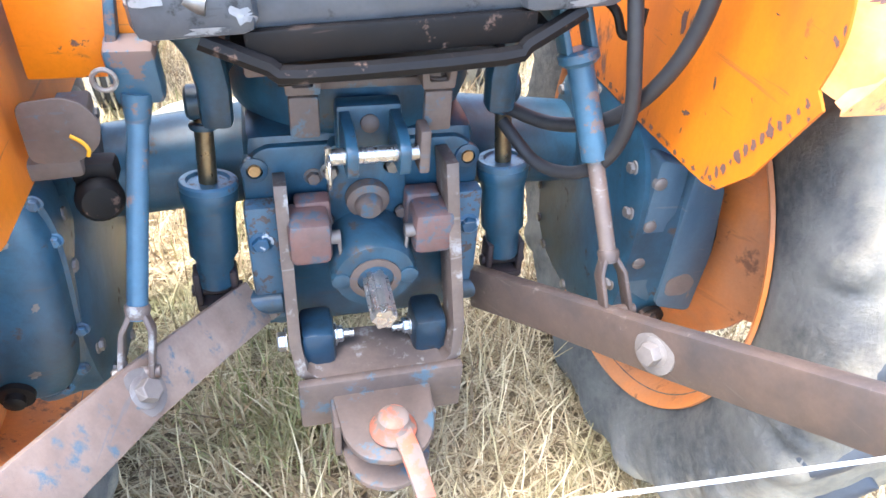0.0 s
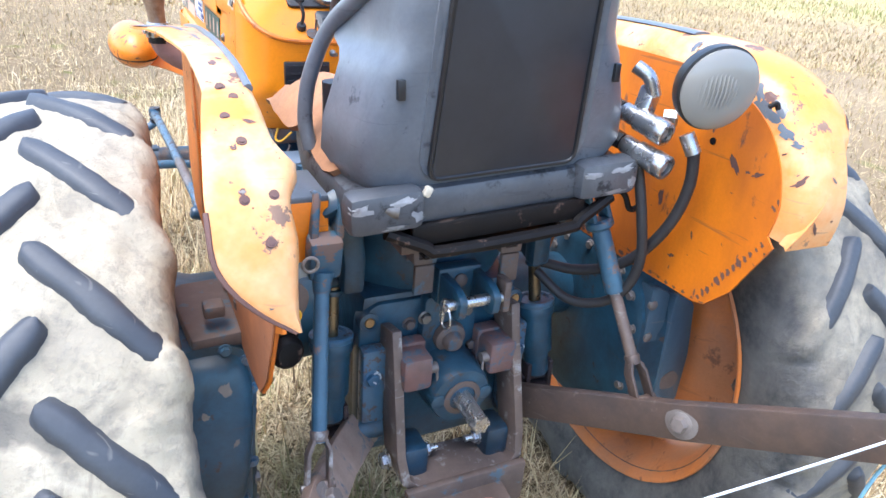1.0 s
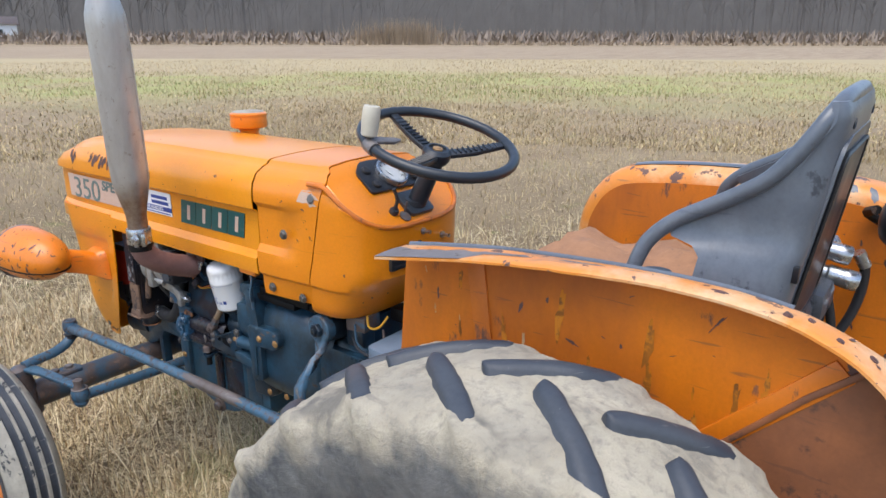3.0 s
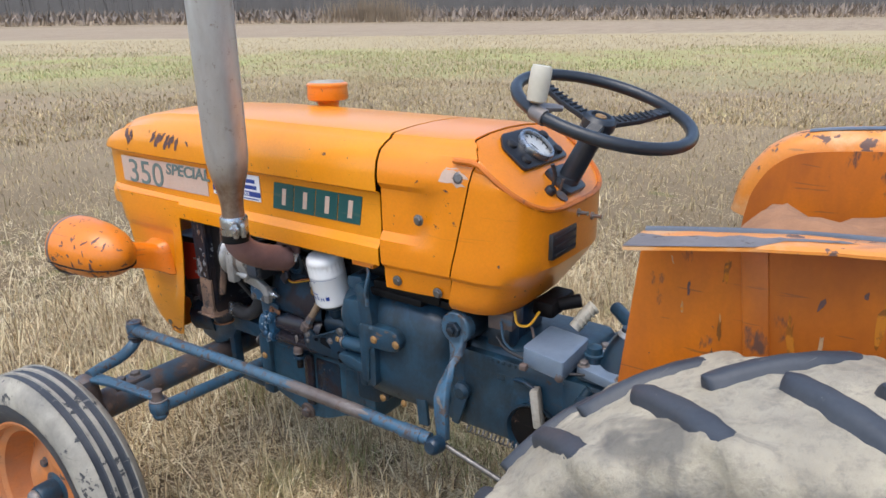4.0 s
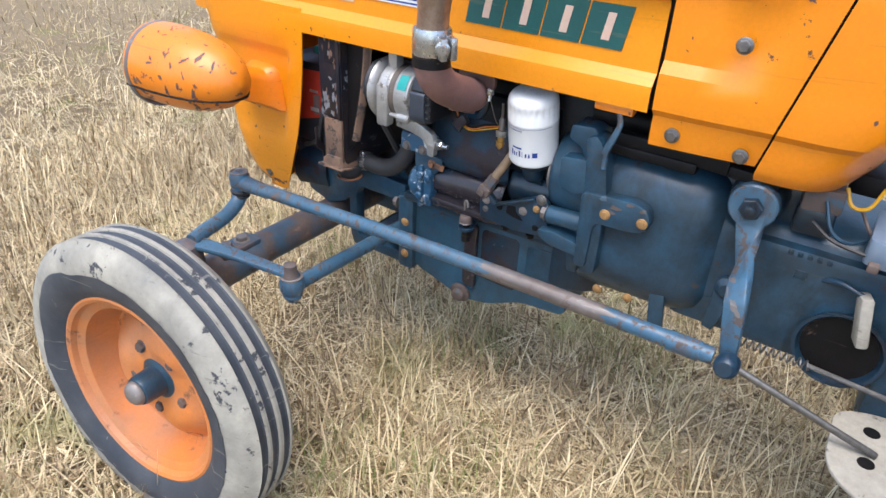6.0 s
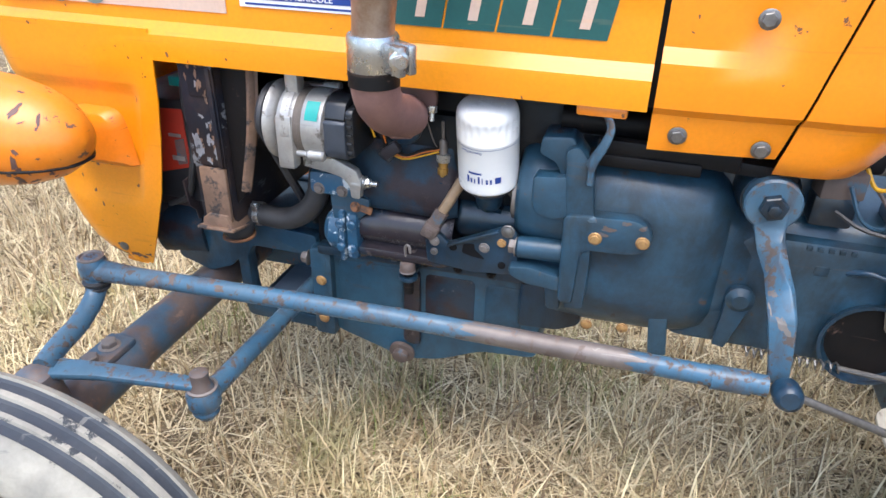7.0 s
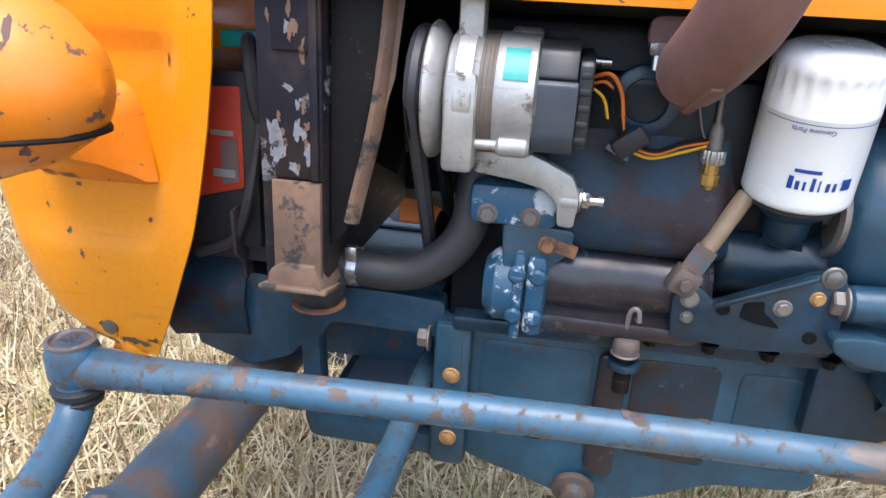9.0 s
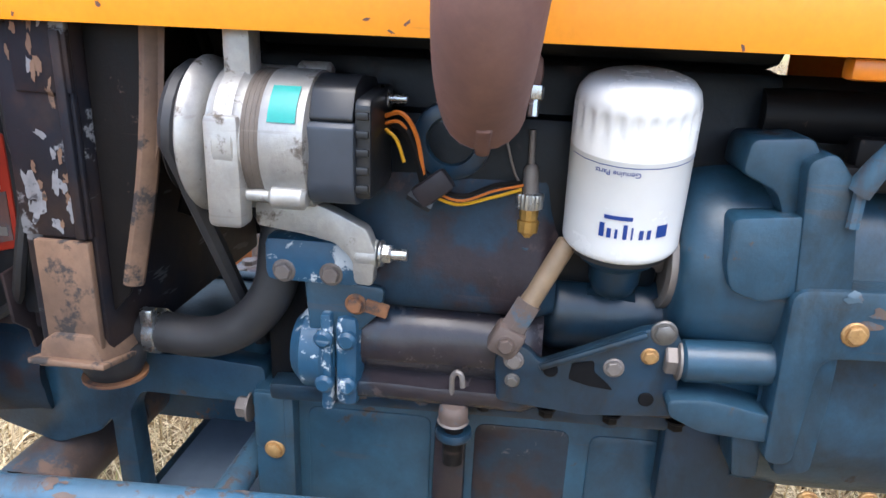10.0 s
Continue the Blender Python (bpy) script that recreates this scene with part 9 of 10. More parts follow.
# -- seat --
def seat():
    bm = B()
    rows = []
    front = [(1.040, -0.330, -0.430), (1.075, -0.316, -0.440), (1.12, -0.312, -0.447), (1.17, -0.316, -0.455), (1.198, -0.319, -0.459), (1.213, -0.306, -0.462), (1.222, -0.270, -0.464), (1.240, -0.262, -0.466), (1.262, -0.300, -0.469), (1.285, -0.340, -0.474), (1.31, -0.378, -0.478), (1.34, -0.408, -0.481), (1.376, -0.436, -0.486), (1.405, -0.462, -0.489), (1.424, -0.464, -0.485), (1.432, -0.462, -0.480)]
    levels = [(z, 0.243 - 0.33 * max(0, z - 1.1) - 0.11 * (yf - y) - (0.02 if z < 1.06 else 0), yf - y, y) for z, yf, y in front]
    for z, w, f, y in levels:
        def run(w, f, y, r):
            half = [(-w - f * 0.11, y + f), (-w - f * 0.05, y + f * 0.6), (-w, y + r)] + [(-w + r * (1 - math.cos(a)), y + r * (1 - math.sin(a))) for a in (0.5, 1.0)] + [(-w + r, y), (-w * 0.45, y - 0.002)]
            return half + [(-x, yy) for x, yy in half[::-1]]
        outer = run(w, f, y, min(0.045, f * 0.9))
        k = min(0.022, f * 0.55)
        inner = run(w - 0.018, f - k, y + k, min(0.035, (f - k) * 0.9))
        rows.append([(x, yy, z) for x, yy in outer] + [(x, yy, z) for x, yy in inner[::-1]])
    vs = grid(bm, rows, closed=True)
    bm.faces.new(vs[0])
    bm.faces.new(vs[-1][::-1])
    ob = part("seat", bm, SEAT, tractor, "weathered grey plastic seat shell with a dark back panel", 45)
    # raised border and the panel in the back
    quad = [(-0.128, 1.052), (0.128, 1.052), (0.112, 1.352), (-0.112, 1.352)]

    def on_back(x, z, off=0.0):
        k = (z - 1.04) / 0.38
        return Vector((x, -0.430 - 0.058 * k - 0.004 - off, z))
    bm = B()
    outer = [on_back(x * 1.10, z + (0.028 if z > 1.2 else -0.004), 0.004) for x, z in rounded(quad, 0.05, 5)]
    inner = [on_back(x, z, 0.001) for x, z in rounded(quad, 0.03, 5)]
    grid(bm, [outer, inner], closed=True)
    thick(bm, 0.006)
    part("back_border", bm, SEAT, ob, "stepped border of the seat back")
    bm = B()
    slab(bm, rounded([(x * 0.93, z) for x, z in quad], 0.012), 'y', -0.008, 0.008, 0.003)
    for v in bm.verts:
        v.co.y += on_back(0, v.co.z).y + 0.001
    part("back_panel", bm, SEAT_DARK, ob, "dark grey flat back panel")
    bm = B()
    tube(bm, [on_back(x * 0.96, z, 0.006) for x, z in rounded(quad, 0.02, 3)], 0.004, 6, 1, closed=True, curve=False)
    part("panel_bead", bm, BLACK, ob)
    for x, z in ((-0.10, 1.398), (0.10, 1.398), (0.0, 1.082)):
        bm = B()
        spin(bm, on_back(x * 0.9, z, -0.002), (0, -1, 0), [(0.0085, 0), (0.008, 0.004), (0.005, 0.001)], 16)
        part("dimple", bm, SEAT_DARK, ob)
    for x in (-0.170, 0.170):
        bm = B()
        box(bm, on_back(x, 1.185, -0.002), (0.010, 0.012, 0.026), 0.001)
        part("slot", bm, BLACK, ob)
    for k in range(8):
        bm = B()
        box(bm, on_back(-0.105 + 0.03 * k, 1.052, 0.004), (0.010, 0.008, 0.006), 0.001)
        part("clip", bm, BLACK, ob)
    # side arms with their openings
    for s in (-1, 1):
        bm = B()
        edge = [(0.0, -0.474, 1.434), (0.06, -0.473, 1.433), (0.105, -0.470, 1.427), (0.132, -0.460, 1.409), (0.147, -0.446, 1.384), (0.158, -0.427, 1.355), (0.170, -0.398, 1.321), (0.180, -0.359, 1.295), (0.190, -0.314, 1.270), (0.199, -0.272, 1.246), (0.210, -0.238, 1.214), (0.221, -0.223, 1.180), (0.233, -0.216, 1.14), (0.240, -0.217, 1.09), (0.238, -0.23, 1.045)]
        tube(bm, [(s * x, y, z) for x, y, z in edge], 0.0128, 14, 5, flatten=0.9)
        part("side_arm", bm, SEAT, ob, "curved grey side arm")
    # pan and cushion
    bm = B()
    slab(bm, rounded([(-0.235, -0.445), (0.235, -0.445), (0.245, -0.20), (0.21, 0.0), (-0.21, 0.0), (-0.245, -0.20)], 0.05, 5), 'z', 0.985, 1.042, 0.014)
    part("seat_pan", bm, SEAT_LOW, ob, "grey plastic seat pan")
    for x in (-0.19, 0.185):
        bm = B()
        box(bm, (x, -0.440, 1.018), (0.115, 0.05, 0.062), 0.016)
        corner = part("pan_corner", bm, SEAT_LOW, ob)
        for k, (dx, z, r, long, turn) in enumerate(((0.045, 1.010, 0.012, 1.5, 60), (-0.040, 1.030, 0.008, 3.0, 90), (0.010, 0.998, 0.006, 4.0, 90), (0.02, 1.034, 0.007, 3.5, 95))):
            mark("worn_patch", corner, (x + dx, -0.466, z), (0, -1, 0), r, SCUFFED, k * 3.3 + x * 9, long, turn)
    bm = B()
    box(bm, (-0.128, -0.452, 1.040), (0.012, 0.010, 0.016), 0.003, (0, 30, 0))
    part("torn_foam", bm, IVORY, ob, "torn scrap of foam")
    # frame under the pan
    bm = B()
    box(bm, (0, -0.38, 0.965), (0.33, 0.14, 0.018), 0.004)
    box(bm, (0, -0.445, 0.972), (0.30, 0.012, 0.035), 0.004)
    tube(bm, [(-0.19, -0.45, 0.985), (-0.13, -0.455, 0.955), (-0.10, -0.458, 0.945), (0.11, -0.458, 0.945), (0.14, -0.455, 0.955), (0.20, -0.45, 0.985)], 0.010, 8, 3)
    fr = part("seat_frame", bm, SOOT, ob, "black pressed seat frame")
    bm = B()
    box(bm, (0, -0.405, 0.928), (0.25, 0.07, 0.006), 0.002)
    part("frame_plate", bm, SOOT, ob)
    for x in (-0.14, 0.14):
        bm = B()
        box(bm, (x, -0.40, 0.945), (0.035, 0.05, 0.03), 0.005)
        part("frame_block", bm, RUST, ob)
    bm = B()
    tube(bm, [(-0.175, -0.46, 1.02), (-0.21, -0.45, 1.03)], 0.011, 10, curve=False)
    part("adjuster_bolt", bm, BOLT, ob)
    bm = B()
    tube(bm, [(-0.19, -0.245, 1.04), (-0.185, -0.24, 1.15)], 0.030, 18, curve=False)
    part("cup", bm, BLACK, ob, "black adjuster knob")
    # the whole seat sags a little to one side
    ob.matrix_basis = Matrix.Translation((0.004, -0.456, 1.190)) @ pose(0, 0, 0, 0.8, -3.0, 0) @ Matrix.Diagonal((1.03, 1, 1.045, 1)) @ Matrix.Translation((0, 0.443, -1.185))


seat()


# -- rear lamp, couplings and hoses on the right mudguard --
def rear_lamp():
    n = Vector((-0.25, -0.95, -0.12)).normalized()
    c = Vector((0.278, -0.578, 1.196))
    bm = B()
    spin(bm, c - n * 0.045, n, [(0.024, 0.0), (0.040, 0.006), (0.054, 0.014), (0.061, 0.026), (0.063, 0.045), (0.058, 0.047)], 36)
    lamp = part("work_lamp", bm, BLACK, tractor, "round work lamp with a ribbed pale lens")
    bm = B()
    spin(bm, c + n * 0.001, n, [(0.059, 0), (0.060, 0.005), (0.052, 0.012), (0.030, 0.017), (0.0, 0.019)], 36)
    part("lens", bm, LENS, lamp, "milky ribbed lens")
    u = Vector((0.965, -0.20, 0.0)).normalized()
    w = n.cross(u).normalized()
    for k in range(-8, 9):
        h = k * 0.0062
        span = math.sqrt(max(0, 0.055 ** 2 - h * h))
        bm = B()
        pts = []
        for j in range(7):
            t = -1 + 2 * j / 6
            q = u * h + w * (span * t)
            pts.append(c + q + n * (0.0195 * (1 - (q.length / 0.060) ** 2) + 0.001))
        tube(bm, pts, 0.0022, 5, 1, curve=False)
        part("lens_rib", bm, LENS, lamp)
    bm = B()
    tube(bm, [c - n * 0.06, c - n * 0.06 + Vector((0.06, 0.02, -0.02)), (0.375, -0.53, 1.16)], 0.010, 8)
    part("bracket", bm, SOOT, lamp)
    bm = B()
    tube(bm, [(0.366, -0.60, 1.172), (0.374, -0.605, 1.178), (0.378, -0.608, 1.17)], 0.004, 8)
    part("bolt", bm, SOOT, lamp)


rear_lamp()


def couplings():
    d = Vector((0.25, -0.95, -0.22)).normalized()
    for p in ((0.275, -0.445, 1.112), (0.270, -0.465, 1.062)):
        p = Vector(p)
        bm = B()
        spin(bm, p - d * 0.045, d, [(0.013, 0), (0.016, 0.004), (0.016, 0.03), (0.0195, 0.034), (0.0195, 0.062), (0.021, 0.066), (0.021, 0.09), (0.019, 0.093), (0.014, 0.093), (0.013, 0.075), (0.0, 0.074)], 26, caps=False)
        cp = part("hydraulic_coupling", bm, STEEL, tractor, "zinc-plated hydraulic quick coupling")
        bm = B()
        spin(bm, p + d * 0.030, d, [(0.012, 0), (0.010, 0.012), (0.004, 0.013)], 16)
        part("poppet", bm, ALU, cp)
        bm = B()
        spin(bm, p - d * 0.075, d, [(0.015, 0), (0.016, 0.006), (0.015, 0.028)], 6)
        part("plug_nut", bm, BLACK, cp)
    bm = B()
    box(bm, (0.295, -0.42, 1.14), (0.03, 0.03, 0.05), 0.006, (0, 20, 20))
    spin(bm, (0.318, -0.44, 1.115), (0.7, -0.6, 0), [(0.016, 0), (0.017, 0.02), (0.012, 0.024)], 6)
    tube(bm, [(0.30, -0.43, 1.15), (0.29, -0.42, 1.18), (0.275, -0.40, 1.195)], 0.012, 10)
    part("coupling_elbow", bm, STEEL, tractor, "zinc hydraulic elbow")
    bm = B()
    tube(bm, [(0.318, -0.50, 1.105), (0.328, -0.515, 1.075)], 0.013, 14, curve=False)
    part("hose_ferrule", bm, STEEL, tractor)
    bm = B()
    tube(bm, [(0.328, -0.515, 1.08), (0.335, -0.515, 1.02), (0.330, -0.50, 0.95), (0.315, -0.465, 0.88), (0.29, -0.42, 0.83), (0.25, -0.36, 0.80), (0.20, -0.30, 0.80)], 0.0100, 14, 6)
    part("hydraulic_hose", bm, RUBBER, tractor, "black hydraulic hose")
    bm = B()
    tube(bm, [(0.268, -0.455, 1.05), (0.275, -0.46, 1.02), (0.285, -0.475, 0.95), (0.297, -0.48, 0.87), (0.293, -0.46, 0.80), (0.270, -0.42, 0.755), (0.235, -0.37, 0.745), (0.20, -0.31, 0.78)], 0.0092, 14, 6)
    part("hydraulic_hose", bm, RUBBER, tractor, "black hydraulic hose")


couplings()


# ---- loose things ----
bm = B()
rows = []
for i in range(15):
    row = []
    for j in range(13):
        x, y = -0.235 + 0.47 * i / 14, -0.36 + 0.46 * j / 12
        z = 1.085 + 0.035 * noise.noise((x * 9, y * 9, 2.0)) + 0.02 * noise.noise((x * 21, y * 21, 5.0)) + 0.03 * math.exp(-((x / 0.18) ** 2))
        e = min(i, 14 - i, j, 12 - j)
        z -= (0.055 if e == 0 else 0.02 if e == 1 else 0)
        row.append((x, y, z))
    rows.append(row)
grid(bm, rows)
thick(bm, -0.012)
tagged(part("blanket", bm, TAN, None, angle=60), "rumpled tan cloth lying on the tractor seat", "blanket")

bm = B()
rng = random.Random(4)
a, b = Vector((0.405, -0.932, 0.812)), Vector((-0.425, -0.812, 0.704))
pts = [a.lerp(b, k / 10) - Vector((0, 0, 0.03 * (k / 10) * (1 - k / 10))) for k in range(11)]
tube(bm, pts, 0.0019, 8, 4)
rope = part("rope", bm, ROPE, None)
tagged(rope, "white rope stretched between the two lower link arms", "rope")
bm = B()
c = Vector((0.412, -0.935, 0.800))
coil = []
for k in range(46):
    q = k * 0.52
    coil.append(c + Vector((0.014 * math.cos(q), -0.018 + 0.0008 * k, 0.020 * math.sin(q) + 0.004 * math.sin(k))))
tube(bm, coil, 0.0032, 7, 1, curve=False)
tube(bm, [c + Vector((0.02, 0.0, 0.04)), (0.43, -0.90, 0.70), (0.46, -0.87, 0.52), (0.47, -0.84, 0.30), (0.48, -0.83, 0.05), (0.50, -0.80, -0.02)], 0.0028, 7, 5)
part("knot", bm, ROPE_BLUE, rope, "pale blue knotted rope end")


# ---- grass and woods ----
def blade_material(name, a, b, c, g):
    m, nt, p = nodes_of(name)
    geo = nt.nodes.new("ShaderNodeNewGeometry")
    rnd = geo.outputs["Random Per Island"]
    col = mix(nt, ramp(nt, rnd, 0.0, 0.55), a, b)
    col = mix(nt, ramp(nt, rnd, 0.55, 0.9), col, c)
    col = mix(nt, ramp(nt, noise_tex(nt, 2.1, 4, 0.6, None, 9.0), 0.57, 0.70), col, g)
    col = mix(nt, times(nt, ramp(nt, noise_tex(nt, 0.55, 5, 0.65, None, 21.0), 0.46, 0.66), 0.55), col, c)
    nt.links.new(col, p.inputs["Base Color"])
    p.inputs["Roughness"].default_value = 0.6
    p.inputs["Specular IOR Level"].default_value = 0.25
    return m


STRAW = blade_material("straw_blades", (0.88, 0.75, 0.49), (0.64, 0.51, 0.30), (0.30, 0.22, 0.12), (0.44, 0.41, 0.19))
STALK = blade_material("far_straw", (0.62, 0.49, 0.27), (0.45, 0.345, 0.185), (0.24, 0.172, 0.095), (0.40, 0.34, 0.17))
MATTED = blade_material("matted_dead_grass", (0.72, 0.585, 0.365), (0.48, 0.35, 0.195), (0.20, 0.140, 0.085), (0.38, 0.36, 0.17))
GREEN_BLADE = blade_material("green_blades", (0.24, 0.27, 0.085), (0.33, 0.32, 0.135), (0.44, 0.37, 0.20), (0.30, 0.29, 0.12))
TWIG = blade_material("bare_twigs", (0.135, 0.127, 0.120), (0.120, 0.112, 0.106), (0.108, 0.100, 0.094), (0.130, 0.120, 0.110))
SCRUB = blade_material("bare_scrub", (0.270, 0.215, 0.160), (0.235, 0.185, 0.145), (0.200, 0.160, 0.130), (0.29, 0.225, 0.160))
REED = blade_material("dry_reeds", (0.37, 0.29, 0.195), (0.31, 0.235, 0.16), (0.25, 0.185, 0.13), (0.36, 0.27, 0.18))


def blades(name, xy, length, width, lean, mat, label, category, seed, curl=0.5, lift=0.0):
    """Many bent blades rooted at xy, as one mesh; lean: the spread of their tilt in radians."""
    r = np.random.RandomState(seed)
    n = len(xy)
    x, y = xy[:, 0], xy[:, 1]
    z = 0.008 + SLOPE_X * (x + 0.03) + SLOPE_Y * (y - 1.28) - 0.085 * np.exp(-((x + 0.72) ** 2 + (y - 1.65) ** 2) / 0.18) - 0.012 + lift
    root = np.stack([x, y, z], 1)
    az = r.rand(n) * math.tau
    tilt = np.abs(r.randn(n)) * lean
    tilt = np.minimum(tilt, 1.45)
    L = length * (0.45 + 0.9 * r.rand(n))
    h = np.stack([np.cos(az), np.sin(az), np.zeros(n)], 1)
    side = np.stack([-np.sin(az + r.randn(n) * 0.6), np.cos(az), np.zeros(n)], 1)
    side /= np.linalg.norm(side, axis=1, keepdims=True)
    up = np.array([0, 0, 1.0])
    t2 = np.minimum(tilt + curl * r.rand(n), 1.62)
    d1 = h * np.sin(tilt)[:, None] + up * np.cos(tilt)[:, None]
    d2 = h * np.sin(t2)[:, None] + up * np.cos(t2)[:, None]
    W = (width * (0.6 + 0.8 * r.rand(n)))[:, None] * side
    mid = root + d1 * (L * 0.5)[:, None]
    tip = mid + d2 * (L * 0.5)[:, None]
    tip[:, 2] = np.maximum(tip[:, 2], z + 0.002)
    V = np.stack([root - W, root + W, mid + W * 0.8, mid - W * 0.8, tip], 1).reshape(-1, 3)
    base = np.arange(n)[:, None] * 5
    loops = np.concatenate([base + np.array([[0, 1, 2, 3]]), base + np.array([[3, 2, 4]])], 1).ravel()
    starts = (np.arange(n)[:, None] * 7 + np.array([[0, 4]])).ravel()
    me = bpy.data.meshes.new(name)
    me.vertices.add(len(V))
    me.vertices.foreach_set("co", V.ravel().astype(np.float32))
    me.loops.add(len(loops))
    me.loops.foreach_set("vertex_index", loops.astype(np.int32))
    me.polygons.add(len(starts))
    me.polygons.foreach_set("loop_start", starts.astype(np.int32))
    me.update(calc_edges=True)
    me.materials.append(mat)
    return tagged(new(name, me), label, category, kind="stuff")


R = np.random.RandomState(11)


def heap(n, rx, ry):
    """Points about the tractor, thinning out without an edge."""
    q = R.rand(n) * math.tau
    r = np.sqrt(R.rand(n)) * (0.75 + 0.45 * np.abs(R.randn(n)))
    return np.stack([0.05 + rx * r * np.cos(q), 1.05 + ry * r * np.sin(q)], 1)


def tufted(p, spread=0.035):
    """The same points drawn together in tufts of about a dozen."""
    c = p[: len(p) // 12 + 1]
    return np.repeat(c, 12, 0)[: len(p)] + R.randn(len(p), 2) * spread


near = np.concatenate([tufted(heap(70000, 2.3, 2.7)), heap(65000, 2.3, 2.7)])
near = near[(np.abs(near[:, 0]) < 7)]
near = near[R.permutation(len(near))]
blades("grass", near[::2], 0.105, 0.0022, 2.6, STRAW, "matted dry straw-coloured grass round the tractor", "grass", 1, 0.9)
blades("grass", near[1::2], 0.125, 0.0028, 2.4, MATTED, "flattened brown dead grass round the tractor", "grass", 9, 0.5)
blades("grass", tufted(heap(40000, 2.4, 2.8), 0.05), 0.18, 0.0019, 3.2, STRAW, "long pale straws lying flat on the field", "grass", 12, 0.25, 0.012)
blades("grass", tufted(heap(9000, 2.3, 2.7)), 0.08, 0.0012, 1.0, STRAW, "thin dry upright grass stems", "grass", 2, 0.6)
tuft = np.concatenate([R.randn(210, 2) * 0.085 + c for c in ((-0.20, -0.10), (-0.10, -0.16), (-0.02, -0.14), (-0.15, -0.20), (0.35, 0.9), (-1.05, 1.35), (0.1, 1.3), (-0.7, 1.2), (0.25, 1.9), (-1.1, 2.0), (-0.55, 0.75), (-0.85, 0.95), (-0.30, 1.05), (-0.95, 1.62), (-0.45, 1.30), (-1.30, 1.55), (-0.60, 2.1), (-1.20, 1.0), (-0.25, 0.6))])
blades("grass", tuft, 0.10, 0.0018, 0.5, GREEN_BLADE, "small tufts of fresh green grass", "grass", 3, 0.6)
ring = R.rand(150000, 2) * [16, 16] + [-4.5, -4.5]
ring = ring[(((ring[:, 0] - 0.05) / 2.0) ** 2 + ((ring[:, 1] - 1.05) / 2.4) ** 2 > 0.6 + R.rand(len(ring)))]
blades("grass", ring, 0.085, 0.0030, 1.9, STALK, "dry brown grass of the near field", "grass", 4, 0.6)
a = R.rand(95000) * 1.75 - 0.25
d = 10 + 34 * R.rand(95000) ** 1.3
far = np.stack([-1.2 + d * np.cos(a), -0.6 + d * np.sin(a)], 1)
blades("grass", far, 0.085, 0.009, 1.2, STALK, "dry brown grass of the far field", "grass", 5, 0.5)
along = far @ np.array([0.79, 0.61])
patchy = np.array([noise.noise((x * 0.16, y * 0.16, 3.0)) for x, y in far])
band = far[(along > 16) & (along < 27) & (patchy > 0.02)]
blades("grass", band + R.randn(*band.shape) * 0.3, 0.12, 0.009, 0.9, GREEN_BLADE, "greener grass in a strip of the field", "grass", 6, 0.5)


def strip(n, d0, d1, a0=-0.35, a1=1.75):
    t = a0 + (a1 - a0) * R.rand(n)
    d = d0 + (d1 - d0) * R.rand(n)
    k = np.array([0.79, 0.61])
    s = np.array([-0.61, 0.79])
    off = np.tan(np.clip(t - 0.66, -1.25, 1.25))
    return np.array([-1.2, -0.6]) + d[:, None] * (k + s * off[:, None])


blades("reeds", strip(9000, 92, 106), 0.6, 0.08, 0.9, REED, "dry reeds and scrub along the field's far edge", "reeds", 7, 0.4)
clump = np.array([-1.2, -0.6]) + 98 * np.array([0.79, 0.61]) + np.outer(R.randn(1500) * 2.8, [-0.61, 0.79]) + R.randn(1500, 2) + np.array([-0.61, 0.79]) * 6
blades("reeds", clump, 3.0, 0.03, 0.15, REED, "tall clump of pale reeds", "reeds", 8, 0.3)


def woods(d0, d1, n, height, seed, lift):
    """Bare winter trees: a tapered trunk with rising limbs and a haze of fine twigs."""
    r = np.random.RandomState(seed)
    P = strip(n, d0, d1)
    V, F = [], []

    def stick(a, b, w0, w1):
        dirn = b - a
        s = np.cross(dirn, [0.61, -0.79, 0.2])
        s /= np.linalg.norm(s) + 1e-9
        k = len(V)
        V.extend([a - s * w0, a + s * w0, b + s * w1, b - s * w1])
        F.append((k, k + 1, k + 2, k + 3))
    for x, y in P:
        z = ground_z(x, y)
        h = height * (0.6 + 0.6 * r.rand())
        base = np.array([x, y, z - 0.3])
        top = base + np.array([r.randn() * 0.4, r.randn() * 0.4, h])
        stick(base, top, 0.05 + 0.06 * r.rand(), 0.02)
        for _ in range(14):
            t = 0.25 + 0.7 * r.rand()
            a = base + (top - base) * t
            q = r.rand() * math.tau
            b = a + np.array([math.cos(q), math.sin(q), 1.0 + r.rand()]) * h * 0.16 * (1.25 - t)
            stick(a, b, 0.05, 0.02)
            for _ in range(5):
                q = r.rand() * math.tau
                c0 = a + (b - a) * (0.3 + 0.7 * r.rand())
                stick(c0, c0 + np.array([math.cos(q), math.sin(q), 1.2]) * (0.5 + 0.8 * r.rand()), 0.022, 0.008)
    me = bpy.data.meshes.new("woods")
    me.from_pydata([tuple(v) for v in V], [], F)
    me.materials.append(TWIG)
    return tagged(new("woods", me), "bare grey-brown winter woods beyond the field", "woods", kind="stuff")


woods(150, 190, 620, 20, 21, 0)
blades("scrub", strip(15000, 112, 150), 1.9, 0.20, 0.9, SCRUB, "low bare brown scrub before the woods", "scrub", 15, 0.5)

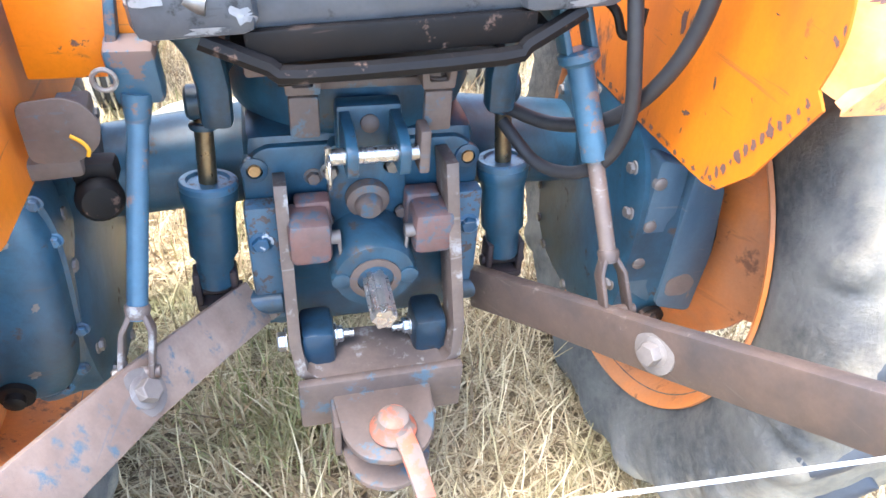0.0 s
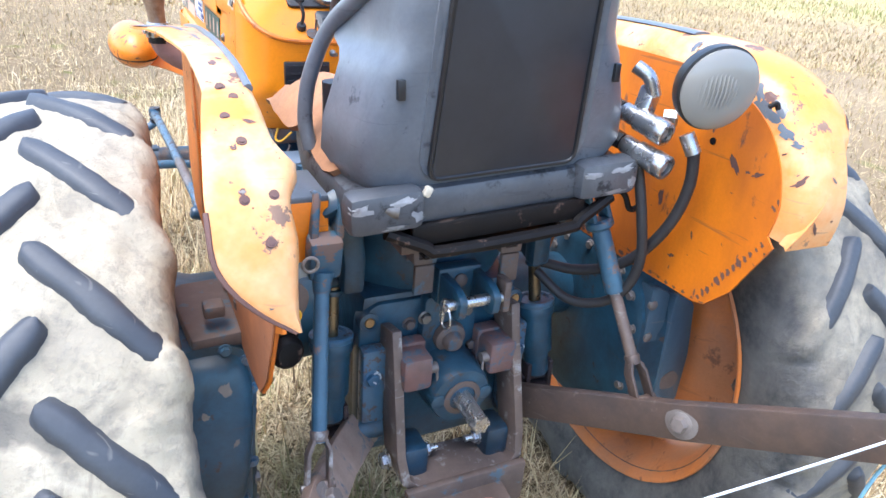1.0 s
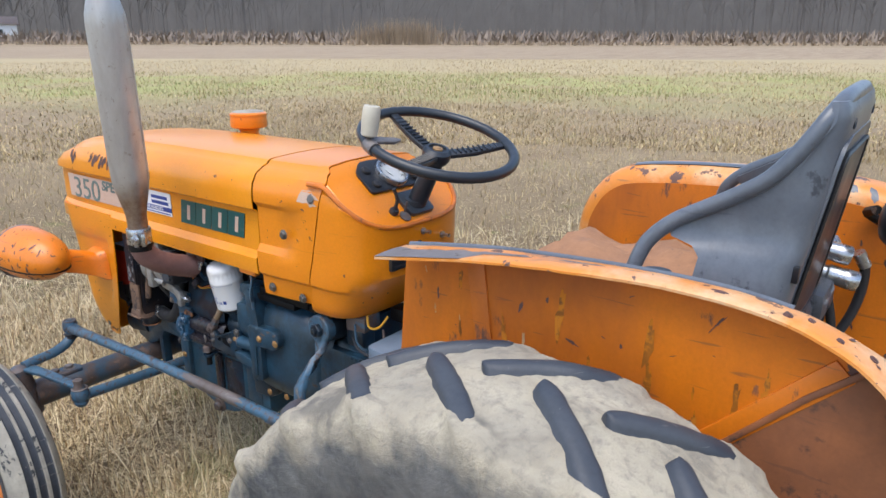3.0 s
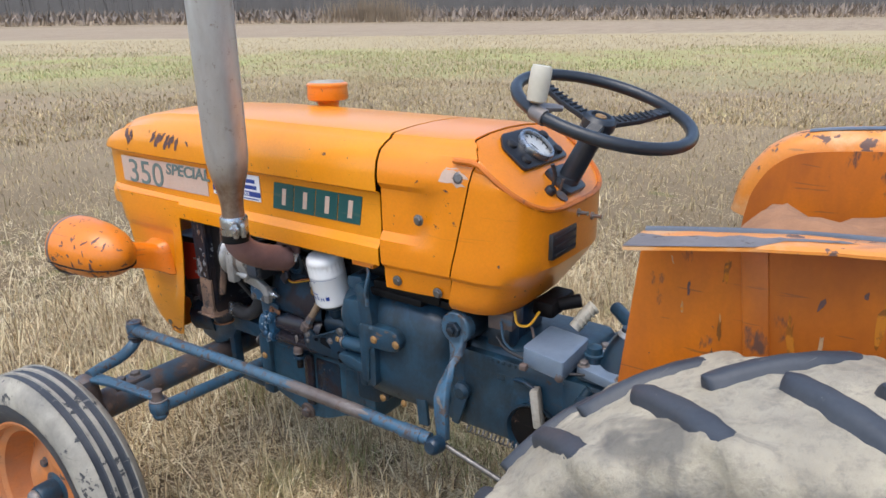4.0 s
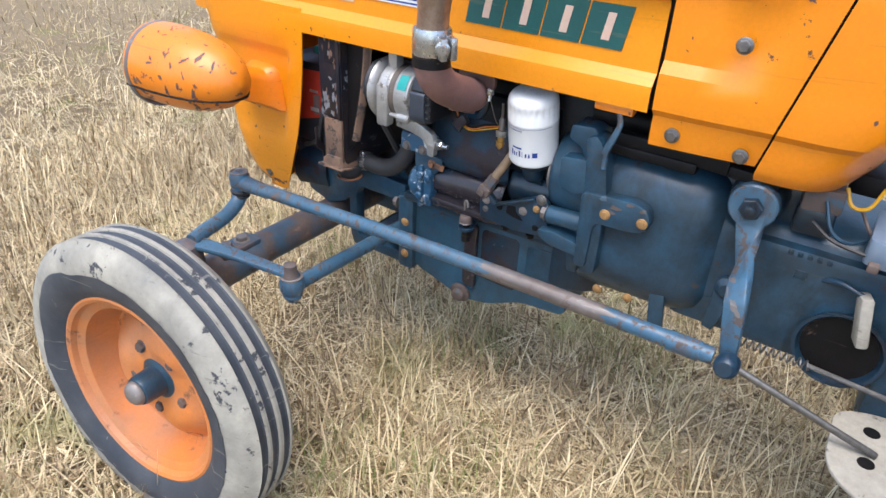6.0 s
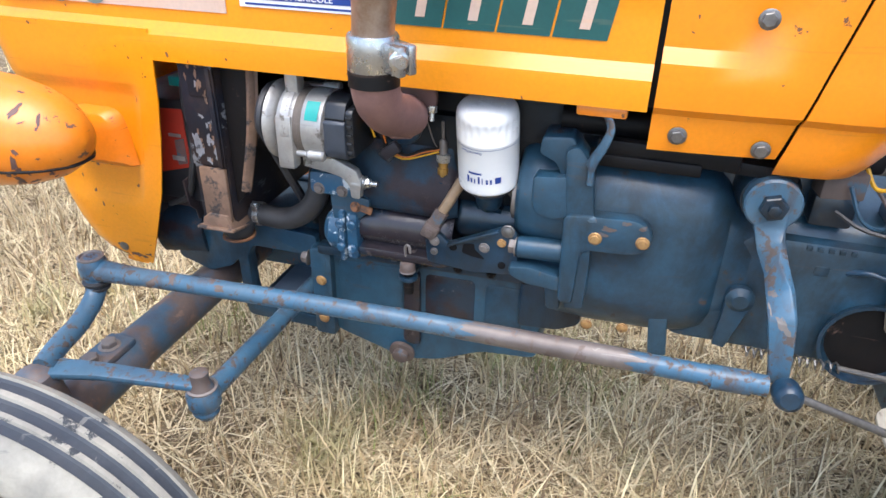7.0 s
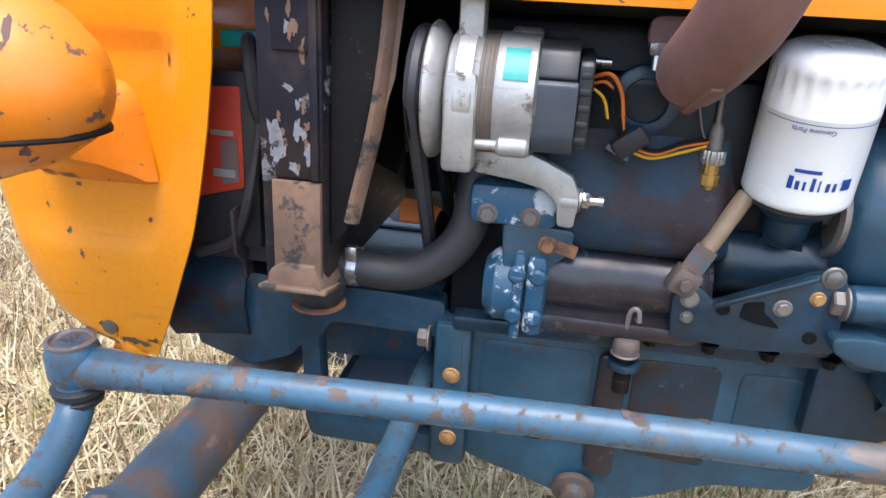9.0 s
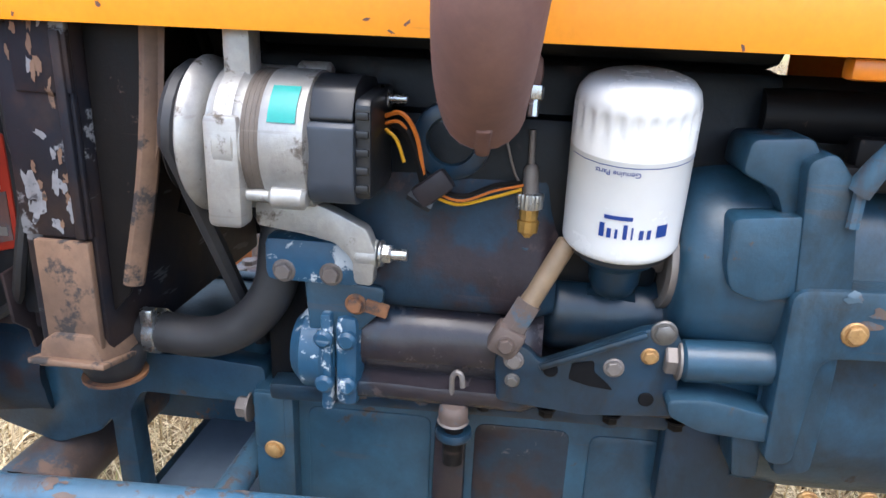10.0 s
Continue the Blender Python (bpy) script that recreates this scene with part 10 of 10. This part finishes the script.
HAZE, nt, p = nodes_of("distant_woods")
hz = mix(nt, ramp(nt, noise_tex(nt, 0.35, 6, 0.7, (1, 1, 0.6)), 0.35, 0.68), (0.150, 0.143, 0.136), (0.108, 0.102, 0.096))
hz = mix(nt, ramp(nt, noise_tex(nt, 1.6, 5, 0.75, (1, 1, 0.45), 4.0), 0.35, 0.75), hz, (0.130, 0.123, 0.116))
nt.links.new(hz, p.inputs["Base Color"])
p.inputs["Roughness"].default_value = 1.0
bm = B()
rows = []
for k in range(121):
    t = -0.62 + 1.24 * k / 120
    p = Vector((-1.2, -0.6, 0)) + 210 * (Vector((0.79, 0.61, 0)) + Vector((-0.61, 0.79, 0)) * math.tan(t * 1.9))
    z = ground_z(p.x, p.y)
    h = 30 + 3.5 * noise.noise((k * 0.21, 0, 0)) + 2.0 * noise.noise((k * 0.9, 4, 0)) - 3.0 * max(0, (k - 88) / 32)
    rows.append([(p.x, p.y, z - 2), (p.x, p.y, z + h * 0.5), (p.x + 3, p.y + 3, z + h)])
grid(bm, rows)
tagged(part("backdrop", bm, HAZE), "hazy grey mass of distant woods", "woods", kind="structure")


# ---- farm building beyond the field ----
def farmhouse():
    k = 168
    p = Vector((-1.2, -0.6, 0)) + k * Vector((math.sin(radians(19.0)), math.cos(radians(19.0)), 0))
    z = ground_z(p.x, p.y)
    house = tagged(new("farm_building"), "small far farm building with a red roof and white walls", "building")
    bm = B()
    box(bm, (p.x, p.y, z + 1.5), (14, 6, 3), 0.02, (0, 0, -19))
    part("wall", bm, WHITE, house)
    bm = B()
    slab(bm, [(-3.6, 3.0), (3.6, 3.0), (0, 4.6)], 'x', -7.4, 7.4, 0.02, pose(p.x, p.y, z, 0, 0, -19))
    part("roof", bm, RUST, house)
    for s in (-4, 0, 4):
        bm = B()
        box(bm, Vector((p.x, p.y, z + 1.5)) + Vector((math.cos(radians(-19)), math.sin(radians(-19)), 0)) * s + Vector((math.sin(radians(-19)), -math.cos(radians(-19)), 0)) * 3.0, (1.0, 0.1, 1.1), 0.02, (0, 0, -19))
        part("window", bm, BLACK, house)


farmhouse()
